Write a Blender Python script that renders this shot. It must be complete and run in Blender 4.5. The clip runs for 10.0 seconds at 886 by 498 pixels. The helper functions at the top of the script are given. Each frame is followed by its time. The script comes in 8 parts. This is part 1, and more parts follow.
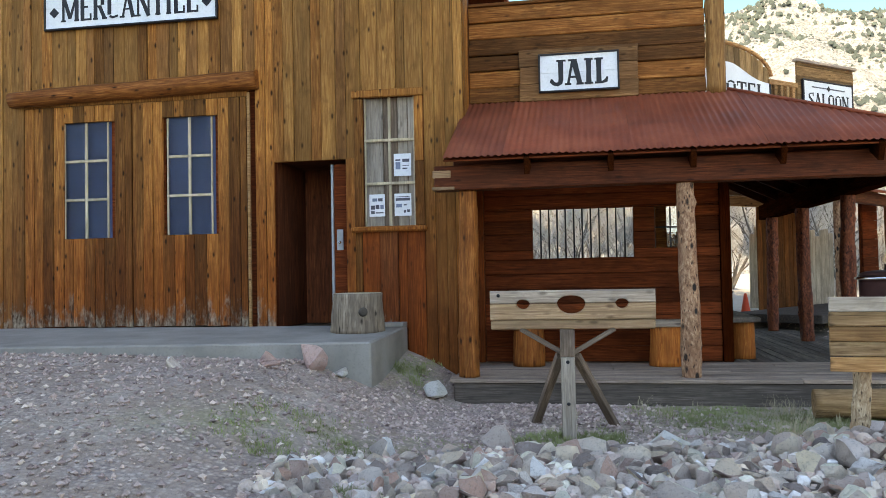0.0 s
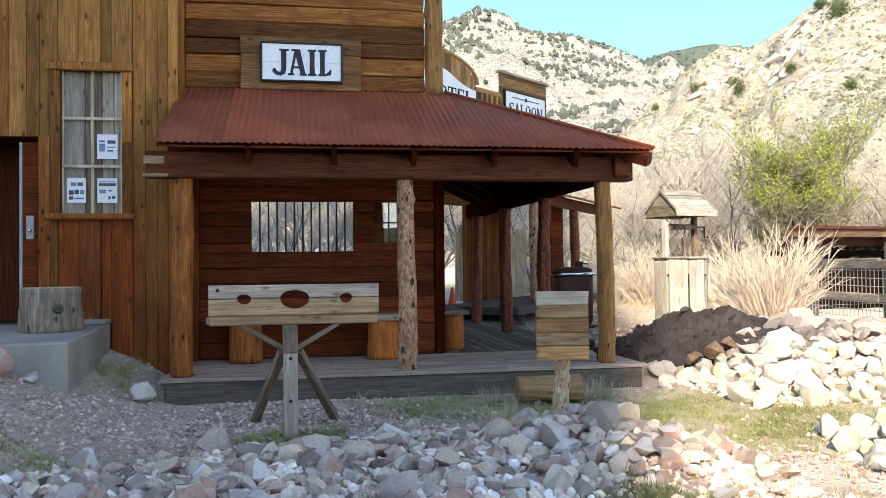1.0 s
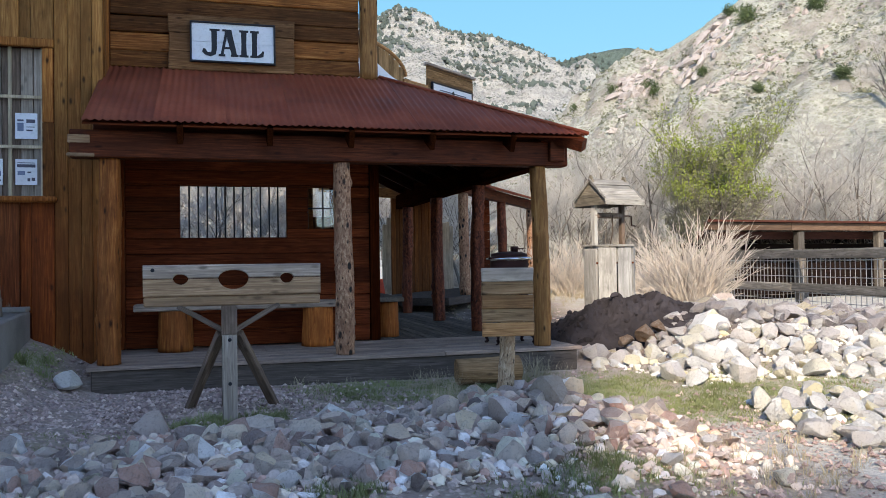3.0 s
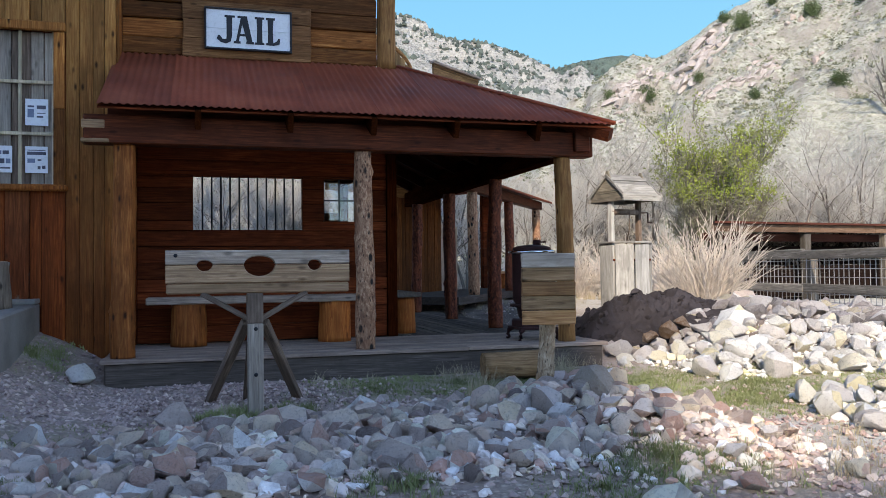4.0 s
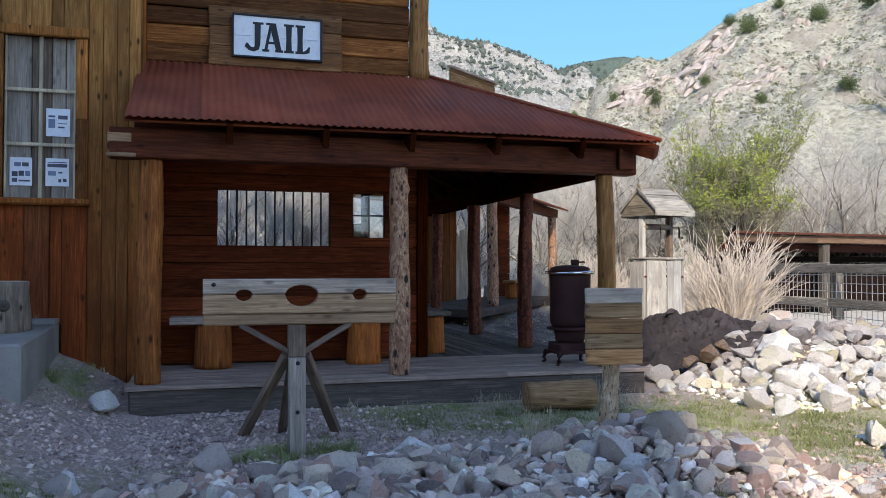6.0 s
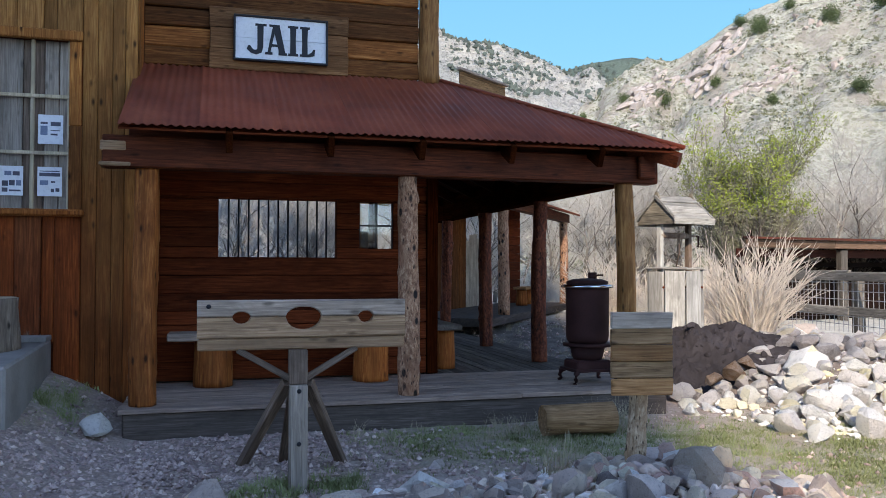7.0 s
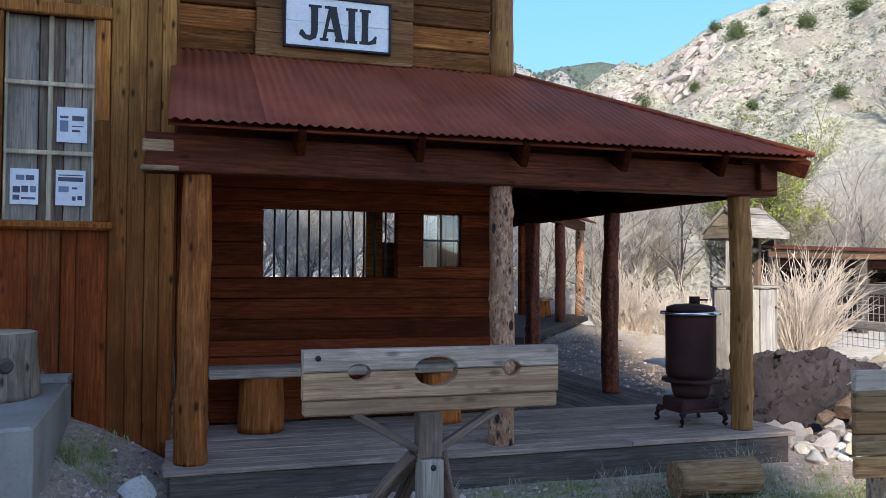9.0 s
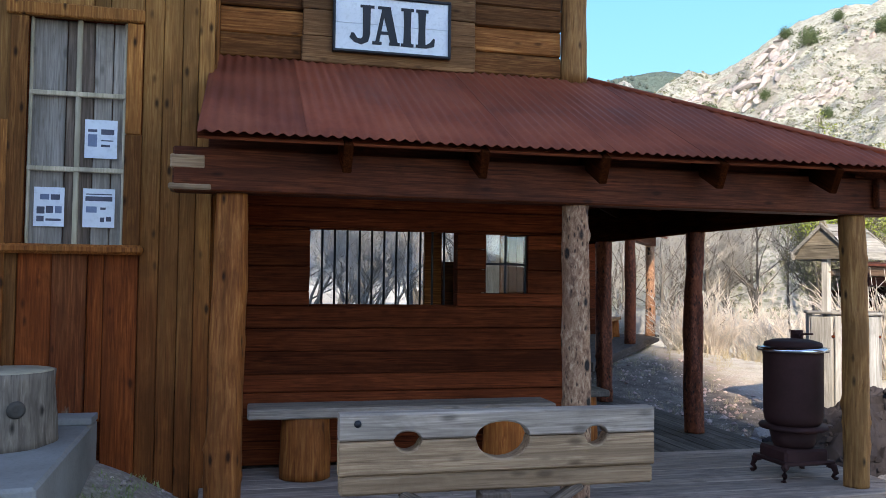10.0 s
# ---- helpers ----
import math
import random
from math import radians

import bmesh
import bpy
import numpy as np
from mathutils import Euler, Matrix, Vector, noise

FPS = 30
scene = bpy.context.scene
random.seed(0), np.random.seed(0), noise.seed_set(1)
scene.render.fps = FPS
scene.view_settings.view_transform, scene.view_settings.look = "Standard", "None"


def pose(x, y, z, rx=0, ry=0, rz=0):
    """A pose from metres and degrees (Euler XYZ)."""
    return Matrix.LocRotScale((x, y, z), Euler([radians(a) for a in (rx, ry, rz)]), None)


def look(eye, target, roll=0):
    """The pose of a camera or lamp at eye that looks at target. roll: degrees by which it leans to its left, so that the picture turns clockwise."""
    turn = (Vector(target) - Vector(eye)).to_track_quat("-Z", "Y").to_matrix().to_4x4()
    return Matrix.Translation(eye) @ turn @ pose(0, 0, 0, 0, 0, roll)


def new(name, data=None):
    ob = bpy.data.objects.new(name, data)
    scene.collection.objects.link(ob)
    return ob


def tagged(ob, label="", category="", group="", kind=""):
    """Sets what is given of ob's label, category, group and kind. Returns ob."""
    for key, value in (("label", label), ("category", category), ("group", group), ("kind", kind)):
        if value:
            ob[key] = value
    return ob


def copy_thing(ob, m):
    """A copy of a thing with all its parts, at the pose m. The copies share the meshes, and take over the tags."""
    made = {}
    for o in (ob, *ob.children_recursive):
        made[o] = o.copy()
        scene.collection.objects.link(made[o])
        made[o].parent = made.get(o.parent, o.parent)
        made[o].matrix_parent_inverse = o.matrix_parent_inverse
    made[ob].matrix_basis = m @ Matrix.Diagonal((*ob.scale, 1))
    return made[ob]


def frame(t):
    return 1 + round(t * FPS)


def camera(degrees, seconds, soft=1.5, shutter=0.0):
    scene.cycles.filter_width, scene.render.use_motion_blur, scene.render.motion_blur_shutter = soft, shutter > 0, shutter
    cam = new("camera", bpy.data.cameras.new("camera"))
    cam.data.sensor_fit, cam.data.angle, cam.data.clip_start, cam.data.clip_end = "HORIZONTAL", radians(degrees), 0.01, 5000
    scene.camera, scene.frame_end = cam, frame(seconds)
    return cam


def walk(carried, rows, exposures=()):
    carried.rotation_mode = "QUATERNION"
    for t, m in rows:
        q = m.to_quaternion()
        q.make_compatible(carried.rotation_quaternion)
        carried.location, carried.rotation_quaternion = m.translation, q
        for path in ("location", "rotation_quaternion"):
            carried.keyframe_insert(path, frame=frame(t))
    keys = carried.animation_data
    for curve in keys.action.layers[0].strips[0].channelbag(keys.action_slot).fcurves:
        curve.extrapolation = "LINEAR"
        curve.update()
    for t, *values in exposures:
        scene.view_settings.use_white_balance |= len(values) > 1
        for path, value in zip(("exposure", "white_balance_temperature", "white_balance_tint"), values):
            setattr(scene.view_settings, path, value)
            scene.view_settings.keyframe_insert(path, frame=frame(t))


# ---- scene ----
from mathutils import bvhtree

cam = camera(56.7, 10.0, 0.8)
PATH = [
    (0, (1.318, -9.247, 1.155), (0.975, -7.277, 1.218), -1.1),
    (0.5, (1.259, -9.207, 1.17), (1.128, -7.212, 1.22), -0.7),
    (1, (1.208, -9.112, 1.162), (1.557, -7.143, 1.199), -0.6),
    (1.5, (1.21, -9.412, 1.123), (1.889, -7.531, 1.151), -1.1),
    (2, (1.132, -9.585, 1.103), (1.872, -7.727, 1.124), -1.1),
    (2.5, (1.106, -9.19, 1.068), (1.715, -7.285, 1.09), -0.8),
    (3, (1.032, -9.025, 0.998), (1.569, -7.098, 1.03), -0.8),
    (4.5, (0.603, -8.495, 0.816), (1.167, -6.577, 0.868), -0.4),
    (5, (0.446, -8.392, 0.944), (1.014, -6.475, 0.993), -0.1),
    (5.5, (0.46, -8.329, 1.02), (1.023, -6.41, 1.065), 0.0),
    (7, (0.6, -7.774, 1.217), (1.134, -5.848, 1.265), 0.1),
    (7.5, (0.533, -7.524, 1.234), (1.065, -5.597, 1.283), 0.2),
    (8, (0.328, -7.164, 1.215), (0.884, -5.244, 1.278), 0.1),
    (8.5, (0.129, -6.762, 1.21), (0.705, -4.849, 1.286), 0.3),
    (9, (-0.104, -6.282, 1.41), (0.504, -4.378, 1.463), 0.4),
    (9.5, (-0.103, -5.861, 1.5), (0.47, -3.946, 1.559), 0.4),
    (10, (0.105, -5.515, 1.55), (0.57, -3.571, 1.629), 0.7),
]
walk(cam, [(t, look(eye, target, roll)) for t, eye, target, roll in PATH], [(0.0, 2.86, 13200, 12), (0.5, 2.74, 12200, 12), (1.0, 2.62, 11000, 12), (1.5, 2.38, 9700, 12), (2.0, 2.2, 9200, 12), (2.5, 2.05, 9000, 12), (3.2, 1.94, 8700, 13), (5.5, 1.92, 8400, 13), (8.0, 1.92, 8200, 13), (10.0, 2.3, 8700, 13)])


# ---- world and sun ----
SUN_EL, SUN_AZ = 31.0, 199.0   # degrees; azimuth clockwise from +y
world = bpy.data.worlds.new("world")
scene.world = world
world.use_nodes = True
wn = world.node_tree.nodes
sky = wn.new("ShaderNodeTexSky")
sky.sky_type, sky.sun_disc = "NISHITA", False
sky.sun_elevation, sky.sun_rotation = radians(SUN_EL), radians(SUN_AZ)
sky.altitude, sky.air_density, sky.dust_density, sky.ozone_density = 3500, 1.0, 0.0, 3.8
wn["Background"].inputs["Strength"].default_value = 0.13
world.node_tree.links.new(sky.outputs[0], wn["Background"].inputs["Color"])
sun = new("sun", bpy.data.lights.new("sun", "SUN"))
sun.data.energy, sun.data.angle, sun.data.color = 1.55, radians(0.7), (1.0, 0.995, 0.985)
sun_from = Vector((math.sin(radians(SUN_AZ)) * math.cos(radians(SUN_EL)), math.cos(radians(SUN_AZ)) * math.cos(radians(SUN_EL)), math.sin(radians(SUN_EL))))
sun.matrix_world = look(sun_from * 60, (0, 0, 0))


# ---- materials ----
class Nodes:
    """A small wrapper to build node materials."""

    def __init__(self, name):
        self.mat = bpy.data.materials.new(name)
        self.mat.use_nodes = True
        self.tree = self.mat.node_tree
        self.bsdf = self.tree.nodes["Principled BSDF"]

    def add(self, kind, **values):
        node = self.tree.nodes.new("ShaderNode" + kind)
        for key, value in values.items():
            node.inputs[key].default_value = value
        return node

    def link(self, a, b):
        self.tree.links.new(a, b)

    def coords(self, scale=(1, 1, 1), vary=True, space="Object"):
        tex = self.add("TexCoord")
        mapping = self.add("Mapping")
        mapping.inputs["Scale"].default_value = scale
        self.link(tex.outputs[space], mapping.inputs["Vector"])
        if vary:
            info = self.add("ObjectInfo")
            mul = self.add("Math")
            mul.operation = "MULTIPLY"
            mul.inputs[1].default_value = 37.0
            self.link(info.outputs["Random"], mul.inputs[0])
            self.link(mul.outputs[0], mapping.inputs["Location"])
        return mapping.outputs[0]

    def noise(self, vec, scale, detail=4, rough=0.55, distort=0.0):
        n = self.add("TexNoise", Scale=scale, Detail=detail, Roughness=rough, Distortion=distort)
        self.link(vec, n.inputs["Vector"])
        return n.outputs["Fac"]

    def ramp(self, fac, stops):
        r = self.add("ValToRGB")
        e = r.color_ramp.elements
        while len(e) < len(stops):
            e.new(0.5)
        for el, (pos, col) in zip(e, stops):
            el.position = pos
            el.color = (*col, 1) if len(col) == 3 else col
        self.link(fac, r.inputs[0])
        return r.outputs[0]

    def grey(self, fac, lo, hi, p0=0.0, p1=1.0):
        m = self.add("MapRange")
        for key, value in zip(("From Min", "From Max", "To Min", "To Max"), (p0, p1, lo, hi)):
            m.inputs[key].default_value = value
        self.link(fac, m.inputs["Value"])
        return m.outputs[0]

    def mix(self, fac, a, b, mode="MIX"):
        m = self.add("Mix")
        m.data_type, m.blend_type = "RGBA", mode
        for value, socket in ((fac, m.inputs[0]), (a, m.inputs[6]), (b, m.inputs[7])):
            if isinstance(value, (int, float)):
                socket.default_value = value
            elif isinstance(value, tuple):
                socket.default_value = (*value, 1)
            else:
                self.link(value, socket)
        return m.outputs[2]

    def bump(self, height, strength, distance):
        b = self.add("Bump", Strength=strength, Distance=distance)
        self.link(height, b.inputs["Height"])
        self.link(b.outputs[0], self.bsdf.inputs["Normal"])

    def done(self, colour, rough=0.7, metal=0.0, spec=0.3):
        for value, key in ((colour, "Base Color"), (rough, "Roughness"), (metal, "Metallic")):
            socket = self.bsdf.inputs[key]
            if isinstance(value, (int, float)):
                socket.default_value = value
            elif isinstance(value, tuple):
                socket.default_value = (*value, 1)
            else:
                self.link(value, socket)
        self.bsdf.inputs["Specular IOR Level"].default_value = spec
        return self.mat


def tinted(colour, tone):
    return tuple(min(1.0, c * k) for c, k in zip(colour, tone))


# tones that warm and brighten base colours against the dim blue shade
SHADE_LIFT_WARM = (1.37, 1.15, 0.93)
SHADE_LIFT_GREY = (1.22, 1.09, 1.0)
SHADE_LIFT_ROCK = (1.36, 1.27, 1.17)


def wood(name, dark, mid, light, axis="z", rough=0.65, knots=0.5, spread=0.35, grain=1.0, depth=0.004, spec=0.14, foot=None, tone=None):
    """Sawn or peeled wood with its grain along one axis, knots, and a tone that differs from piece to piece."""
    m = Nodes(name)
    tone = tone or (SHADE_LIFT_WARM if mid[0] > 1.5 * mid[2] else SHADE_LIFT_GREY)
    dark, mid, light = [tinted(c, tone) for c in (dark, mid, light)]
    along = [26.0 * grain] * 3
    along["xyz".index(axis)] = 1.1
    fine = m.noise(m.coords(along), 3.0, 6, 0.62, 0.6)
    along2 = [7.0] * 3
    along2["xyz".index(axis)] = 0.7
    broad = m.noise(m.coords(along2), 1.6, 3, 0.5, 0.8)
    colour = m.ramp(fine, [(0.28, dark), (0.48, mid), (0.70, light)])
    colour = m.mix(m.grey(broad, 0.0, 0.75, 0.35, 0.7), colour, tuple(0.55 * c for c in mid), "MIX")
    stain = m.noise(m.coords([2.6 if k == axis else 5.0 for k in "xyz"]), 1.0, 5, 0.65, 0.5)
    colour = m.mix(m.grey(stain, 0, 0.5, 0.5, 0.66), colour, tuple(0.45 * c for c in mid))
    crack_at = [30.0] * 3
    crack_at["xyz".index(axis)] = 0.55
    crack = m.noise(m.coords(crack_at), 1.3, 3, 0.55, 0.3)
    colour = m.mix(m.grey(crack, 0.65, 0.0, 0.28, 0.35), colour, tuple(0.3 * c for c in dark))
    info = m.add("ObjectInfo")
    tone = m.ramp(info.outputs["Random"], [(0.0, (1 - spread,) * 3), (0.5, (1, 0.97, 0.94)), (1.0, (1 + spread, 1 + spread * 0.9, 1 + spread * 0.75))])
    colour = m.mix(1.0, colour, tone, "MULTIPLY")
    if knots:
        kv = [9.0] * 3
        kv["xyz".index(axis)] = 3.6
        vor = m.add("TexVoronoi", Scale=1.0, Randomness=1.0)
        m.link(m.coords(kv), vor.inputs["Vector"])
        spot = m.ramp(vor.outputs["Distance"], [(0.07, (1, 1, 1)), (0.19, (0, 0, 0))])
        colour = m.mix(m.mix(1.0, spot, (knots,) * 3, "MULTIPLY"), colour, tuple(0.28 * c for c in dark))
    if foot:
        geo = m.add("NewGeometry")
        sep = m.add("SeparateXYZ")
        m.link(geo.outputs["Position"], sep.inputs[0])
        high = m.add("Math")
        high.operation = "ADD"
        m.link(sep.outputs[2], high.inputs[0])
        m.link(m.grey(m.noise(m.coords((5, 5, 0.5)), 1.0, 4, 0.6), -0.9, 0.9, 0.25, 0.75), high.inputs[1])
        colour = m.mix(m.grey(high.outputs[0], 0.85, 0.0, foot[0], foot[1]), colour, m.mix(1.0, colour, foot[2], "MULTIPLY"))
        splash = m.add("Math") if len(foot) > 3 else None
    if foot and splash:
        splash.operation = "ADD"
        m.link(sep.outputs[2], splash.inputs[0])
        m.link(m.grey(m.noise(m.coords((4, 4, 2.0)), 1.5, 5, 0.7), -0.35, 0.35, 0.3, 0.7), splash.inputs[1])
        grime = m.ramp(m.noise(m.coords((9, 9, 3)), 2.0, 5, 0.7), [(0.42, (0.03, 0.024, 0.02)), (0.62, (0.34, 0.29, 0.23))])
        colour = m.mix(m.grey(splash.outputs[0], 0.7, 0.0, 0.5, 0.8), colour, grime)
    m.bump(fine, 0.55, depth)
    return m.done(colour, m.grey(fine, rough + 0.15, rough - 0.02), 0, spec)


def rust_red():
    m = Nodes("painted_tin")
    v = m.coords((1, 1, 1))
    patch = m.noise(v, 1.7, 5, 0.6)
    fine = m.noise(v, 30, 4, 0.6)
    streak = m.noise(m.coords((14, 1.2, 1.2)), 1.5, 4, 0.6)
    colour = m.ramp(patch, [(0.3, (0.15, 0.030, 0.014)), (0.52, (0.235, 0.047, 0.021)), (0.75, (0.31, 0.076, 0.036))])
    colour = m.mix(m.grey(streak, 0.0, 0.45, 0.45, 0.75), colour, (0.28, 0.075, 0.045))
    colour = m.mix(m.grey(fine, 0, 0.3, 0.55, 0.8), colour, (0.06, 0.02, 0.016))
    info = m.add("ObjectInfo")
    colour = m.mix(1.0, colour, m.ramp(info.outputs["Random"], [(0.0, (0.80, 0.80, 0.80)), (1.0, (1.18, 1.14, 1.1))]), "MULTIPLY")
    m.bump(fine, 0.15, 0.003)
    return m.done(colour, m.grey(patch, 0.5, 0.7), 0, 0.25)


def bark(name, dark, mid, light, patch, knots=7.5, spot_size=0.25):
    """Log skin with dark knots and torn patches."""
    m = Nodes(name)
    v = m.coords((1, 1, 0.45))
    fine = m.noise(v, 34, 6, 0.72, 0.5)
    broad = m.noise(m.coords((1, 1, 0.35)), 6, 3, 0.5)
    colour = m.ramp(fine, [(0.34, dark), (0.5, mid), (0.64, light)])
    colour = m.mix(m.grey(broad, 0, 0.6, 0.48, 0.62), colour, patch)
    vor = m.add("TexVoronoi", Scale=knots, Randomness=1.0)
    m.link(m.coords((1, 1, 0.55)), vor.inputs["Vector"])
    spot = m.ramp(vor.outputs["Distance"], [(spot_size * 0.6, (1, 1, 1)), (spot_size, (0, 0, 0))])
    colour = m.mix(spot, colour, (0.012, 0.008, 0.007))
    vor2 = m.add("TexVoronoi", Scale=knots * 3.1, Randomness=1.0)
    m.link(m.coords((1, 1, 0.4)), vor2.inputs["Vector"])
    fleck = m.ramp(vor2.outputs["Distance"], [(0.14, (0.9, 0.9, 0.9)), (0.26, (0, 0, 0))])
    colour = m.mix(fleck, colour, tuple(0.35 * c for c in dark))
    torn = m.noise(m.coords((1, 1, 0.5)), 17, 5, 0.7, 0.5)
    colour = m.mix(m.grey(torn, 0, 0.5, 0.54, 0.62), colour, tuple(0.6 * c for c in patch))
    m.bump(m.mix(0.5, fine, torn), 0.9, 0.012)
    return m.done(colour, 0.75)


def stone(name, stops, spread=0.4, tone=(1, 1, 1)):
    m = Nodes(name)
    v = m.coords((1, 1, 1))
    info = m.add("ObjectInfo")
    geo = m.add("NewGeometry")
    pick = m.add("Math")
    pick.operation = "ADD"
    m.link(info.outputs["Random"], pick.inputs[0])
    m.link(geo.outputs["Random Per Island"], pick.inputs[1])
    frac = m.add("Math")
    frac.operation = "FRACT"
    m.link(pick.outputs[0], frac.inputs[0])
    colour = m.ramp(frac.outputs[0], [(at, tinted(c, tone)) for at, c in stops])
    patch = m.noise(v, 1.7, 6, 0.7, 0.6)
    fine = m.noise(v, 7, 6, 0.72)
    grain = m.noise(v, 30, 3, 0.6)
    colour = m.mix(m.grey(patch, 0, spread, 0.42, 0.66), colour, (0.62, 0.60, 0.58))
    colour = m.mix(m.grey(fine, 0, 0.55, 0.52, 0.72), colour, (0.20, 0.17, 0.17), "MULTIPLY")
    colour = m.mix(m.grey(grain, 0, 0.35, 0.5, 0.75), colour, (0.65, 0.62, 0.6))
    m.bump(m.mix(0.4, patch, m.mix(0.4, fine, grain)), 0.9, 0.12)
    return m.done(colour, 0.85, 0, 0.25)


def plain(name, base, rough=0.7, metal=0.0, vary=0.25, scale=12.0, spec=0.3, bump=0.15):
    m = Nodes(name)
    v = m.coords((1, 1, 1))
    patch = m.noise(v, scale * 0.2, 4, 0.6)
    fine = m.noise(v, scale * 4, 3, 0.6)
    colour = m.mix(m.grey(patch, 0, 1, 0.3, 0.7), tuple(c * (1 - vary) for c in base), tuple(min(1, c * (1 + vary)) for c in base))
    colour = m.mix(m.grey(fine, 0, 0.5, 0.5, 0.85), colour, tuple(c * 0.55 for c in base))
    m.bump(fine, bump, 0.004)
    return m.done(colour, rough, metal, spec)


def glass(name, tint=(0.9, 0.93, 0.95)):
    m = Nodes(name)
    m.bsdf.inputs["Transmission Weight"].default_value = 1.0
    m.bsdf.inputs["IOR"].default_value = 1.45
    return m.done(tint, 0.02, 0, 0.5)


def ground_material():
    """Purplish gravel with trodden dirt, grass in its own patches, paler earth farther off, and shade painted beside
    the porch and under the rocks.
    """
    m = Nodes("gravel_and_grass")
    v = m.coords((1, 1, 1), False)
    vor = m.add("TexVoronoi", Scale=26.0, Randomness=1.0)
    m.link(v, vor.inputs["Vector"])
    vor2 = m.add("TexVoronoi", Scale=9.0, Randomness=1.0)
    m.link(v, vor2.inputs["Vector"])
    broad = m.noise(v, 0.55, 5, 0.6)
    mid = m.noise(v, 3.2, 5, 0.65)
    fine = m.noise(v, 55, 4, 0.7)
    peb = m.ramp(vor.outputs["Color"], [(0.1, (0.28, 0.205, 0.185)), (0.45, (0.49, 0.38, 0.335)), (0.8, (0.66, 0.55, 0.48))])
    peb = m.mix(m.grey(vor.outputs["Distance"], 0, 0.75, 0.25, 0.6), peb, (0.15, 0.12, 0.12))
    dirt = m.ramp(mid, [(0.3, (0.34, 0.25, 0.20)), (0.6, (0.49, 0.375, 0.31)), (0.8, (0.59, 0.48, 0.40))])
    colour = m.mix(m.grey(mid, 0.1, 0.8, 0.35, 0.65), dirt, peb)
    dust = m.noise(v, 1.1, 6, 0.7, 0.5)
    colour = m.mix(m.grey(dust, 0, 0.6, 0.5, 0.68), colour, (0.50, 0.43, 0.39))
    colour = m.mix(m.grey(m.noise(v, 14, 5, 0.75), 0.55, 0, 0.3, 0.5), colour, (0.17, 0.13, 0.125))
    # grass: a strip before the porch and round the rocks
    geo = m.add("NewGeometry")
    sep = m.add("SeparateXYZ")
    m.link(geo.outputs["Position"], sep.inputs[0])
    attr = m.add("Attribute")
    attr.attribute_name = "green"
    patchy = m.add("Math")
    patchy.operation = "MULTIPLY"
    m.link(attr.outputs["Fac"], patchy.inputs[0])
    m.link(m.grey(m.noise(v, 2.3, 6, 0.72), 0.0, 0.95, 0.40, 0.66), patchy.inputs[1])
    green = m.ramp(fine, [(0.3, (0.16, 0.175, 0.065)), (0.55, (0.29, 0.305, 0.135)), (0.8, (0.50, 0.49, 0.33))])
    colour = m.mix(patchy.outputs[0], colour, green)
    pale = m.add("Attribute")
    pale.attribute_name = "pale"
    earth = m.ramp(m.mix(0.5, mid, fine), [(0.32, (0.34, 0.31, 0.25)), (0.5, (0.55, 0.52, 0.46)), (0.66, (0.70, 0.68, 0.63))])
    colour = m.mix(pale.outputs["Fac"], colour, earth)
    # dark earth with the porch's shade painted in, and shaded gaps between rocks
    soil = m.add("Attribute")
    soil.attribute_name = "soil"
    colour = m.mix(soil.outputs["Fac"], colour, m.ramp(m.mix(0.5, mid, fine), [(0.35, (0.055, 0.045, 0.04)), (0.5, (0.13, 0.105, 0.09)), (0.64, (0.27, 0.235, 0.205))]))
    m.bump(m.mix(0.5, m.grey(vor.outputs["Distance"], 1, 0, 0, 0.7), fine), 0.8, 0.03)
    return m.done(colour, 0.92, 0, 0.15)


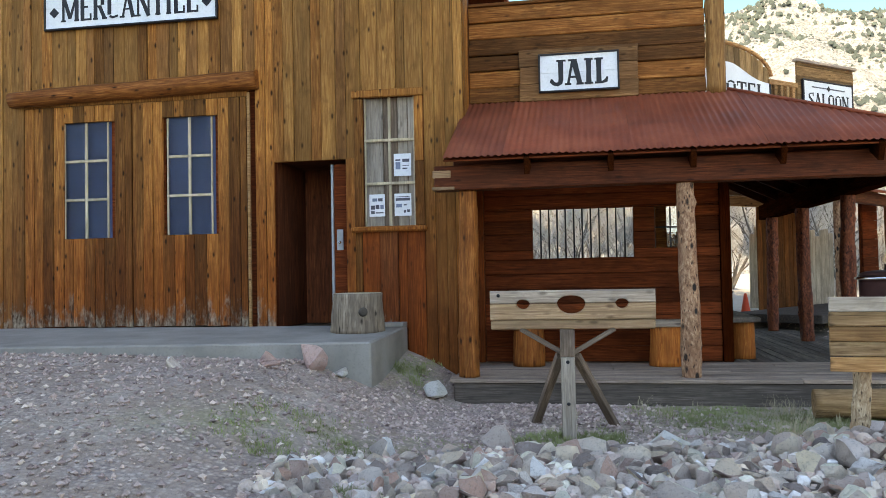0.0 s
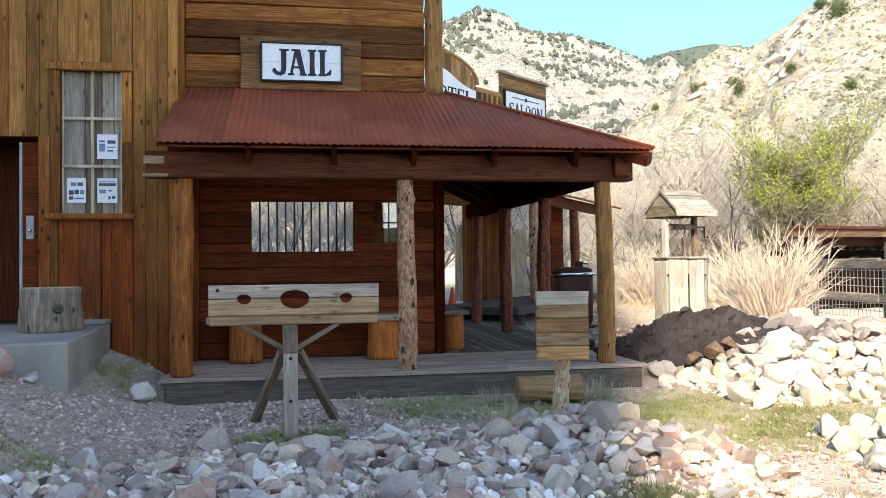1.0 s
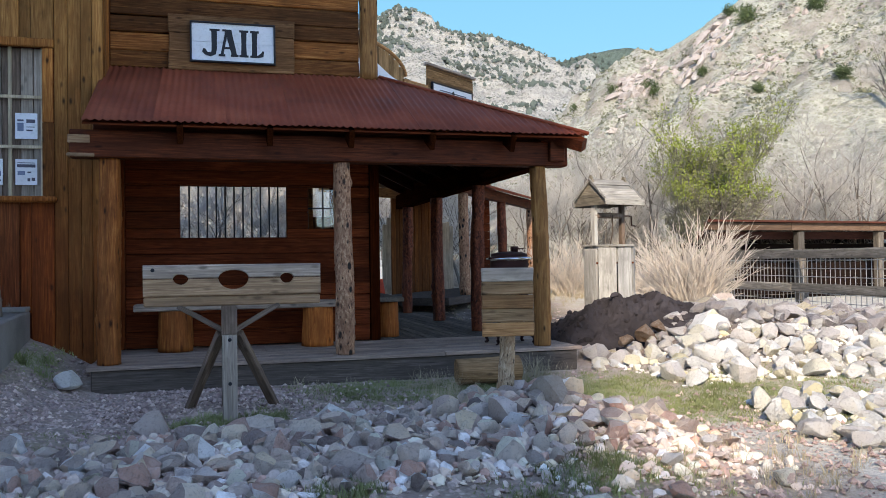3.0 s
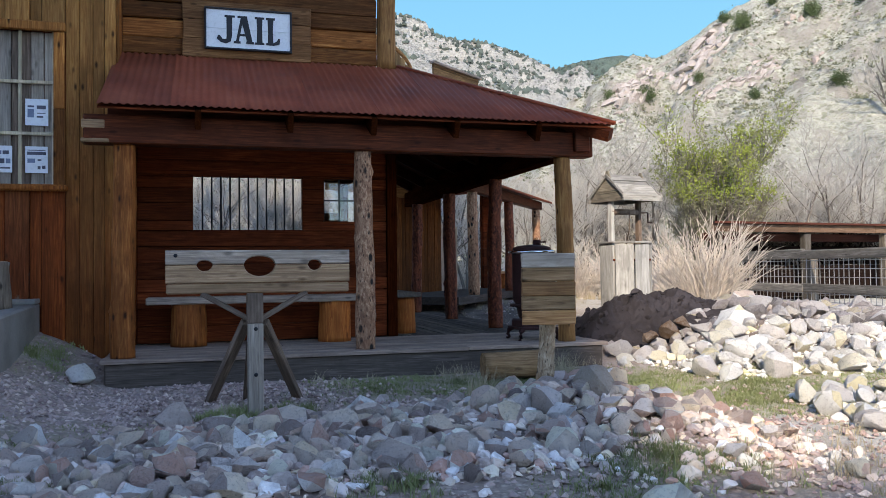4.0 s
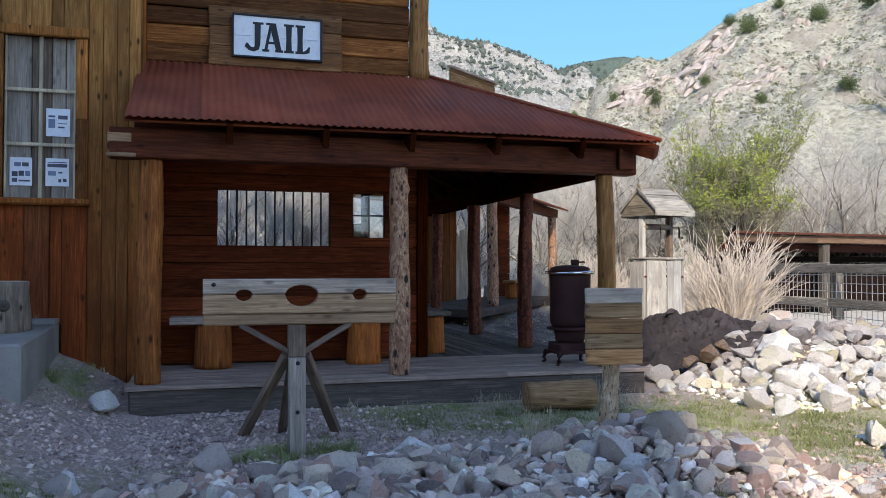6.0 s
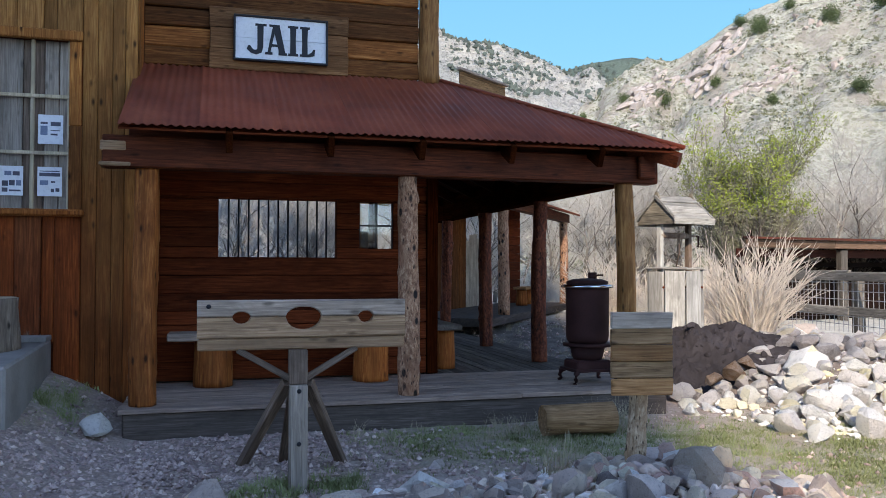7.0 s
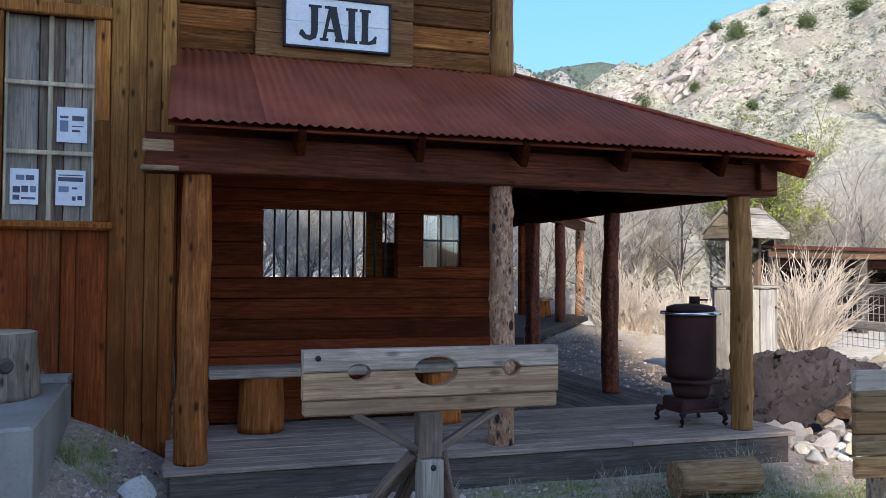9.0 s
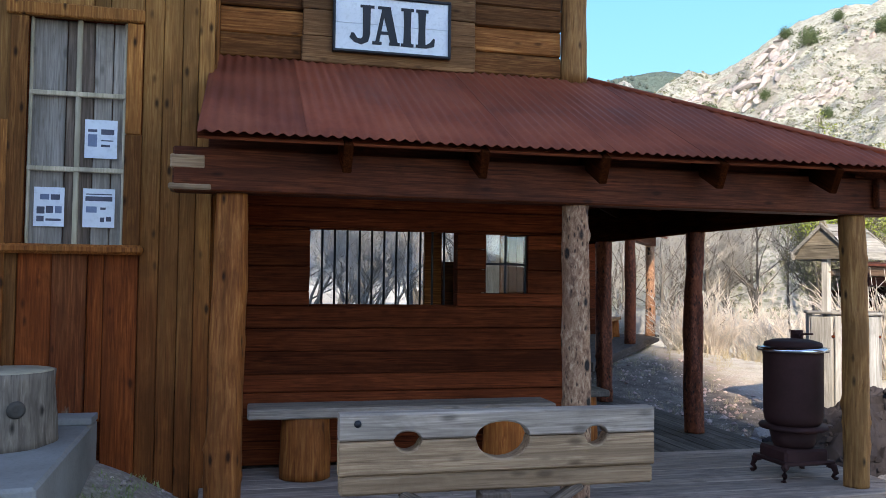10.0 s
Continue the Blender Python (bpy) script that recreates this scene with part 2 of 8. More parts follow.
def hill_material(name, dry, rock, shrub, scale, amount):
    """Dry slope: pale scree, bands of bare rock and dark shrubs."""
    m = Nodes(name)
    v = m.coords((1, 1, 1), False)
    n1 = m.noise(v, 0.035 * scale, 6, 0.65)
    n2 = m.noise(v, 0.35 * scale, 6, 0.7)
    n3 = m.noise(m.coords((0.4, 0.4, 1.6), False), 0.06 * scale, 6, 0.65, 0.6)
    colour = m.ramp(n2, [(0.3, tuple(0.62 * c for c in dry)), (0.5, dry), (0.72, tuple(min(1, 1.22 * c) for c in dry))])
    colour = m.mix(m.grey(n3, 0, 0.55, 0.5, 0.7), colour, rock)
    vor = m.add("TexVoronoi", Scale=(0.5 if scale > 2 else 0.95) * scale, Randomness=1.0)
    m.link(v, vor.inputs["Vector"])
    dots = m.grey(vor.outputs["Distance"], 1, 0, 0.33, 0.47)
    dotm = m.add("Math")
    dotm.operation = "MULTIPLY"
    m.link(dots, dotm.inputs[0])
    m.link(m.grey(n1, 0.1, amount, 0.34, 0.52), dotm.inputs[1])
    colour = m.mix(dotm.outputs[0], colour, shrub)
    geo = m.add("NewGeometry")
    sep = m.add("SeparateXYZ")
    m.link(geo.outputs["True Normal"], sep.inputs[0])
    colour = m.mix(m.grey(sep.outputs[2], 0.85, 0.0, 0.42, 0.66), colour, m.mix(m.grey(n2, 0, 1, 0.3, 0.7), rock, tuple(0.6 * c for c in rock)))
    vor3 = m.add("TexVoronoi", Scale=1.3 * scale, Randomness=1.0)
    m.link(v, vor3.inputs["Vector"])
    speck = m.add("Math")
    speck.operation = "MULTIPLY"
    m.link(m.grey(vor3.outputs["Distance"], 1, 0, 0.18, 0.38), speck.inputs[0])
    m.link(m.grey(n2, 0.15, 0.9, 0.42, 0.58), speck.inputs[1])
    colour = m.mix(speck.outputs[0], colour, tuple(1.5 * c for c in shrub))
    crag = m.noise(m.coords((0.8, 0.8, 2.2), False), 0.16 * scale, 8, 0.72, 1.0)
    colour = m.mix(m.grey(crag, 0, 0.8, 0.56, 0.66), colour, tuple(0.45 * c for c in rock))
    m.bump(m.mix(0.5, m.mix(0.5, n2, n3), crag), 1.0, 6.0 / scale)
    return m.done(colour, 0.95, 0, 0.1)


FACADE = wood("weathered_facade_wood", (0.0616, 0.02156, 0.0066), (0.2156, 0.09064, 0.02816), (0.3872, 0.2006, 0.07392), "z", 0.65, 0.95, 0.55, foot=(1.0, 3.2, (0.60, 0.355, 0.24), 1))
FACADE_RED = wood("red_stained_facade_wood", (0.04152, 0.008225, 0.002459), (0.1154, 0.02692, 0.006557), (0.2122, 0.05984, 0.0164), "z", 0.65, 0.7, 0.45)
FACADE_TOP = wood("golden_facade_wood", (0.1188, 0.0572, 0.01936), (0.257, 0.1302, 0.04664), (0.396, 0.2332, 0.103), "z", 0.65, 0.95, 0.4, foot=(1.0, 3.2, (0.60, 0.355, 0.24), 1))
FACADE_TOP_DULL = wood("brown_gold_facade_wood", (0.0748, 0.03168, 0.01232), (0.1848, 0.08712, 0.03344), (0.3036, 0.1646, 0.0748), "z", 0.65, 0.95, 0.4, foot=(1.0, 3.2, (0.60, 0.355, 0.24), 1))
ROWWOOD = wood("grey_brown_false_front_wood", (0.06, 0.034, 0.018), (0.165, 0.105, 0.06), (0.28, 0.195, 0.12), "x", 0.75, 0.7, 0.4)
ARCHWOOD = wood("tan_arch_boards", (0.09, 0.055, 0.03), (0.23, 0.155, 0.09), (0.36, 0.265, 0.17), "z", 0.75, 0.6, 0.5)
FACADE_BROWN = wood("brown_facade_wood", (0.04928, 0.01628, 0.0066), (0.1584, 0.05808, 0.02376), (0.2992, 0.132, 0.05808), "z", 0.65, 0.9, 0.5, foot=(1.0, 3.2, (0.60, 0.355, 0.24), 1))
FACADE_EAST = wood("stained_corner_boards", (0.1092, 0.0504, 0.0168), (0.231, 0.1151, 0.04032), (0.3528, 0.2058, 0.0882), "z", 0.65, 0.95, 0.4, foot=(1.0, 3.3, (0.46, 0.235, 0.15)))
BOARD_UP = wood("rough_wall_planks", (0.046, 0.014, 0.0055), (0.165, 0.064, 0.021), (0.34, 0.172, 0.068), "x", 0.66, 0.6, 0.55)
DARKRED = wood("dark_red_planks", (0.026, 0.007, 0.0038), (0.106, 0.0255, 0.0118), (0.195, 0.055, 0.024), "x", 0.7, 0.3, 0.45, spec=0.05)
# near-black copies of DARKRED; the shade under the porch is in their colour
SHADED_RED_Y = wood("shaded_red_planks", (0.012, 0.003, 0.0015), (0.030, 0.007, 0.003), (0.055, 0.014, 0.006), "y", 0.8, 0.3, 0.4, spec=0.0)
SHADED_RED_Z = wood("shaded_red_upright", (0.012, 0.003, 0.0015), (0.036, 0.008, 0.003), (0.065, 0.016, 0.006), "z", 0.8, 0.3, 0.4, spec=0.0)
WALLBROWN_Z = wood("brown_upright_boards", (0.04, 0.014, 0.006), (0.10, 0.038, 0.014), (0.17, 0.075, 0.03), "z", 0.75, 0.5, 0.3)
REVEAL = wood("red_doorway_boards", (0.025, 0.008, 0.005), (0.085, 0.026, 0.014), (0.16, 0.055, 0.03), "z", 0.75, 0.5, 0.4)
BEAM_X = wood("red_beam", (0.022, 0.006, 0.0034), (0.072, 0.0185, 0.0085), (0.14, 0.042, 0.019), "x", 0.55, 0.6, 0.2)
# BEAM_X darkened for timbers in the porch's shade
SHADED_BEAM_Y = wood("shaded_red_beam", (0.010, 0.0025, 0.0012), (0.026, 0.007, 0.003), (0.05, 0.015, 0.006), "y", 0.85, 0.5, 0.2, spec=0.0)
GREY_X = wood("grey_weathered_wood", (0.118, 0.102, 0.093), (0.27, 0.233, 0.208), (0.455, 0.395, 0.35), "x", 0.8, 0.6, 0.3)
# grey deck wood with the shade under the roof put into its colour
SHADED_GREY_Y = wood("shaded_grey_deck_wood", (0.06, 0.056, 0.053), (0.12, 0.112, 0.106), (0.19, 0.178, 0.168), "y", 0.85, 0.25, 0.25, spec=0.05)
DECK_X = wood("grey_deck_wood", (0.1408, 0.1144, 0.1038), (0.286, 0.2376, 0.2156), (0.4576, 0.3784, 0.3344), "x", 0.78, 0.25, 0.2)
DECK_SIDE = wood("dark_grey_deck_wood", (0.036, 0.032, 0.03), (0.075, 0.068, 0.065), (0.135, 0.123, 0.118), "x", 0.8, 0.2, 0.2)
GREY_Z = wood("grey_post_wood", (0.15, 0.14, 0.128), (0.3, 0.282, 0.262), (0.45, 0.425, 0.4), "z", 0.8, 0.5, 0.2)
SIGNBACK = wood("sign_backing_wood", (0.048, 0.02352, 0.01232), (0.138, 0.07392, 0.04032), (0.24, 0.1512, 0.0896), "x", 0.8, 0.7, 0.4)
BROWN_Z = wood("brown_post_wood", (0.065, 0.05, 0.042), (0.15, 0.12, 0.103), (0.25, 0.205, 0.18), "z", 0.7, 0.4, 0.2)
PALE_Z = wood("pale_weathered_wood", (0.30, 0.27, 0.22), (0.48, 0.44, 0.37), (0.62, 0.58, 0.50), "z", 0.85, 0.3, 0.2)
SIGNWOOD = wood("sign_board_wood", (0.06, 0.03, 0.016), (0.28, 0.165, 0.092), (0.46, 0.32, 0.20), "x", 0.75, 0.7, 0.4)
HONEY = wood("honey_log_wood", (0.115, 0.03, 0.009), (0.285, 0.09, 0.025), (0.45, 0.19, 0.062), "z", 0.6, 0.6, 0.3, 0.7)
YELLOWLOG = wood("peeled_yellow_log", (0.08, 0.037, 0.015), (0.222, 0.118, 0.05), (0.37, 0.228, 0.113), "z", 0.55, 0.95, 0.2, 0.6)
OLDLOG = wood("brown_log", (0.06, 0.0165, 0.006), (0.195, 0.068, 0.021), (0.36, 0.158, 0.056), "z", 0.6, 0.95, 0.3, 0.6)
PINKBARK = bark("pine_log_skin", (0.11, 0.046, 0.027), (0.34, 0.17, 0.10), (0.56, 0.34, 0.215), (0.25, 0.11, 0.06), 10.0, 0.30)
REDBARK = bark("red_bark_log", (0.0351, 0.00882, 0.0048), (0.1193, 0.02646, 0.012), (0.2633, 0.07308, 0.036), (0.2281, 0.05292, 0.0168), 12.0, 0.15)
ENDGRAIN = plain("cut_log_end", (0.34, 0.28, 0.20), 0.8, 0, 0.3, 14)
TIN = rust_red()
CONCRETE = plain("concrete", (0.25, 0.232, 0.215), 0.85, 0, 0.2, 10)
IRON = plain("rusted_cast_iron", (0.046, 0.017, 0.016), 0.72, 0.1, 0.4, 14, 0.2)
CHROME = plain("nickel_band", (0.65, 0.66, 0.68), 0.22, 1.0, 0.1, 20)
STEEL = plain("grey_painted_steel", (0.30, 0.31, 0.32), 0.5, 0.2, 0.15, 10)
BLACK = plain("black_paint", (0.012, 0.013, 0.018), 0.5, 0, 0.3, 14)
WHITE = plain("white_sign_paint", (0.72, 0.74, 0.77), 0.6, 0, 0.10, 9)
PAPER = plain("paper", (0.74, 0.76, 0.80), 0.8, 0, 0.05, 6)
INK = plain("grey_print", (0.10, 0.10, 0.13), 0.8, 0, 0.3, 30)
INKBLUE = plain("blue_print", (0.16, 0.20, 0.29), 0.8, 0, 0.3, 30)
CREAM = wood("cream_muntin_paint", (0.30, 0.27, 0.20), (0.48, 0.44, 0.34), (0.60, 0.56, 0.46), "z", 0.7, 0, 0.1)
BLUECLOTH = plain("blue_curtain", (0.055, 0.09, 0.175), 0.5, 0, 0.2, 3, 0.4)
WIRE = plain("galvanised_wire", (0.40, 0.40, 0.40), 0.5, 0.6, 0.1, 10)
ORANGE = plain("orange_plastic", (0.62, 0.06, 0.02), 0.5, 0, 0.1, 8)
TWIG_PALE = plain("pale_twigs", (0.60, 0.52, 0.45), 0.85, 0, 0.25, 2)
TWIG_GREY = plain("grey_twigs", (0.43, 0.405, 0.37), 0.9, 0, 0.3, 1)
TRUNK = plain("grey_trunk", (0.16, 0.14, 0.122), 0.9, 0, 0.35, 3)
GLASS = glass("window_glass")
ROCK = stone("purple_grey_rock", [(0.0, (0.1607, 0.1244, 0.1236)), (0.10, (0.4589, 0.3675, 0.3505)), (0.22, (0.7115, 0.65, 0.5876)), (0.34, (0.2868, 0.2261, 0.2217)), (0.44, (0.5277, 0.3165, 0.268)), (0.54, (0.8031, 0.7461, 0.6599)), (0.64, (0.3557, 0.3052, 0.2939)), (0.74, (0.5737, 0.4861, 0.4537)), (0.82, (0.9869, 0.9723, 0.866)), (0.90, (0.5277, 0.4126, 0.3866)), (1.0, (0.6654, 0.5766, 0.4331))], 0.22, SHADE_LIFT_ROCK)
# rock for the sunlit bank, without the brightening that ROCK gets
ROCK_UPPER = stone("grey_sunlit_rock", [(0.0, (0.20, 0.18, 0.185)), (0.14, (0.42, 0.375, 0.37)), (0.28, (0.62, 0.59, 0.57)), (0.42, (0.27, 0.24, 0.245)), (0.55, (0.46, 0.40, 0.385)), (0.68, (0.66, 0.645, 0.625)), (0.8, (0.34, 0.30, 0.305)), (0.9, (0.50, 0.43, 0.30)), (1.0, (0.60, 0.56, 0.53))], 0.2)
GRAVEL = stone("gravel_stone", [(0.0, (0.2007, 0.1456, 0.1427)), (0.35, (0.3638, 0.2737, 0.2634)), (0.85, (0.5143, 0.4135, 0.3842)), (1.0, (0.6899, 0.6057, 0.5488))], 0.12, (1.12, 1.03, 0.97))
GREYTAN_X = wood("tan_grey_weathered_wood", (0.108, 0.07392, 0.05376), (0.294, 0.2128, 0.159), (0.468, 0.364, 0.2856), "x", 0.8, 0.6, 0.3)
ROCK_PALE = stone("pale_rock", [(0.0, (0.74, 0.72, 0.69)), (0.18, (0.86, 0.855, 0.83)), (0.30, (0.60, 0.56, 0.55)), (0.42, (0.80, 0.76, 0.66)), (0.54, (0.74, 0.64, 0.38)), (0.66, (0.88, 0.875, 0.85)), (0.80, (0.62, 0.56, 0.52)), (0.9, (0.80, 0.77, 0.73)), (1.0, (0.84, 0.81, 0.73))], 0.1)
GRASS = plain("green_grass", (0.23, 0.255, 0.11), 0.85, 0, 0.4, 3)
DRYGRASS = plain("dry_grass", (0.42, 0.35, 0.23), 0.85, 0, 0.3, 3)
LEAF = plain("spring_leaves", (0.22, 0.27, 0.05), 0.7, 0, 0.35, 2)
LEAF_DARK = plain("juniper_needles", (0.075, 0.105, 0.045), 0.85, 0, 0.35, 3)
LEAF_OLIVE = plain("olive_leaves", (0.22, 0.22, 0.14), 0.8, 0, 0.35, 2)
GROUND = ground_material()


# ---- mesh helpers ----
def mesh_of(bm, name, smooth=False):
    me = bpy.data.meshes.new(name)
    bm.to_mesh(me)
    bm.free()
    if smooth:
        for p in me.polygons:
            p.use_smooth = True
    return me


def place(name, data, mat, parent=None, label="", at=None):
    """One mesh object, under a thing or a part, or by itself."""
    if isinstance(data, bmesh.types.BMesh):
        data = mesh_of(data, name)
    if not data.materials:
        data.materials.append(mat)
    ob = new(name, data)
    if at is not None:
        ob.matrix_world = at
    if parent is not None:
        ob.parent = parent
        if at is not None and parent.parent is not None:
            ob.matrix_parent_inverse = parent.matrix_basis.inverted()
    return tagged(ob, label)


part = place


def thing(name, label, category, at=None, group="", kind=""):
    ob = new(name)
    ob.empty_display_size = 0.1
    if at is not None:
        ob.matrix_world = at
    return tagged(ob, label, category, group, kind)


def chamfer_box(sx, sy, sz, c=0.006, jag=0.0, rng=random):
    """A box of that size round its own middle, with chamfered edges; jag makes its ends and faces a little uneven."""
    c = min(c, sx * 0.3, sy * 0.3, sz * 0.3)
    bm = bmesh.new()
    pts = []
    for i in (-1, 1):
        for j in (-1, 1):
            for k in (-1, 1):
                o = Vector((rng.uniform(-jag, jag), rng.uniform(-jag, jag), rng.uniform(-jag, jag))) if jag else Vector()
                p = Vector((i * sx / 2, j * sy / 2, k * sz / 2)) + o
                for d in ((1, 1, 0), (1, 0, 1), (0, 1, 1)):
                    pts.append(bm.verts.new(p - Vector((i * c * d[0], j * c * d[1], k * c * d[2]))))
    bmesh.ops.convex_hull(bm, input=bm.verts)
    return bm


BOXES = {}


def box(name, size, at, mat, parent=None, label="", c=0.006, jag=0.0, turn=(0, 0, 0)):
    """A chamfered box object; the middle of the box is at the given place."""
    key = (name, tuple(round(v, 3) for v in size), c, jag, mat.name)
    if key not in BOXES or jag:
        BOXES[key] = mesh_of(chamfer_box(*size, c, jag), name)
    m = pose(*at, *turn)
    return place(name, BOXES[key], mat, parent, label, m)


def span(name, lo, hi, mat, parent=None, label="", c=0.006, jag=0.0):
    """A chamfered box between two corners."""
    size = [b - a for a, b in zip(lo, hi)]
    return box(name, size, [(a + b) / 2 for a, b in zip(lo, hi)], mat, parent, label, c, jag)


def tube(points, radii, sides=6, cap=True):
    """Vertices and faces of a tube along points."""
    pts = np.array(points, float)
    d = np.gradient(pts, axis=0)
    d /= np.linalg.norm(d, axis=1)[:, None] + 1e-9
    ref = np.array((0.31, 0.17, 0.93)) if abs(d[0][2]) < 0.9 else np.array((0.93, 0.2, 0.1))
    u = np.cross(d, ref)
    u /= np.linalg.norm(u, axis=1)[:, None] + 1e-9
    w = np.cross(d, u)
    a = np.arange(sides) * 2 * math.pi / sides
    ring = np.cos(a)[None, :, None] * u[:, None] + np.sin(a)[None, :, None] * w[:, None]
    v = (pts[:, None] + ring * np.array(radii, float)[:, None, None]).reshape(-1, 3)
    n = len(pts)
    f = [(i * sides + j, i * sides + (j + 1) % sides, (i + 1) * sides + (j + 1) % sides, (i + 1) * sides + j) for i in range(n - 1) for j in range(sides)]
    if cap:
        f += [tuple(range(sides))[::-1], tuple(range((n - 1) * sides, n * sides))]
    return v, f


def merged(name, pieces, smooth=True):
    """One mesh from several (vertices, faces)."""
    vs, fs, off = [], [], 0
    for v, f in pieces:
        vs.append(np.asarray(v, float))
        fs += [tuple(i + off for i in face) for face in f]
        off += len(v)
    me = bpy.data.meshes.new(name)
    me.from_pydata(np.concatenate(vs).tolist(), [], fs)
    if smooth:
        for p in me.polygons:
            p.use_smooth = len(p.vertices) <= 4
    return me


def log_mesh(name, length, r0, r1, seed, sides=18, rings=14, rough=0.05, knots=8, bend=0.01):
    """A log along local z from 0 to length, uneven and knotty."""
    rng = random.Random(seed)
    v, f = [], []
    kn = [(rng.uniform(0, length), rng.uniform(0, 6.28), rng.uniform(0.02, 0.05)) for _ in range(knots)]
    ph = rng.uniform(0, 6)
    for i in range(rings + 1):
        t = i / rings
        z = t * length
        cx, cy = bend * math.sin(3.1 * t + ph), bend * math.cos(2.3 * t + ph)
        for j in range(sides):
            a = 2 * math.pi * j / sides
            r = r0 + (r1 - r0) * t
            r *= 1 + rough * noise.noise((math.cos(a) * 1.4 + seed, math.sin(a) * 1.4, z * 2.2)) * 2
            r *= 1 + 0.45 * rough * noise.noise((math.cos(a) * 4.5 + seed, math.sin(a) * 4.5, z * 9.0)) + 0.25 * rough * noise.noise((math.cos(a) * 9 + seed, math.sin(a) * 9, z * 24.0))
            for kz, ka, kr in kn:
                dd = (z - kz) ** 2 + (r * math.atan2(math.sin(a - ka), math.cos(a - ka))) ** 2
                r += 0.35 * kr * math.exp(-dd / (kr * kr))
            v.append((cx + r * math.cos(a), cy + r * math.sin(a), z))
    for i in range(rings):
        for j in range(sides):
            f.append((i * sides + j, i * sides + (j + 1) % sides, (i + 1) * sides + (j + 1) % sides, (i + 1) * sides + j))
    f.append(tuple(range(sides))[::-1])
    f.append(tuple(range(rings * sides, (rings + 1) * sides)))
    return merged(name, [(v, f)])


def lathe(profile, sides=24):
    """Vertices and faces of a turned shape from (radius, height) pairs."""
    v = [(r * math.cos(2 * math.pi * j / sides), r * math.sin(2 * math.pi * j / sides), z) for r, z in profile for j in range(sides)]
    f = [(i * sides + j, i * sides + (j + 1) % sides, (i + 1) * sides + (j + 1) % sides, (i + 1) * sides + j) for i in range(len(profile) - 1) for j in range(sides)]
    f += [tuple(range(sides))[::-1], tuple(range((len(profile) - 1) * sides, len(profile) * sides))]
    return v, f


GLYPHS = {}
GLYPHS["M"] = (1.0, [((0.12, 0, 0.12, 1), 0.10), ((0.12, 1, 0.5, 0.12), 0.16), ((0.5, 0.12, 0.86, 1), 0.10), ((0.86, 0, 0.86, 1), 0.17)], ((0.12, 0), (0.86, 0), (0.10, 1), (0.88, 1)))
GLYPHS["E"] = (0.72, [((0.18, 0, 0.18, 1), 0.17), ((0.1, 0.04, 0.66, 0.04), 0.08), ((0.1, 0.96, 0.62, 0.96), 0.08), ((0.2, 0.52, 0.48, 0.52), 0.08), ((0.63, 0.0, 0.63, 0.26), 0.07), ((0.60, 0.78, 0.60, 1.0), 0.07)], ())
GLYPHS["R"] = (0.78, [((0.18, 0, 0.18, 1), 0.17), ((0.1, 0.96, 0.5, 0.96), 0.08), ((0.18, 0.5, 0.5, 0.5), 0.08), ((0.56, 0.55, 0.56, 0.92), 0.15), ((0.42, 0.48, 0.68, 0.02), 0.16)], ((0.18, 0), (0.68, 0)))
GLYPHS["C"] = (0.74, [((0.16, 0.16, 0.16, 0.84), 0.17), ((0.18, 0.10, 0.36, 0.04), 0.10), ((0.34, 0.04, 0.62, 0.10), 0.08), ((0.18, 0.90, 0.36, 0.96), 0.10), ((0.34, 0.96, 0.62, 0.88), 0.08), ((0.62, 0.68, 0.62, 1.0), 0.07)], ())
GLYPHS["A"] = (0.84, [((0.42, 1, 0.14, 0), 0.09), ((0.40, 1, 0.70, 0), 0.17), ((0.22, 0.32, 0.62, 0.32), 0.07)], ((0.12, 0), (0.72, 0)))
GLYPHS["N"] = (0.84, [((0.14, 0, 0.14, 1), 0.09), ((0.14, 1, 0.70, 0), 0.17), ((0.70, 0, 0.70, 1), 0.09)], ((0.14, 0), (0.12, 1), (0.70, 1)))
GLYPHS["T"] = (0.72, [((0.36, 0, 0.36, 1), 0.17), ((0.04, 0.96, 0.68, 0.96), 0.08), ((0.05, 0.74, 0.05, 1.0), 0.07), ((0.67, 0.74, 0.67, 1.0), 0.07)], ((0.36, 0),))
GLYPHS["I"] = (0.42, [((0.21, 0, 0.21, 1), 0.17)], ((0.21, 0), (0.21, 1)))
GLYPHS["L"] = (0.68, [((0.18, 0, 0.18, 1), 0.17), ((0.1, 0.04, 0.62, 0.04), 0.08), ((0.60, 0.0, 0.60, 0.28), 0.07)], ((0.18, 1),))
GLYPHS["H"] = (0.84, [((0.16, 0, 0.16, 1), 0.16), ((0.68, 0, 0.68, 1), 0.16), ((0.16, 0.5, 0.68, 0.5), 0.08)], ((0.16, 0), (0.68, 0), (0.16, 1), (0.68, 1)))
GLYPHS["O"] = (0.82, [((0.16, 0.18, 0.16, 0.82), 0.16), ((0.66, 0.18, 0.66, 0.82), 0.16), ((0.18, 0.12, 0.41, 0.03), 0.09), ((0.41, 0.03, 0.64, 0.12), 0.09), ((0.18, 0.88, 0.41, 0.97), 0.09), ((0.41, 0.97, 0.64, 0.88), 0.09)], ())
GLYPHS["S"] = (0.68, [((0.14, 0.62, 0.14, 0.86), 0.13), ((0.14, 0.68, 0.54, 0.34), 0.17), ((0.54, 0.16, 0.54, 0.40), 0.13), ((0.16, 0.90, 0.52, 0.95), 0.08), ((0.16, 0.06, 0.52, 0.10), 0.08), ((0.56, 0.74, 0.56, 1.0), 0.07), ((0.10, 0.0, 0.10, 0.28), 0.07)], ())


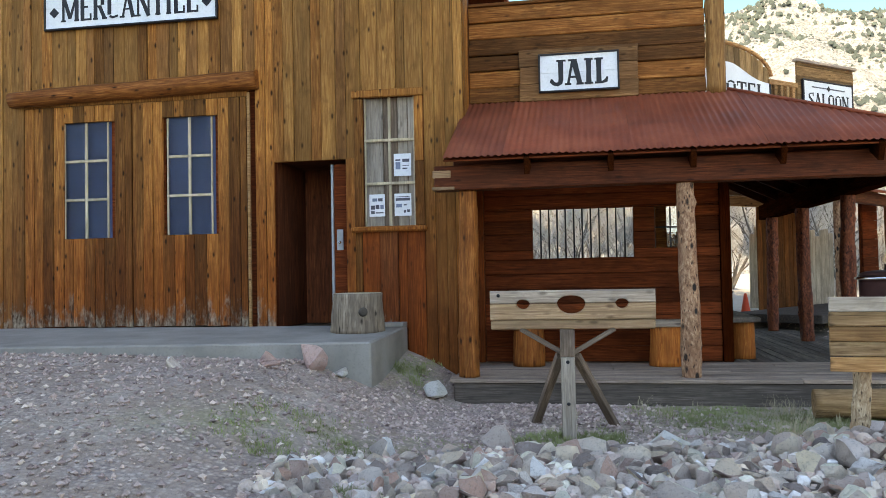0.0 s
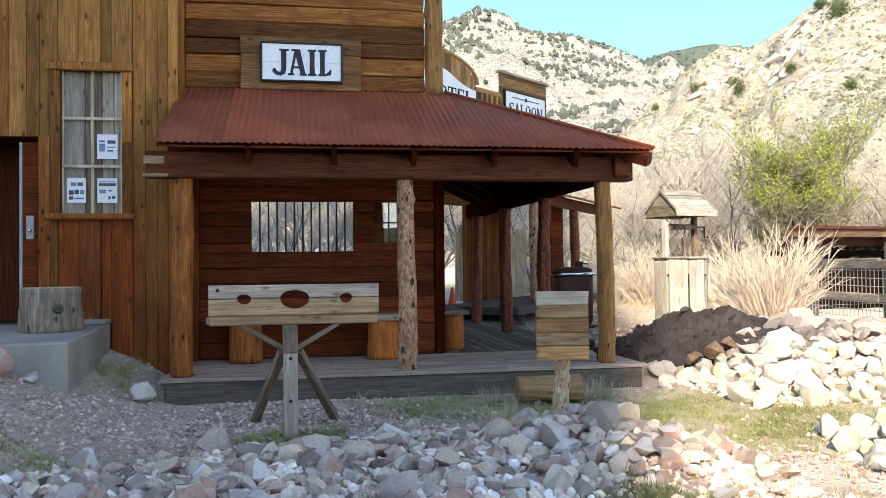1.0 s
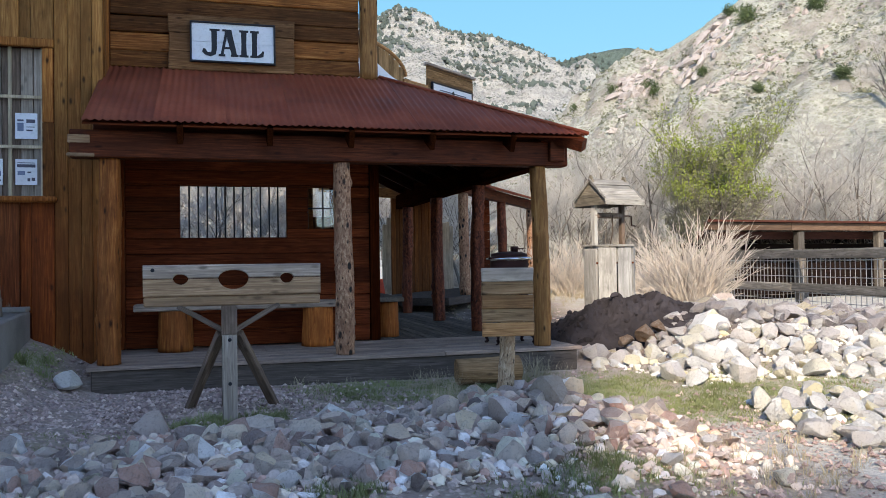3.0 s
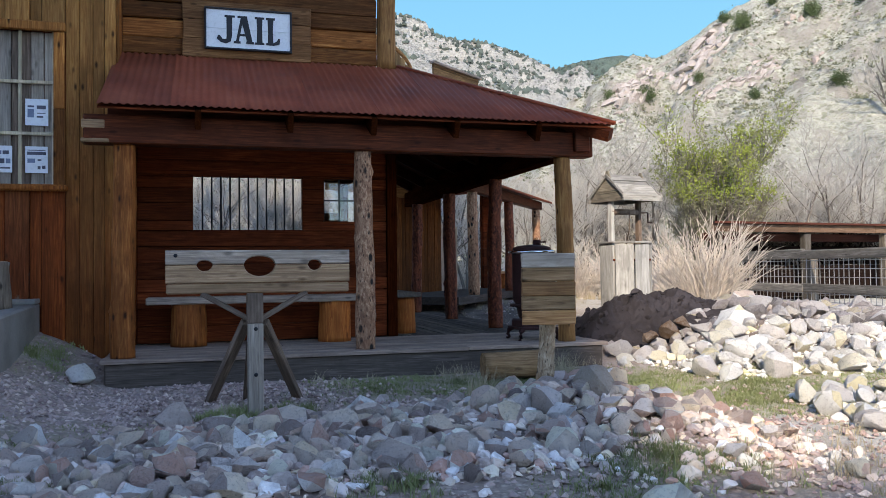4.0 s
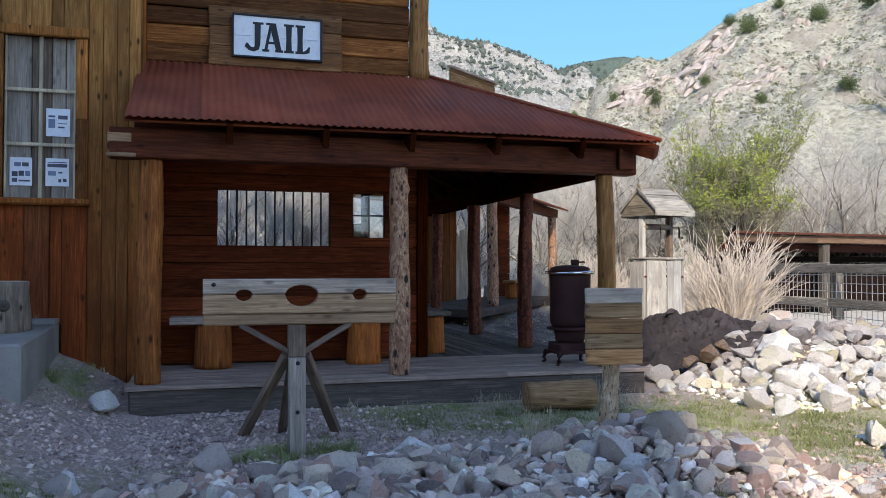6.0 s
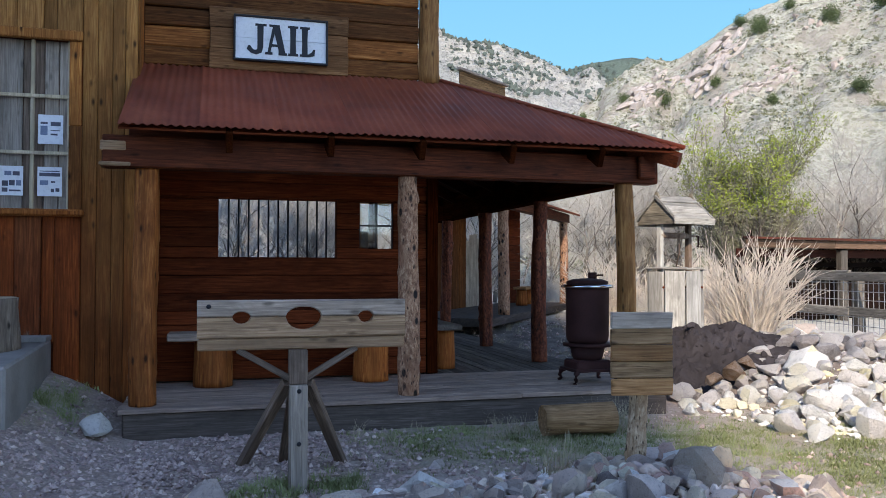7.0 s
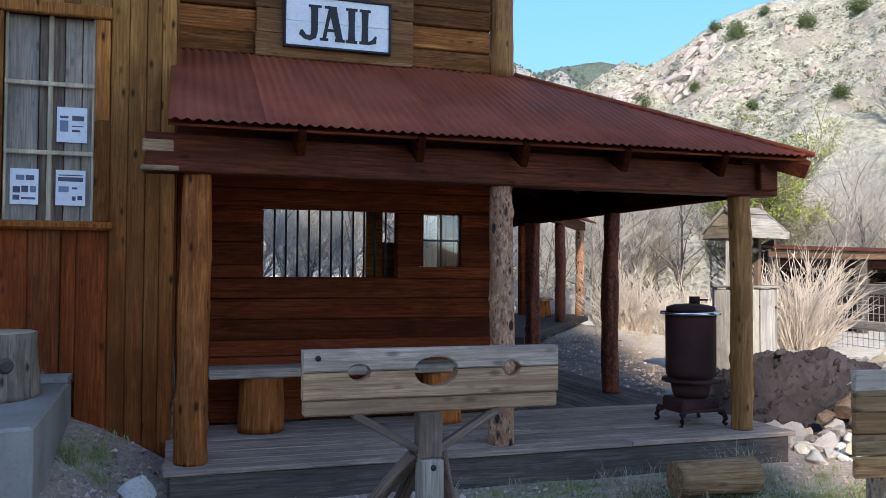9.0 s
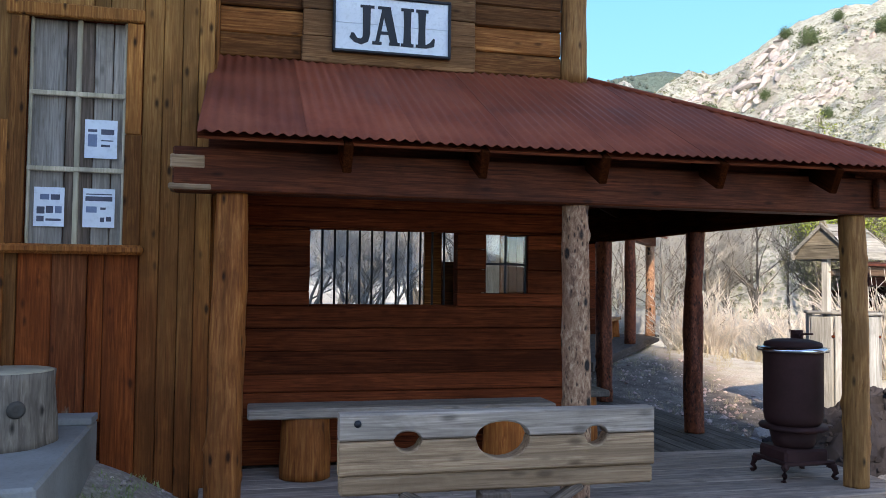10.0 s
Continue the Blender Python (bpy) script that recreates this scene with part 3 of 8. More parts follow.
def slab_text(words, height, width, mat, at, parent):
    """Painted slab-serif letters, one mesh each, centred on the pose (x along, z up), a little proud of their board."""
    total = sum(GLYPHS[c][0] for c in words)
    sx, x = width / total, -width / 2
    for c in words:
        wide, strokes, feet = GLYPHS[c]
        lines = list(strokes) + [((fx - 0.13, fz + (0.035 if fz < 0.5 else -0.035), fx + 0.13, fz + (0.035 if fz < 0.5 else -0.035)), 0.07) for fx, fz in feet]
        pieces = []
        for k, ((ax, az, bx, bz), thick) in enumerate(lines):
            a, e = Vector((x + ax * sx, (az - 0.5) * height)), Vector((x + bx * sx, (bz - 0.5) * height))
            d = (e - a).normalized() * thick * (sx + height) / 4
            y0 = -0.004 - 0.0004 * k
            q = [(a.x - d.y, a.y + d.x), (a.x + d.y, a.y - d.x), (e.x + d.y, e.y - d.x), (e.x - d.y, e.y + d.x)]
            v = [(px, y0, pz) for px, pz in q] + [(px, 0.004, pz) for px, pz in q]
            pieces.append((v, [(0, 1, 2, 3), (0, 4, 5, 1), (1, 5, 6, 2), (2, 6, 7, 3), (3, 7, 4, 0)]))
        part("letter", merged("letter", pieces, False), mat, parent, "black painted letter " + c, at)
        x += wide * sx


def smooth01(a, b, x):
    t = np.clip((np.asarray(x, float) - a) / (b - a), 0, 1)
    return t * t * (3 - 2 * t)


# ---- ground ----
def bumps(x, y, s=1.0):
    return 0.5 * np.sin(1.7 * s * x + 0.6 * np.sin(1.3 * s * y)) * np.cos(1.4 * s * y + 0.8 * np.sin(0.9 * s * x)) + 0.3 * np.sin(4.3 * s * x + 1.1) * np.sin(3.7 * s * y + 0.4 * s * x)


def berm(x, y):
    """Low ridge of rubble in front of the jail, 0 to 1."""
    line = -3.75 + 0.12 * x - 0.5 * np.exp(-((x + 0.4) / 0.8) ** 2)
    return np.exp(-((y - line) / 0.95) ** 2) * smooth01(-1.2, -0.1, x) * (1 - smooth01(3.3, 4.5, x))


def right_pile(x, y):
    """Bank of pale rocks beside the porch, rising from its front edge, 0 to 1."""
    inside = np.minimum(x - 5.45 - 0.1 * np.maximum(y, 0), y + 1.8 + 0.10 * (x - 5.6))
    return smooth01(-0.1, 2.9, inside) * (1 - smooth01(2.2, 3.8, y)) * (1 - 0.85 * smooth01(7.7, 10.3, x))


def ground_z(x, y):
    x, y = np.asarray(x, float), np.asarray(y, float)
    z = -0.28 + 0.0 * x
    z = z + (0.59 + 0.09 * (1 - smooth01(-5.0, -1.6, x))) * (1 - smooth01(-1.95, 0.0, x)) * smooth01(-7.0, -2.0, y)
    z = z - 0.35 * smooth01(-4.8, -7.5, y)
    # gravel heaped in the corner between the slab and the porch
    z = z + 0.25 * smooth01(-0.7, 1.0, y) * (1 - smooth01(-0.65, 0.15, x)) * smooth01(-1.6, -1.0, x) * (1 - smooth01(1.2, 2.0, y))
    z = z + 0.07 * berm(x, y) + 0.14 * np.exp(-((x - 3.65) ** 2 + (y + 3.75) ** 2) / 0.45) + 0.15 * np.exp(-((x - 3.2) ** 2 + (y + 3.05) ** 2) / 0.3)
    z = z + 0.58 * right_pile(x, y)
    z = z + 0.30 * smooth01(8.6, 10.4, x) * (1 - smooth01(12.3, 13.4, x)) * smooth01(-6.0, -3.0, y) * (1 - smooth01(6.0, 9.0, y))
    z = z + 0.35 * smooth01(6.0, 9.0, y) * (1 - smooth01(9.5, 12.0, x))
    return z + 0.02 * bumps(x, y) + 0.015 * bumps(x, y, 3.1)


def green_amount(x, y):
    strip = np.exp(-((y + 1.05 + 0.25 * (x - 3.2)) / 0.95) ** 2) * smooth01(1.3, 2.6, x) * (1 - smooth01(6.2, 8.0, x))
    band = 0.9 * np.exp(-((y + 2.9 + 0.35 * (x - 5)) / 0.8) ** 2) * smooth01(3.8, 4.6, x)
    south = 0.7 * np.exp(-(((x - 3.1) / 0.7) ** 2 + ((y + 4.9) / 0.6) ** 2)) + 0.5 * smooth01(-5.2, -6.5, y)
    left = 0.6 * np.exp(-(((x + 1.0) / 1.3) ** 2 + ((y + 3.1 - 0.5 * (x + 1)) / 0.45) ** 2)) + 0.8 * np.exp(-(((x + 0.7) / 0.25) ** 2 + ((y - 0.2) / 0.6) ** 2))
    back = 0.5 * smooth01(6, 8, y) * (1 - smooth01(8, 12, x))
    return np.clip(strip + band + south + left + back, 0, 1)


def build_ground():
    u = np.linspace(-1, 1, 261)
    g = np.sinh(u * 6.2) / np.sinh(6.2)
    xs, ys = 2.5 + 1800 * g, -1.5 + 1800 * g
    X, Y = np.meshgrid(xs, ys)
    Z = ground_z(X, Y)
    n = len(u)
    idx = np.arange(n * n).reshape(n, n)
    f = np.stack([idx[:-1, :-1], idx[:-1, 1:], idx[1:, 1:], idx[1:, :-1]], -1).reshape(-1, 4)
    me = bpy.data.meshes.new("ground")
    me.from_pydata(np.stack([X, Y, Z], -1).reshape(-1, 3).tolist(), [], f.tolist())
    for p in me.polygons:
        p.use_smooth = True
    # soil: shaded earth beside the porch, and painted shade under the rock banks
    for key, field in (("soil", 0.95 * smooth01(4.7, 5.1, X) * (1 - smooth01(7.7, 8.5, X)) * smooth01(0.4, 1.4, Y) * (1 - smooth01(8.6, 9.6, Y)) + 0.85 * smooth01(0.3, 0.55, berm(X, Y)) + 0.6 * smooth01(0.05, 0.25, right_pile(X, Y))), ("green", green_amount(X, Y)), ("pale", np.clip(smooth01(3.5, 5.2, X) * (1 - smooth01(-1.6, -0.4, Y)) + smooth01(8.0, 9.5, X) + smooth01(11, 14, Y), 0, 1) * (1 - 0.85 * green_amount(X, Y)))):
        me.attributes.new(key, "FLOAT", "POINT").data.foreach_set("value", field.reshape(-1).astype(np.float32))
    tagged(place("ground", me, GROUND), "gravel yard with patches of grass and pale dry earth", "ground", kind="structure")


build_ground()


# ---- hills: slopes that rise to a skyline, seen from the yard ----
HUB = Vector((1.0, -8.5, 1.1))


def hill(name, label, mat, skyline, base, crest, rough, seed, steps=60, per=0.35, curve=1.0):
    """A slope from a base distance to a crest distance, with its skyline given as (heading, elevation) in degrees."""
    heads, elevs = zip(*skyline)
    hs = np.arange(heads[0], heads[-1] + 1e-6, per)
    el = np.interp(hs, heads, elevs)
    off = (seed * 3.7, seed * 1.9, seed * 5.3)
    v, n = [], steps + 1
    for h, e in zip(hs, el):
        a = radians(h)
        for k in range(n + 6):
            t = k / steps
            back = max(0.0, t - 1.0)
            r = base + (crest - base) * t
            top = crest * math.tan(radians(e))
            z = top * (min(t, 1.0) ** curve) - back * top * 0.9 - 4.0 * max(0.0, 1 - t * 8)
            p = Vector((HUB.x + r * math.sin(a), HUB.y + r * math.cos(a), 0))
            q = Vector((p.x, p.y, z)) / (crest * 0.10) + Vector(off)
            ridge = noise.fractal(q, 0.9, 2.1, 6) * rough * crest * 0.05
            crag = max(0.0, noise.fractal(Vector((q.x * 3.0, q.y * 3.0, q.z * 9.0 + 0.6 * q.x)), 0.8, 2.2, 5) - 0.2) * rough * crest * 0.016
            spur = noise.ridged_multi_fractal(q * 0.8, 0.9, 2.0, 5, 1.0, 2.0) * rough * crest * 0.022
            fade = min(1, t * 3) * (0.35 if 0.96 < t < 1.04 else 1.0)
            v.append((p.x, p.y, max(-1.5, z + HUB.z + (ridge + spur + crag - rough * crest * 0.03) * fade)))
    m = n + 6
    f = [(i * m + k, (i + 1) * m + k, (i + 1) * m + k + 1, i * m + k + 1) for i in range(len(hs) - 1) for k in range(m - 1)]
    me = merged(name, [(v, f)])
    return tagged(place(name, me, mat), label, "hill", kind="structure")


FAR = hill_material("far_mountain_rock", (0.45, 0.44, 0.42), (0.60, 0.585, 0.56), (0.10, 0.12, 0.105), 0.55, 0.7)
# GREENHILL is lighter and bluer, with the distant haze in its colour
GREENHILL = hill_material("hazy_wooded_hill", (0.13, 0.17, 0.145), (0.17, 0.19, 0.16), (0.07, 0.10, 0.085), 0.5, 1.0)
NEARHILL = hill_material("dry_hillside", (0.50, 0.495, 0.43), (0.44, 0.40, 0.365), (0.20, 0.215, 0.14), 4.0, 0.75)
hill("hill_far_wooded", "distant green wooded ridge", GREENHILL, [(10, 10), (20, 12.6), (23.6, 13.4), (26.3, 13.9), (28.6, 14.1), (31.5, 13.9), (36, 12.5), (45, 10)], 700, 1300, 0.35, 5, 30, 0.5)
hill("hill_far_rocky", "distant pale rocky mountain dotted with dark shrubs", FAR, [(-60, 15), (-20, 16), (4, 16.2), (10.6, 16.9), (12.6, 17.3), (14.6, 16.8), (16.1, 16.1), (20.1, 15.2), (22.4, 14.4), (24.2, 13.5), (26.3, 12.2), (30, 9), (36, 5)], 260, 620, 0.55, 2, 120, 0.2)
hill("hill_near_dry", "dry pale hillside with rock bands and sparse shrubs", NEARHILL, [(14, 2), (19, 6), (23.1, 9.9), (24.7, 10.8), (26.3, 12.2), (27.8, 13.2), (29.2, 13.8), (30.5, 13.4), (31.6, 13.9), (32.8, 14.7), (34.3, 15.8), (36.2, 16.5), (40, 17.2), (46, 19), (60, 20), (90, 17)], 46, 150, 0.6, 9, 170, 0.22, 1.05)


def sky_material():
    """Clear sky: pale towards the horizon and deeper blue above."""
    m = Nodes("clear_sky")
    tex = m.add("TexCoord")
    sep = m.add("SeparateXYZ")
    m.link(tex.outputs["Object"], sep.inputs[0])
    colour = m.ramp(m.grey(sep.outputs[2], 0, 1, 150, 750), [(0.0, SKY_LOW), (0.5, SKY_MID), (1.0, SKY_HIGH)])
    glow = m.add("Emission", Strength=1.0)
    m.link(colour, glow.inputs["Color"])
    m.link(glow.outputs[0], m.tree.nodes["Material Output"].inputs["Surface"])
    return m.mat


def build_backdrop():
    """The clear sky above the valley's end, as an arc far behind the mountains."""
    v, f, n = [], [], 61
    for k in range(n):
        a = radians(-35 + 110 * k / (n - 1))
        for z in (-60, 60, 200, 350, 500, 700, 950):
            r = 1700 - 0.12 * max(0, z - 300)
            v.append((HUB.x + r * math.sin(a), HUB.y + r * math.cos(a), z))
    f = [(i * 7 + k, (i + 1) * 7 + k, (i + 1) * 7 + k + 1, i * 7 + k + 1) for i in range(n - 1) for k in range(6)]
    tagged(place("backdrop", merged("backdrop", [(v, f)]), sky_material()), "clear pale blue sky beyond the mountains", "sky", kind="structure")


SKY_LOW, SKY_MID, SKY_HIGH = (0.088, 0.215, 0.345), (0.060, 0.19, 0.335), (0.040, 0.155, 0.315)
build_backdrop()


# ---- jail: deck, walls, porch roof ----
EAVE_Y, EAVE_Z, TOP_Y, TOP_Z = -0.44, 2.435, 1.45, 3.40
LEFT_X, HIP_X, EAVE_X, BACK_Y = -0.20, 3.12, 5.16, 7.6


def corrugated(name, x0, x1, eave, top, pitch=0.076, amp=0.009, per=6):
    """A corrugated sheet from an eave line to a top line; eave(x), top(x) give points."""
    n = max(2, int(round((x1 - x0) / pitch * per)))
    v, f = [], []
    for i in range(n + 1):
        x = x0 + (x1 - x0) * i / n
        w = amp * math.cos(2 * math.pi * x / pitch)
        a, b = Vector(eave(x)), Vector(top(x))
        for p in (a, a.lerp(b, 0.5), b):
            v.append((p.x, p.y, p.z + w))
    m = len(v)
    v += [(x, y, z - 0.004) for x, y, z in v]
    for i in range(n):
        for k in range(2):
            a = i * 3 + k
            f.append((a, a + 3, a + 4, a + 1))
            f.append((m + a, m + a + 1, m + a + 4, m + a + 3))
        a = i * 3
        f.append((a, m + a, m + a + 3, a + 3))
    for a in (0, 1, n * 3, n * 3 + 1):
        f.append((a, a + 1, m + a + 1, m + a))
    return merged(name, [(v, f)], True)


def build_porch_roof():
    roof = thing("porch_roof", "rusty red corrugated tin porch roof hipped round the corner", "roof", kind="structure")
    slope = (TOP_Z - EAVE_Z) / (TOP_Y - EAVE_Y)
    rng = random.Random(4)

    def front_top(x):
        y = TOP_Y if x <= HIP_X else TOP_Y - (x - HIP_X) * (TOP_Y - EAVE_Y) / (EAVE_X - HIP_X)
        return (x, y, EAVE_Z + (y - EAVE_Y) * slope)

    x = LEFT_X
    k = 0
    while x < EAVE_X - 0.02:
        x1 = min(EAVE_X, x + 0.684)
        lift = 0.004 * (k % 2) + rng.uniform(0, 0.002)
        j = rng.uniform(-0.012, 0.012)
        me = corrugated("tin_sheet", x - 0.03 * (k > 0), x1, lambda u: (u, EAVE_Y + j, EAVE_Z + lift), lambda u: (front_top(u)[0], front_top(u)[1] - 0.004, front_top(u)[2] + lift))
        part("tin_sheet", me, TIN, roof)
        x, k = x1, k + 1
    sl = (TOP_Z - EAVE_Z) / (EAVE_X - HIP_X)

    def side_top(y):
        w = EAVE_X - HIP_X
        xx = HIP_X if y >= TOP_Y else EAVE_X - (y - EAVE_Y) / (TOP_Y - EAVE_Y) * w
        return (xx, y, EAVE_Z + (EAVE_X - xx) * sl)

    y, k = EAVE_Y, 0
    while y < BACK_Y - 0.02:
        y1 = min(BACK_Y, y + 0.684)
        lift = 0.004 * (k % 2)
        me = corrugated("tin_sheet", y, y1, lambda u: (EAVE_X, u, EAVE_Z + lift), lambda u: (side_top(u)[0] + 0.004, u, side_top(u)[2] + lift))
        part("tin_sheet", me, TIN, roof)
        y, k = y1, k + 1
    v, f = tube([(EAVE_X + 0.01, EAVE_Y - 0.01, EAVE_Z + 0.012), (HIP_X, TOP_Y, TOP_Z + 0.02)], [0.022, 0.022], 6)
    part("hip_cap", merged("hip_cap", [(v, f)]), TIN, roof)
    # plank underside
    d = 0.028
    v = [(LEFT_X, EAVE_Y + 0.03, EAVE_Z - d), (EAVE_X - 0.03, EAVE_Y + 0.03, EAVE_Z - d), (HIP_X, TOP_Y, TOP_Z - d), (LEFT_X, TOP_Y, TOP_Z - d), (EAVE_X - 0.03, BACK_Y, EAVE_Z - d), (HIP_X, BACK_Y, TOP_Z - d)]
    v += [(a, b, c - 0.016) for a, b, c in v]
    f = [(0, 1, 2, 3), (1, 4, 5, 2), (9, 8, 7, 6), (8, 11, 10, 7), (0, 6, 7, 1), (1, 7, 10, 4), (3, 9, 6, 0), (4, 10, 11, 5)]
    part("underside_planking", merged("underside_planking", [(v, f)], False), DARKRED, roof, "dark red-brown plank underside")
    # rafters with cut tails
    ang = math.degrees(math.atan(slope))
    for rx in (0.71, 1.60, 2.45, 3.34, 4.27):
        y_in = TOP_Y if rx < HIP_X else TOP_Y - (rx - HIP_X) * (TOP_Y - EAVE_Y) / (EAVE_X - HIP_X)
        ln = (y_in - EAVE_Y - 0.04) / math.cos(radians(ang))
        ym = (y_in + EAVE_Y + 0.04) / 2
        zm = EAVE_Z - 0.145 + (ym - EAVE_Y) * slope
        box("rafter", (0.06, ln, 0.19), (rx, ym, zm), SHADED_BEAM_Y, roof, turn=(ang, 0, 0))
    for ry in (0.9, 2.0, 3.1, 4.2, 5.3, 6.4, 7.3):
        x_in = side_top(ry)[0]
        a2 = math.degrees(math.atan(sl))
        ln = (EAVE_X - 0.04 - x_in) / math.cos(radians(a2))
        xm = (EAVE_X - 0.04 + x_in) / 2
        box("rafter", (ln, 0.06, 0.19), (xm, ry, EAVE_Z - 0.145 + (EAVE_X - xm) * sl), BEAM_X, roof, turn=(0, a2, 0))
    # hip rafter
    a, b = Vector((EAVE_X - 0.03, EAVE_Y + 0.03, EAVE_Z - 0.12)), Vector((HIP_X, TOP_Y, TOP_Z - 0.12))
    v, f = tube([a, b], [0.09, 0.09], 4)
    part("hip_rafter", merged("hip_rafter", [(v, f)], False), BEAM_X, roof)


def build_porch_frame():
    fb = thing("porch_beam", "dark red-brown squared timber beam along the porch front", "beam", kind="structure")
    span("timber", (-0.36, -0.13, 2.105), (5.05, 0.08, 2.385), BEAM_X, fb, c=0.012)
    span("splice_end", (-0.375, -0.136, 2.245), (-0.16, 0.085, 2.335), GREYTAN_X, fb, "pale weathered beam end", c=0.01)
    span("splice_end", (-0.385, -0.137, 2.110), (-0.12, 0.086, 2.150), GREYTAN_X, fb, "pale weathered beam end", c=0.01)
    sb = thing("porch_side_beam", "dark red-brown squared timber beam along the porch side", "beam", kind="structure")
    span("timber", (4.66, 0.081, 2.105), (4.86, BACK_Y, 2.385), SHADED_BEAM_Y, sb, c=0.012)
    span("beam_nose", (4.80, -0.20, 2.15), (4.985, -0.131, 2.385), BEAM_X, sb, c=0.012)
    # boards added over both beams to keep light out of the porch
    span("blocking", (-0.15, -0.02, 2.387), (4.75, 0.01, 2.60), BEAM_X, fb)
    span("blocking", (4.745, 0.012, 2.387), (4.775, BACK_Y, 2.585), SHADED_BEAM_Y, sb)
    specs = [("L", 0.0, 0.0, 0.118, 0.105, OLDLOG, 1, "brown peeled log post carrying the porch beam"),
             ("M", 2.40, 0.0, 0.106, 0.094, PINKBARK, 2, "pinkish pine log post with dark knots carrying the porch beam"),
             ("R", 4.735, 0.0, 0.100, 0.092, YELLOWLOG, 3, "yellow peeled log post at the porch corner"),
             ("S", 4.735, 2.34, 0.100, 0.092, REDBARK, 4, "dark red barky log post carrying the porch side beam"),
             ("S", 4.735, 4.60, 0.105, 0.096, REDBARK, 5, "dark red barky log post carrying the porch side beam"),
             ("S", 4.735, 6.90, 0.100, 0.092, REDBARK, 6, "dark red barky log post carrying the porch side beam")]
    for _, x, y, r0, r1, mat, seed, label in specs:
        me = log_mesh("log_post", 2.104, r0, r1, seed, 40, 96, 0.10 if mat is REDBARK else 0.07, 16, 0.016)
        ob = place("log_post", me, mat, None, at=pose(x, y, 0.0, 0, 0, seed * 40))
        tagged(ob, label, "post", "log posts of the jail porch")


def build_deck():
    deck = thing("porch_deck", "grey weathered plank porch deck on a dark timber edge", "deck", kind="structure")
    rng = random.Random(11)
    y, k = -0.22, 0
    while y < 1.44:
        w = rng.choice((0.135, 0.14, 0.145))
        cut = rng.choice((1.6, 2.3, 2.9, 3.5))
        for a, b in ((-0.2 + rng.uniform(-0.015, 0.015), cut), (cut + 0.005, 5.14 + rng.uniform(-0.02, 0.02))):
            d = rng.uniform(-0.003, 0.003)
            span("plank", (a, y, -0.042 + d), (b, y + w - 0.006, d), DECK_X, deck, c=0.005)
        y += w
    x = 3.04
    while x < 5.10:
        w = 0.14
        span("plank", (x, 1.46, -0.042), (min(5.14, x + w - 0.007), 7.9 + rng.uniform(-0.03, 0.03), -0.002 + rng.uniform(-0.003, 0.002)), SHADED_GREY_Y, deck, c=0.005)
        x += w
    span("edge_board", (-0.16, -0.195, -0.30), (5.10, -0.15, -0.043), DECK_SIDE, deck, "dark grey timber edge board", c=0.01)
    span("edge_board", (5.06, -0.148, -0.40), (5.105, 7.85, -0.043), SHADED_GREY_Y, deck, c=0.01)
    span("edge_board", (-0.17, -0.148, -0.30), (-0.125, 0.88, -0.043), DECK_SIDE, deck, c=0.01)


def course(name, parent, x0, x1, y0, y1, z0, z1, mat, rng, holes=(), jag=0.004, c=0.012):
    """One horizontal board with gaps at the openings."""
    cuts = [(x0, x1)]
    for hx0, hx1, hz0, hz1 in holes:
        if z1 > hz0 + 0.01 and z0 < hz1 - 0.01:
            nxt = []
            for a, b in cuts:
                if hx0 > a:
                    nxt.append((a, min(b, hx0)))
                if hx1 < b:
                    nxt.append((max(a, hx1), b))
            cuts = nxt
    for a, b in cuts:
        if b - a > 0.02:
            span(name, (a, y0 + rng.uniform(-0.006, 0.006), z0), (b, y1, z1), mat, parent, c=c, jag=jag)


BARS_X0, BARS_X1, BARS_Z0, BARS_Z1 = 0.63, 1.925, 1.33, 2.0
SMALL = (2.19, 2.585, 1.45, 1.975)


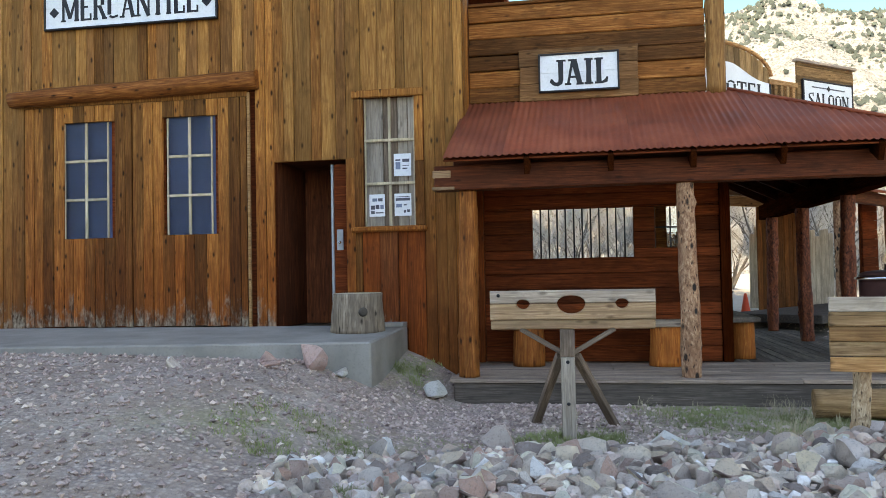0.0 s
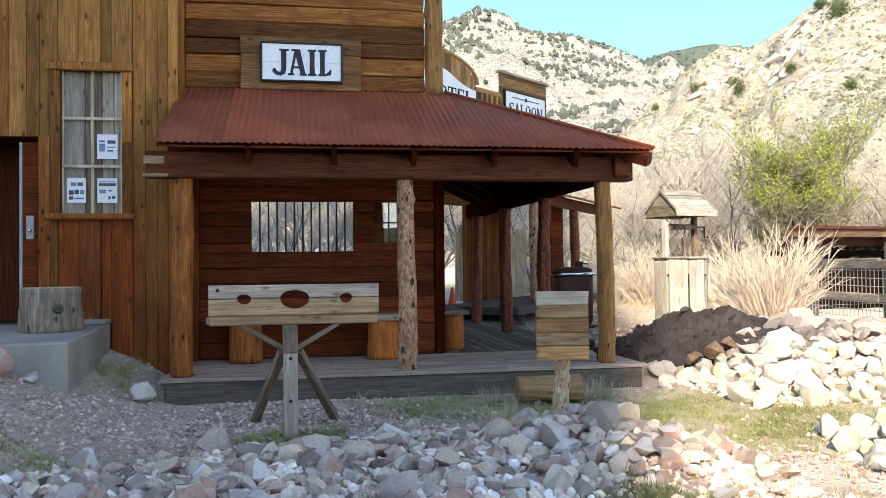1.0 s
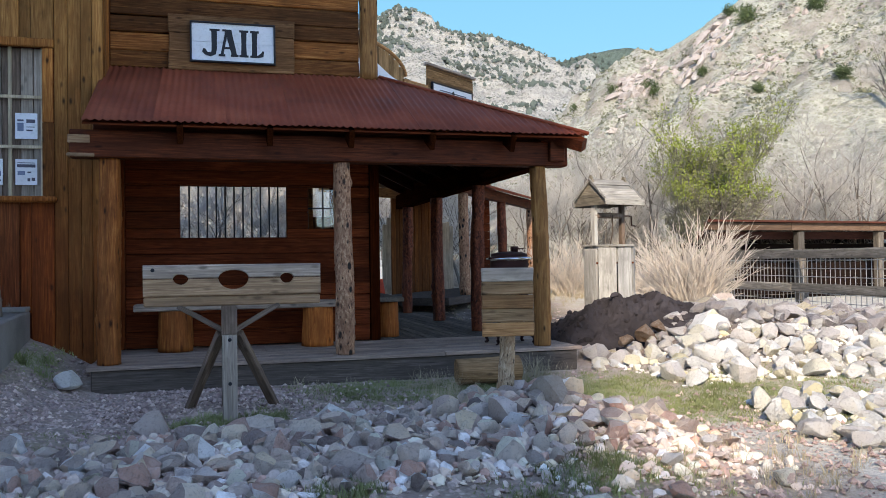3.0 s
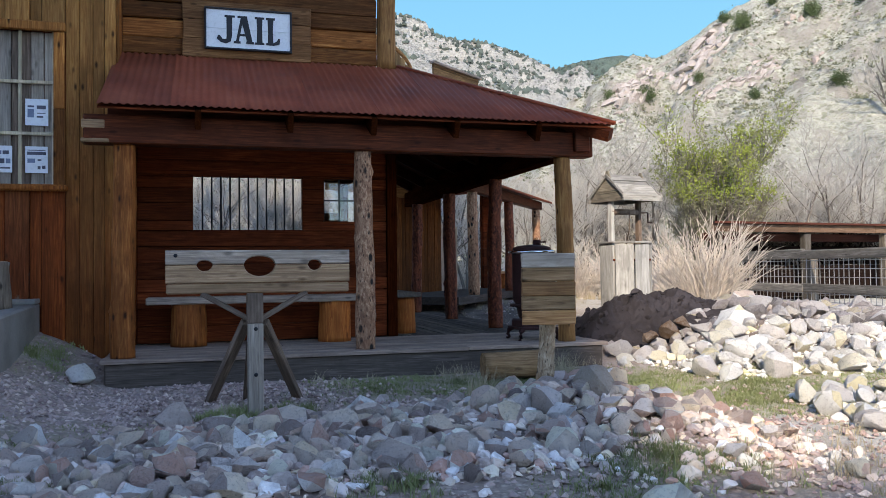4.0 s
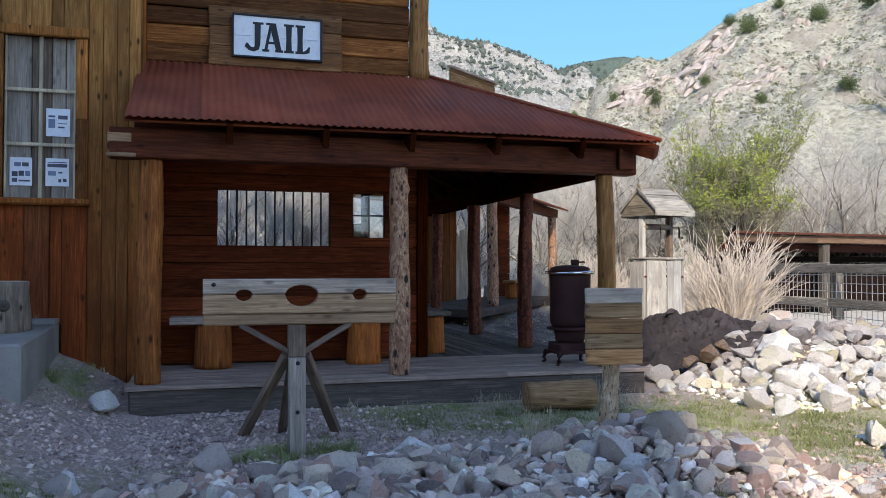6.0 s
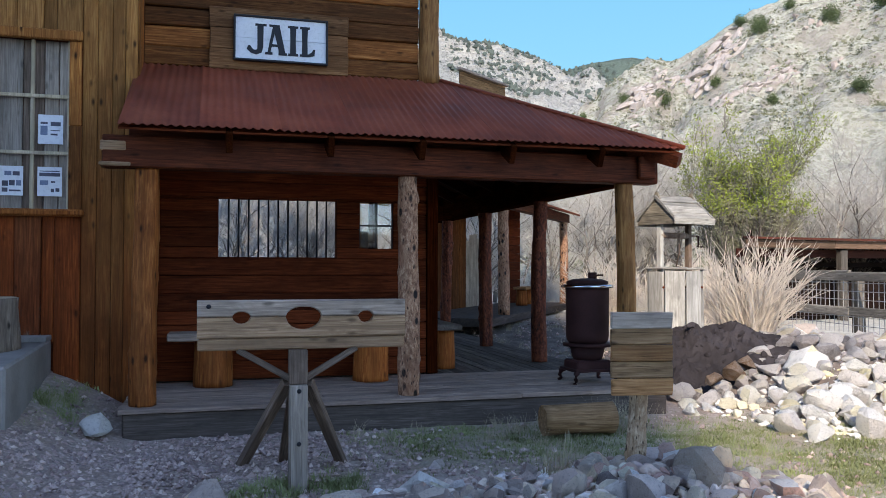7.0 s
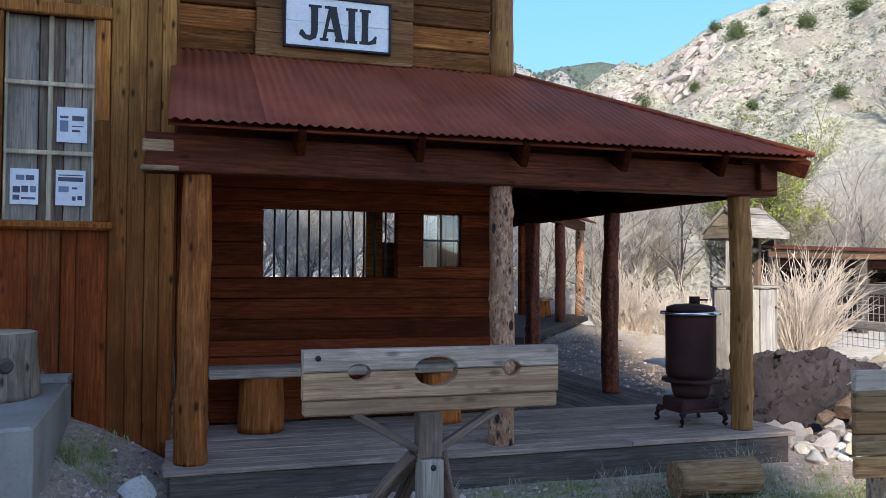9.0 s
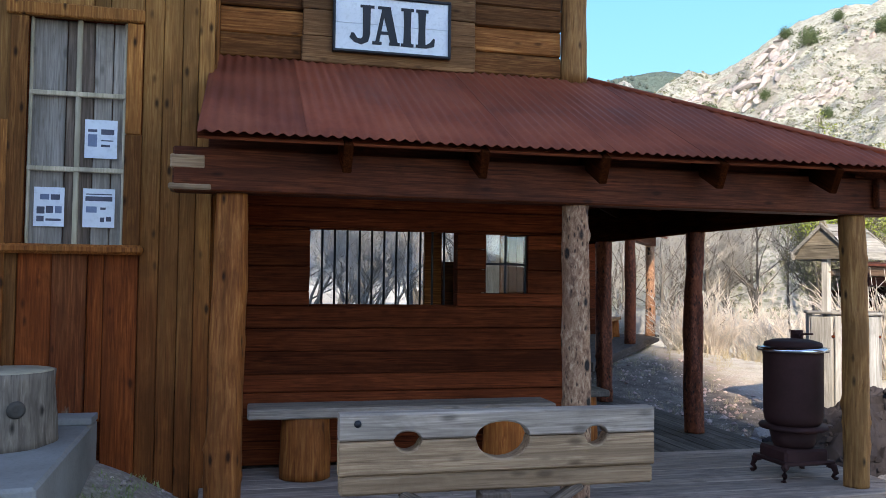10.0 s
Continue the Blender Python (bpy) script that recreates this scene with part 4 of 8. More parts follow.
def build_jail_walls():
    rng = random.Random(21)
    wall = thing("wall_jail_front", "dark red-brown horizontal plank wall with a barred window", "wall", kind="structure")
    holes = [(BARS_X0, BARS_X1, BARS_Z0, BARS_Z1), SMALL]
    zs = [0.0, 0.20, 0.40, 0.60, 0.75, 0.945, 1.14, BARS_Z0, SMALL[2], 1.66, 1.84, SMALL[3], 2.0, 2.17, 2.33, 2.52, 2.72, 2.95, 3.18, 3.38]
    for a, b in zip(zs, zs[1:]):
        course("plank", wall, 0.0, 2.98, 1.54, 1.66, a + 0.004, b - 0.002, DARKRED, rng, holes, 0.003, 0.005)
    span("lining", (-0.12, 1.665, 0.0), (0.63, 1.70, 3.38), DARKRED, wall)
    span("lining", (0.634, 1.665, 0.0), (1.921, 1.70, 1.326), DARKRED, wall)
    span("lining", (1.929, 1.665, 0.0), (2.186, 1.70, 2.0), DARKRED, wall)
    span("lining", (2.589, 1.665, 0.0), (2.96, 1.70, 2.0), DARKRED, wall)
    span("lining", (2.19, 1.665, 0.0), (2.585, 1.70, 1.446), DARKRED, wall)
    span("lining", (0.634, 1.665, 2.004), (2.96, 1.70, 3.38), DARKRED, wall)
    span("corner_trim", (2.985, 1.50, 0.0), (3.11, 1.70, 3.34), SHADED_RED_Z, wall, "corner trim board, darkened for the porch shade")
    span("corner_trim", (-0.14, 1.46, 0.0), (-0.004, 1.655, 3.38), FACADE_RED, wall)
    # upper false front
    up = thing("wall_jail_upper", "rough brown horizontal plank false front above the porch roof", "wall", kind="structure")
    zs = [3.30, 3.40, 3.605, 3.83, 4.03, 4.25, 4.47, 4.68]
    for i, (a, b) in enumerate(zip(zs, zs[1:])):
        o = rng.uniform(-0.012, 0.012)
        course("plank", up, -0.15, 2.86, 1.45 + o, 1.53, a + 0.003, b - 0.003, BOARD_UP, rng, (), 0.008)
    span("backing", (-0.15, 1.535, 3.385), (2.86, 1.56, 4.66), DARKRED, up)
    span("cap_board", (-0.16, 1.42, 4.682), (2.868, 1.62, 4.725), BOARD_UP, up)
    me = log_mesh("corner_log", 1.75, 0.118, 0.112, 77, 16, 16, 0.05, 7, 0.008)
    part("corner_log", me, YELLOWLOG, up, "yellow peeled corner log", pose(2.99, 1.47, 3.36))
    # side, back, ceiling and floor
    side = thing("wall_jail_side", "dark red-brown plank side wall of the jail with a doorway", "wall", kind="structure")
    z = 0.0
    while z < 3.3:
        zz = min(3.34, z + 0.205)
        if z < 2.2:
            span("plank", (2.99, 1.702, z + 0.003), (3.07, 2.35, zz - 0.003), SHADED_RED_Y, side, c=0.01)
            span("plank", (2.99, 5.0, z + 0.003), (3.07, 5.40, zz - 0.003), SHADED_RED_Y, side, c=0.01)
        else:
            span("plank", (2.99, 1.702, z + 0.003), (3.07, 5.40, zz - 0.003), SHADED_RED_Y, side, c=0.01)
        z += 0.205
    west = thing("wall_jail_west", "dark plank side wall inside the jail", "wall", kind="structure")
    span("lining", (-0.12, 1.702, 0.0), (-0.06, 5.40, 3.34), SHADED_RED_Y, west)
    back = thing("wall_jail_back", "dark plank back wall of the jail with a wide opening", "wall", kind="structure")
    span("lining", (2.46, 5.402, 0.0), (2.70, 5.48, 3.34), BOARD_UP, back)
    span("lining", (2.704, 5.402, 0.0), (3.07, 5.48, 1.82), BOARD_UP, back)
    span("lining", (2.704, 5.402, 2.35), (3.07, 5.48, 3.34), BOARD_UP, back)
    span("lining", (-0.12, 5.402, 2.62), (2.456, 5.48, 3.34), DARKRED, back)
    span("lining", (-0.12, 5.402, 0.0), (2.456, 5.48, 0.75), DARKRED, back)
    # unseen ceiling added to shut light out of the jail
    tagged(span("ceiling", (-0.05, 1.705, 3.25), (2.985, 5.39, 3.33), DARKRED), "unseen plank ceiling added to keep the jail dark inside", "ceiling", kind="structure")
    tagged(span("floor", (-0.1, 1.67, -0.06), (3.0, 5.5, -0.005), SHADED_GREY_Y), "grey plank floor inside the jail", "floor", kind="structure")
    tagged(span("roof_jail", (-0.1, 1.70, 3.345), (3.11, 5.7, 3.44), TIN), "red tin roof of the jail", "roof", kind="structure")


def build_jail_windows():
    win = thing("window_1", "wide jail window with eleven dark iron bars", "window", kind="structure")
    span("frame_rail", (BARS_X0, 1.56, BARS_Z1 - 0.012), (BARS_X1, 1.70, BARS_Z1 + 0.003), DARKRED, win)
    span("frame_rail", (BARS_X0, 1.56, BARS_Z0 - 0.003), (BARS_X1, 1.70, BARS_Z0 + 0.012), DARKRED, win)
    n = 11
    me = merged("bar", [tube([(0, 0, 0), (0, 0, BARS_Z1 - BARS_Z0)], [0.0105, 0.0105], 8)])
    for i in range(n):
        x = BARS_X0 + (BARS_X1 - BARS_X0) * (i + 1) / (n + 1)
        part("bar", me, BLACK, win, at=pose(x, 1.60, BARS_Z0))
    win = thing("window_2", "small four-pane window with dark muntins", "window", kind="structure")
    x0, x1, z0, z1 = SMALL
    xm, zm = (x0 + x1) / 2, (z0 + z1) / 2
    for a, b in (((x0, z0), (x0 + 0.012, z1)), ((x1 - 0.012, z0), (x1, z1)), ((xm - 0.009, z0), (xm + 0.009, z1))):
        span("muntin", (a[0], 1.575, a[1]), (b[0], 1.61, b[1]), BLACK, win)
    span("muntin", (x0, 1.574, zm - 0.009), (x1, 1.609, zm + 0.009), BLACK, win)
    for cx in ((x0 + xm) / 2, (xm + x1) / 2):
        for cz in ((z0 + zm) / 2, (zm + z1) / 2):
            ob = box("pane", ((x1 - x0) / 2 - 0.02, 0.004, (z1 - z0) / 2 - 0.02), (cx, 1.59, cz), GLASS, win, c=0.0005)
            ob.visible_shadow = False


def build_sign(name, label, words, x0, x1, z0, z1, y, letter_h, letter_w, letter_z, framed=True):
    sign = thing(name, label, "sign")
    n = 2
    for i in range(n):
        a, b = z0 + (z1 - z0) * i / n, z0 + (z1 - z0) * (i + 1) / n
        span("white_board", (x0 + 0.02, y, a + (0.001 if i else 0.02)), (x1 - 0.02, y + 0.03, b - (0.001 if i < n - 1 else 0.02)), WHITE, sign, c=0.003)
    for lo, hi in (((x0, z0), (x1, z0 + 0.022)), ((x0, z1 - 0.022), (x1, z1)), ((x0, z0 + 0.0225), (x0 + 0.022, z1 - 0.0225)), ((x1 - 0.022, z0 + 0.0225), (x1, z1 - 0.0225))):
        span("frame_rail", (lo[0], y - 0.022, lo[1]), (hi[0], y + 0.032, hi[1]), BLACK, sign, c=0.004)
    if words:
        slab_text(words, letter_h, letter_w, BLACK, pose((x0 + x1) / 2, y - 0.003, letter_z), sign)
    return sign


def letter(ch, strokes):
    """One slab-serif letter of the jail sign, painted a little proud of the board; strokes are lines in x and z with their widths."""
    pieces = []
    for s, (pts, wid) in enumerate(strokes):
        y0, y1 = 1.3385 - 0.0004 * s, 1.346
        left, right = [], []
        for k, (x, z) in enumerate(pts):
            a, c = pts[max(0, k - 1)], pts[min(len(pts) - 1, k + 1)]
            d = Vector((c[0] - a[0], c[1] - a[1])).normalized() * wid[k] / 2
            left.append((x - d.y, z + d.x))
            right.append((x + d.y, z - d.x))
        n = len(pts)
        v = [(x, y0, z) for x, z in left + right] + [(x, y1, z) for x, z in left + right]
        f = []
        for k in range(n - 1):
            f += [(k, k + 1, n + k + 1, n + k), (k, 2 * n + k, 2 * n + k + 1, k + 1), (n + k, n + k + 1, 3 * n + k + 1, 3 * n + k)]
        f += [(0, n, 3 * n, 2 * n), (n - 1, 3 * n - 1, 4 * n - 1, 2 * n - 1)]
        pieces.append((v, f))
    part("letter", merged("letter", pieces, False), BLACK, jail_sign, "black painted letter " + ch)


build_porch_roof()
build_porch_frame()
build_jail_walls()
build_jail_windows()
backing = thing("sign_backing", "brown weathered plank panel behind the jail sign", "panel")
for k in range(3):
    span("plank", (0.515 + 0.008 * (k % 2), 1.388, 3.385 + 0.225 * k), (2.03 - 0.01 * (k % 2), 1.432, 3.606 + 0.225 * k), SIGNBACK, backing, c=0.008, jag=0.006)
jail_sign = build_sign("jail_sign", "white board sign with black letters in a black frame", "", 0.77, 1.79, 3.475, 3.975, 1.345, 0.285, 0.70, 3.725)
Z0, Z1 = 3.557, 3.888
letter("J", [([(1.055, Z1), (1.055, 3.64), (1.045, 3.592), (1.01, 3.573), (0.965, 3.583), (0.935, 3.615), (0.937, 3.645)], [0.068, 0.062, 0.060, 0.05, 0.045, 0.055, 0.02]), ([(1.0, Z1 - 0.012), (1.12, Z1 - 0.012)], [0.024, 0.024])])
letter("A", [([(1.205, Z1 - 0.01), (1.145, Z0 + 0.01)], [0.030, 0.034]), ([(1.222, Z1 - 0.01), (1.295, Z0 + 0.01)], [0.075, 0.062]), ([(1.165, 3.660), (1.27, 3.660)], [0.026, 0.026]), ([(1.105, Z0 + 0.013), (1.185, Z0 + 0.013)], [0.026, 0.026]), ([(1.25, Z0 + 0.013), (1.342, Z0 + 0.013)], [0.026, 0.026]), ([(1.15, Z1 - 0.012), (1.262, Z1 - 0.012)], [0.024, 0.024])])
letter("I", [([(1.407, Z1), (1.407, 3.72), (1.407, Z0)], [0.070, 0.058, 0.070]), ([(1.352, Z1 - 0.012), (1.462, Z1 - 0.012)], [0.026, 0.026]), ([(1.352, Z0 + 0.013), (1.462, Z0 + 0.013)], [0.026, 0.026])])
letter("L", [([(1.535, Z1), (1.535, 3.72), (1.535, Z0)], [0.070, 0.058, 0.066]), ([(1.482, Z1 - 0.012), (1.590, Z1 - 0.012)], [0.026, 0.026]), ([(1.482, Z0 + 0.013), (1.575, Z0 + 0.014), (1.625, Z0 + 0.034), (1.642, Z0 + 0.085)], [0.026, 0.030, 0.05, 0.018])])
build_deck()


# ---- mercantile ----
MY = 0.90          # front plane of the board wall
SLAB_Z = 0.50


def build_mercantile():
    rng = random.Random(31)
    wall = thing("wall_mercantile", "tall golden-brown vertical board wall, redder towards the ground", "wall", kind="structure")
    door = (-2.66, -1.69, 0.0, 2.665)
    barn = (-6.30, -3.02, 0.0, 3.66)
    win = (-1.45, -0.785, 1.78, 3.44)
    x = -0.16
    TOP = 7.2
    while x > -9.5:
        w = rng.choice((0.115, 0.14, 0.165, 0.19, 0.235))
        x0 = x - w
        proud = rng.choice((0.0, 0.008, 0.016, 0.024))
        segs = [(-0.27 if x0 > -0.92 else SLAB_Z, TOP)]
        for hx0, hx1, hz0, hz1 in (door, barn, win):
            if x > hx0 + 0.02 and x0 < hx1 - 0.02:
                nxt = []
                for a, b in segs:
                    if hz0 > a:
                        nxt.append((a, min(b, hz0)))
                    if hz1 < b:
                        nxt.append((max(a, hz1), b))
                segs = nxt
        for a, b in segs:
            if b - a < 0.05:
                continue
            if a < 1.7 and b > 3.0 and x0 > -1.9:
                span("board", (x0 + 0.002, MY - proud, a), (x - 0.002, MY + 0.03, b), FACADE_EAST, wall, c=0.005)
            elif b < 2.0 and x0 > -1.9:
                span("board", (x0 + 0.002, MY - proud, a), (x - 0.002, MY + 0.03, b), rng.choice((FACADE_RED, FACADE_RED, FACADE, FACADE_BROWN)), wall, c=0.005)
            else:
                span("board", (x0 + 0.002, MY - proud, a), (x - 0.002, MY + 0.03, b), rng.choice((FACADE_TOP, FACADE_TOP, FACADE_TOP_DULL, FACADE)), wall, c=0.005)
        x = x0
    # body of the building behind
    def slab(name, lo, hi, mat):
        span(name, lo, hi, mat, wall)
    slab("sheathing", (-9.5, MY + 0.032, 0.05), (-6.302, MY + 0.10, 7.1), DARKRED)
    slab("sheathing", (-6.30, MY + 0.032, 3.665), (-2.662, MY + 0.10, 7.1), DARKRED)
    slab("sheathing", (-3.018, MY + 0.032, 0.05), (-2.662, MY + 0.10, 3.663), DARKRED)
    slab("sheathing", (-2.66, MY + 0.032, 2.667), (-1.69, MY + 0.10, 7.1), DARKRED)
    slab("sheathing", (-1.688, MY + 0.032, 3.445), (-0.17, MY + 0.10, 7.1), DARKRED)
    slab("sheathing", (-1.688, MY + 0.032, 0.05), (-1.452, MY + 0.10, 3.443), DARKRED)
    slab("sheathing", (-0.783, MY + 0.032, 0.05), (-0.17, MY + 0.10, 3.443), DARKRED)
    slab("sheathing", (-1.45, MY + 0.032, 0.05), (-0.785, MY + 0.10, 1.778), DARKRED)
    east = thing("wall_mercantile_east", "brown plank side wall of the mercantile", "wall", kind="structure")
    for k in range(4):
        span("board", (-0.165, MY + 0.035 + 0.14 * k, 0.0), (-0.145, MY + 0.170 + 0.14 * k, 7.1), FACADE if k < 3 else FACADE_RED, east)
    span("lining", (-0.30, 1.72, 0.0), (-0.17, 8.0, 6.6), SHADED_RED_Y, east)
    far = thing("wall_mercantile_rear", "plank rear and far walls of the mercantile", "wall", kind="structure")
    span("lining", (-9.5, 8.0, 0.0), (-0.17, 8.12, 6.6), DARKRED, far)
    span("lining", (-9.62, MY + 0.035, 0.0), (-9.505, 8.12, 6.6), SHADED_RED_Y, far)
    tagged(span("roof_mercantile", (-9.7, MY + 0.12, 6.605), (-0.1, 8.2, 6.7), TIN), "red tin roof of the mercantile", "roof", kind="structure")
    tagged(span("floor_mercantile", (-9.4, MY + 0.04, 0.30), (-0.31, 7.9, 0.49), SHADED_GREY_Y), "grey plank floor inside the mercantile", "floor", kind="structure")

    # barn doors with windows
    for leaf, (a, b), (wx0, wx1, wz0, wz1) in (("w", (-6.28, -4.68), (-5.706, -5.04, 1.74, 3.325)), ("e", (-4.665, -3.04), (-4.185, -3.533, 1.755, 3.33))):
        d = thing("barn_door", "closed brown vertical-board barn door with a six-pane window", "door", group="barn doors of the mercantile")
        x = a
        while x < b - 0.02:
            w = rng.choice((0.14, 0.155, 0.17))
            x1 = min(b, x + w)
            proud = rng.choice((0.0, 0.006, 0.012))
            lo, hi = SLAB_Z + 0.03 + rng.uniform(0, 0.02), 3.55
            if x1 > wx0 + 0.03 and x < wx1 - 0.03:
                span("board", (x + 0.002, MY - 0.01 - proud, lo), (x1 - 0.002, MY + 0.03, wz0), FACADE, d, c=0.005)
                span("board", (x + 0.002, MY - 0.01 - proud, wz1), (x1 - 0.002, MY + 0.03, hi), FACADE, d, c=0.005)
            else:
                span("board", (x + 0.002, MY - 0.01 - proud, lo), (x1 - 0.002, MY + 0.03, hi), FACADE, d, c=0.005)
            x = x1
        six_pane(d, wx0, wx1, wz0, wz1, MY + 0.015, BLUECLOTH, FACADE)
        span("backing", (a, MY + 0.05, SLAB_Z + 0.03), (wx0 - 0.03, MY + 0.09, 3.56), DARKRED, d)
        span("backing", (wx1 + 0.03, MY + 0.05, SLAB_Z + 0.03), (b, MY + 0.09, 3.56), DARKRED, d)
    header = thing("door_header", "rough log lintel over the barn doors", "lintel")
    me = log_mesh("header_log", 3.58, 0.115, 0.13, 41, 14, 22, 0.09, 9, 0.02)
    part("header_log", me, OLDLOG, header, at=pose(-6.44, 0.84, 3.65, 0, 88, 0))
    span("top_board", (-6.30, MY - 0.012, 3.555), (-3.02, MY + 0.03, 3.66), FACADE, header)
    span("jamb_board", (-3.025, MY - 0.035, SLAB_Z + 0.01), (-2.985, MY - 0.002, 3.6), SIGNWOOD, header, "pale worn jamb strip")

    # doorway
    dr = thing("door_1", "dark recessed doorway with a door standing open inward", "door", kind="structure")
    span("reveal", (-2.70, MY + 0.105, SLAB_Z), (-2.662, 2.1, 2.70), REVEAL, dr)
    span("reveal", (-1.688, MY + 0.105, SLAB_Z), (-1.65, 2.1, 2.70), REVEAL, dr)
    span("reveal", (-2.70, MY + 0.105, 2.702), (-1.65, 2.1, 2.74), REVEAL, dr)
    span("back_panel", (-2.70, 2.105, SLAB_Z), (-1.65, 2.15, 2.74), REVEAL, dr)
    leaf_ob = span("door_leaf", (-1.90, 1.02, SLAB_Z + 0.02), (-1.70, 1.06, 2.62), DARKRED, dr, "dark red door leaf")
    span("door_edge", (-1.935, 1.005, SLAB_Z + 0.01), (-1.902, 1.065, 2.62), STEEL, leaf_ob, "grey steel door edge")
    span("lock_plate", (-1.86, 1.000, 1.50), (-1.775, 1.018, 1.77), STEEL, leaf_ob, "grey steel lock plate")
    v, f = lathe([(0.0, 0.0), (0.018, 0.0), (0.022, 0.02), (0.015, 0.04), (0.0, 0.042)], 12)
    part("knob", merged("knob", [(v, f)]), CHROME, leaf_ob, "chrome knob", pose(-1.815, 1.0, 1.60, 90, 0, 0))
    span("casing", (-1.685, MY - 0.045, SLAB_Z), (-1.565, MY - 0.026, 2.67), FACADE, dr)

    # boarded window with notices
    w = thing("window_3", "six-pane window boarded behind with grey planks", "window", kind="structure")
    six_pane(w, -1.45, -0.785, 1.78, 3.44, MY + 0.005, None, FACADE)
    x = -1.45
    for k, bw in enumerate((0.24, 0.19, 0.13, 0.105)):
        span("back_plank", (x + 0.003, MY + 0.055 + 0.006 * (k % 2), 1.78), (x + bw - 0.003, MY + 0.085, 3.44), GREY_Z if k != 1 else BROWN_Z, w)
        x += bw
    span("sill", (-1.62, MY - 0.10, 1.715), (-0.63, MY - 0.026, 1.785), FACADE, w, c=0.02)
    span("head_board", (-1.60, MY - 0.07, 3.43), (-0.66, MY - 0.026, 3.53), FACADE, w, c=0.012)
    span("side_casing", (-1.57, MY - 0.05, 1.786), (-1.452, MY - 0.026, 3.428), FACADE, w)
    span("side_casing", (-0.783, MY - 0.05, 1.786), (-0.66, MY - 0.026, 2.60), FACADE, w)
    span("side_casing", (-0.783, MY - 0.045, 2.604), (-0.672, MY - 0.026, 3.428), FACADE, w)
    for name, x0, x1, z0, z1, kind in (("a", -1.07, -0.845, 2.425, 2.71, 0), ("b", -1.40, -1.195, 1.915, 2.20, 1), ("c", -1.07, -0.85, 1.915, 2.20, 2)):
        p = thing("notice", ("white paper notice with blue and grey print taped in the window", "white paper notice with small dark pictures taped in the window", "white paper notice with a dark picture band taped in the window")[kind], "notice", group="notices in the window")
        yy = MY + 0.032
        span("sheet", (x0, yy, z0), (x1, yy + 0.002, z1), PAPER, p, c=0.0003)
        bw, bh = x1 - x0, z1 - z0
        cells = {0: [(0.1, 0.3, 0.38, 0.62, 1), (0.1, 0.68, 0.38, 0.75, 0), (0.5, 0.62, 0.9, 0.76, 0), (0.5, 0.3, 0.78, 0.36, 0), (0.5, 0.45, 0.88, 0.48, 0)],
                 1: [(0.2, 0.68, 0.5, 0.82, 1), (0.55, 0.68, 0.85, 0.82, 0), (0.1, 0.32, 0.36, 0.5, 0), (0.4, 0.34, 0.64, 0.52, 0), (0.7, 0.34, 0.92, 0.52, 1), (0.1, 0.12, 0.34, 0.26, 0), (0.4, 0.14, 0.9, 0.2, 0)],
                 2: [(0.08, 0.68, 0.92, 0.8, 0), (0.1, 0.84, 0.9, 0.87, 0), (0.1, 0.38, 0.44, 0.54, 1), (0.55, 0.46, 0.72, 0.52, 0), (0.55, 0.14, 0.68, 0.26, 0), (0.74, 0.16, 0.9, 0.28, 0)]}[kind]
        for u0, v0, u1, v1, c in cells:
            span("print_bar", (x0 + u0 * bw, yy - 0.0015, z0 + v0 * bh), (x0 + u1 * bw, yy - 0.0003, z0 + v1 * bh), INKBLUE if c else INK, p, c=0.0002)
    # slab and sign
    slab_ob = thing("concrete_slab", "grey concrete step slab along the mercantile front", "slab", kind="structure")
    bm = chamfer_box(8.6, 1.80, 0.62, 0.02)
    for vv in bm.verts:
        if vv.co.z > 0:
            vv.co.z += 0.035 * vv.co.y
        if vv.co.y < 0 and vv.co.x < 0:
            vv.co.y -= 0.95
    part("slab_body", bm, CONCRETE, slab_ob, at=pose(-5.22, -0.005, 0.19))
    span("slab_lip", (-1.25, 0.62, 0.525), (-0.915, 0.872, 0.575), CONCRETE, slab_ob)
    s = build_sign("mercantile_sign", "long white board sign with black letters in a black frame", "MERCANTILE", -5.93, -3.40, 4.60, 5.20, 0.83, 0.36, 2.02, 4.885)
    for dx in (-5.78, -3.55):
        box("diamond", (0.10, 0.012, 0.10), (dx, 0.826, 4.84), BLACK, s, c=0.002, turn=(0, 45, 0))


def six_pane(parent, x0, x1, z0, z1, y, cloth, casing):
    """Muntins of a window two panes wide and three high, with glass or a curtain behind."""
    xm = (x0 + x1) / 2
    for a in (x0, xm, x1):
        wd = 0.018 if a == xm else 0.022
        lo, hi = max(x0, a - wd), min(x1, a + wd)
        span("muntin", (lo, y, z0 + 0.002), (hi, y + 0.03, z1 - 0.002), CREAM, parent)
    for k in range(1, 3):
        z = z0 + (z1 - z0) * k / 3
        span("muntin", (x0, y - 0.003, z - 0.018), (x1, y + 0.027, z + 0.018), CREAM, parent)
    if cloth:
        span("curtain", (x0 - 0.02, y + 0.06, z0 - 0.02), (x1 + 0.02, y + 0.075, z1 + 0.02), cloth, parent, "blue-grey curtain behind the panes")
        for k in range(3):
            for a, b in ((x0 + 0.02, xm - 0.018), (xm + 0.018, x1 - 0.02)):
                ob = span("pane", (a, y + 0.012, z0 + (z1 - z0) * k / 3 + 0.018), (b, y + 0.016, z0 + (z1 - z0) * (k + 1) / 3 - 0.018), GLASS, parent, c=0.0005)
                ob.visible_shadow = False


build_mercantile()


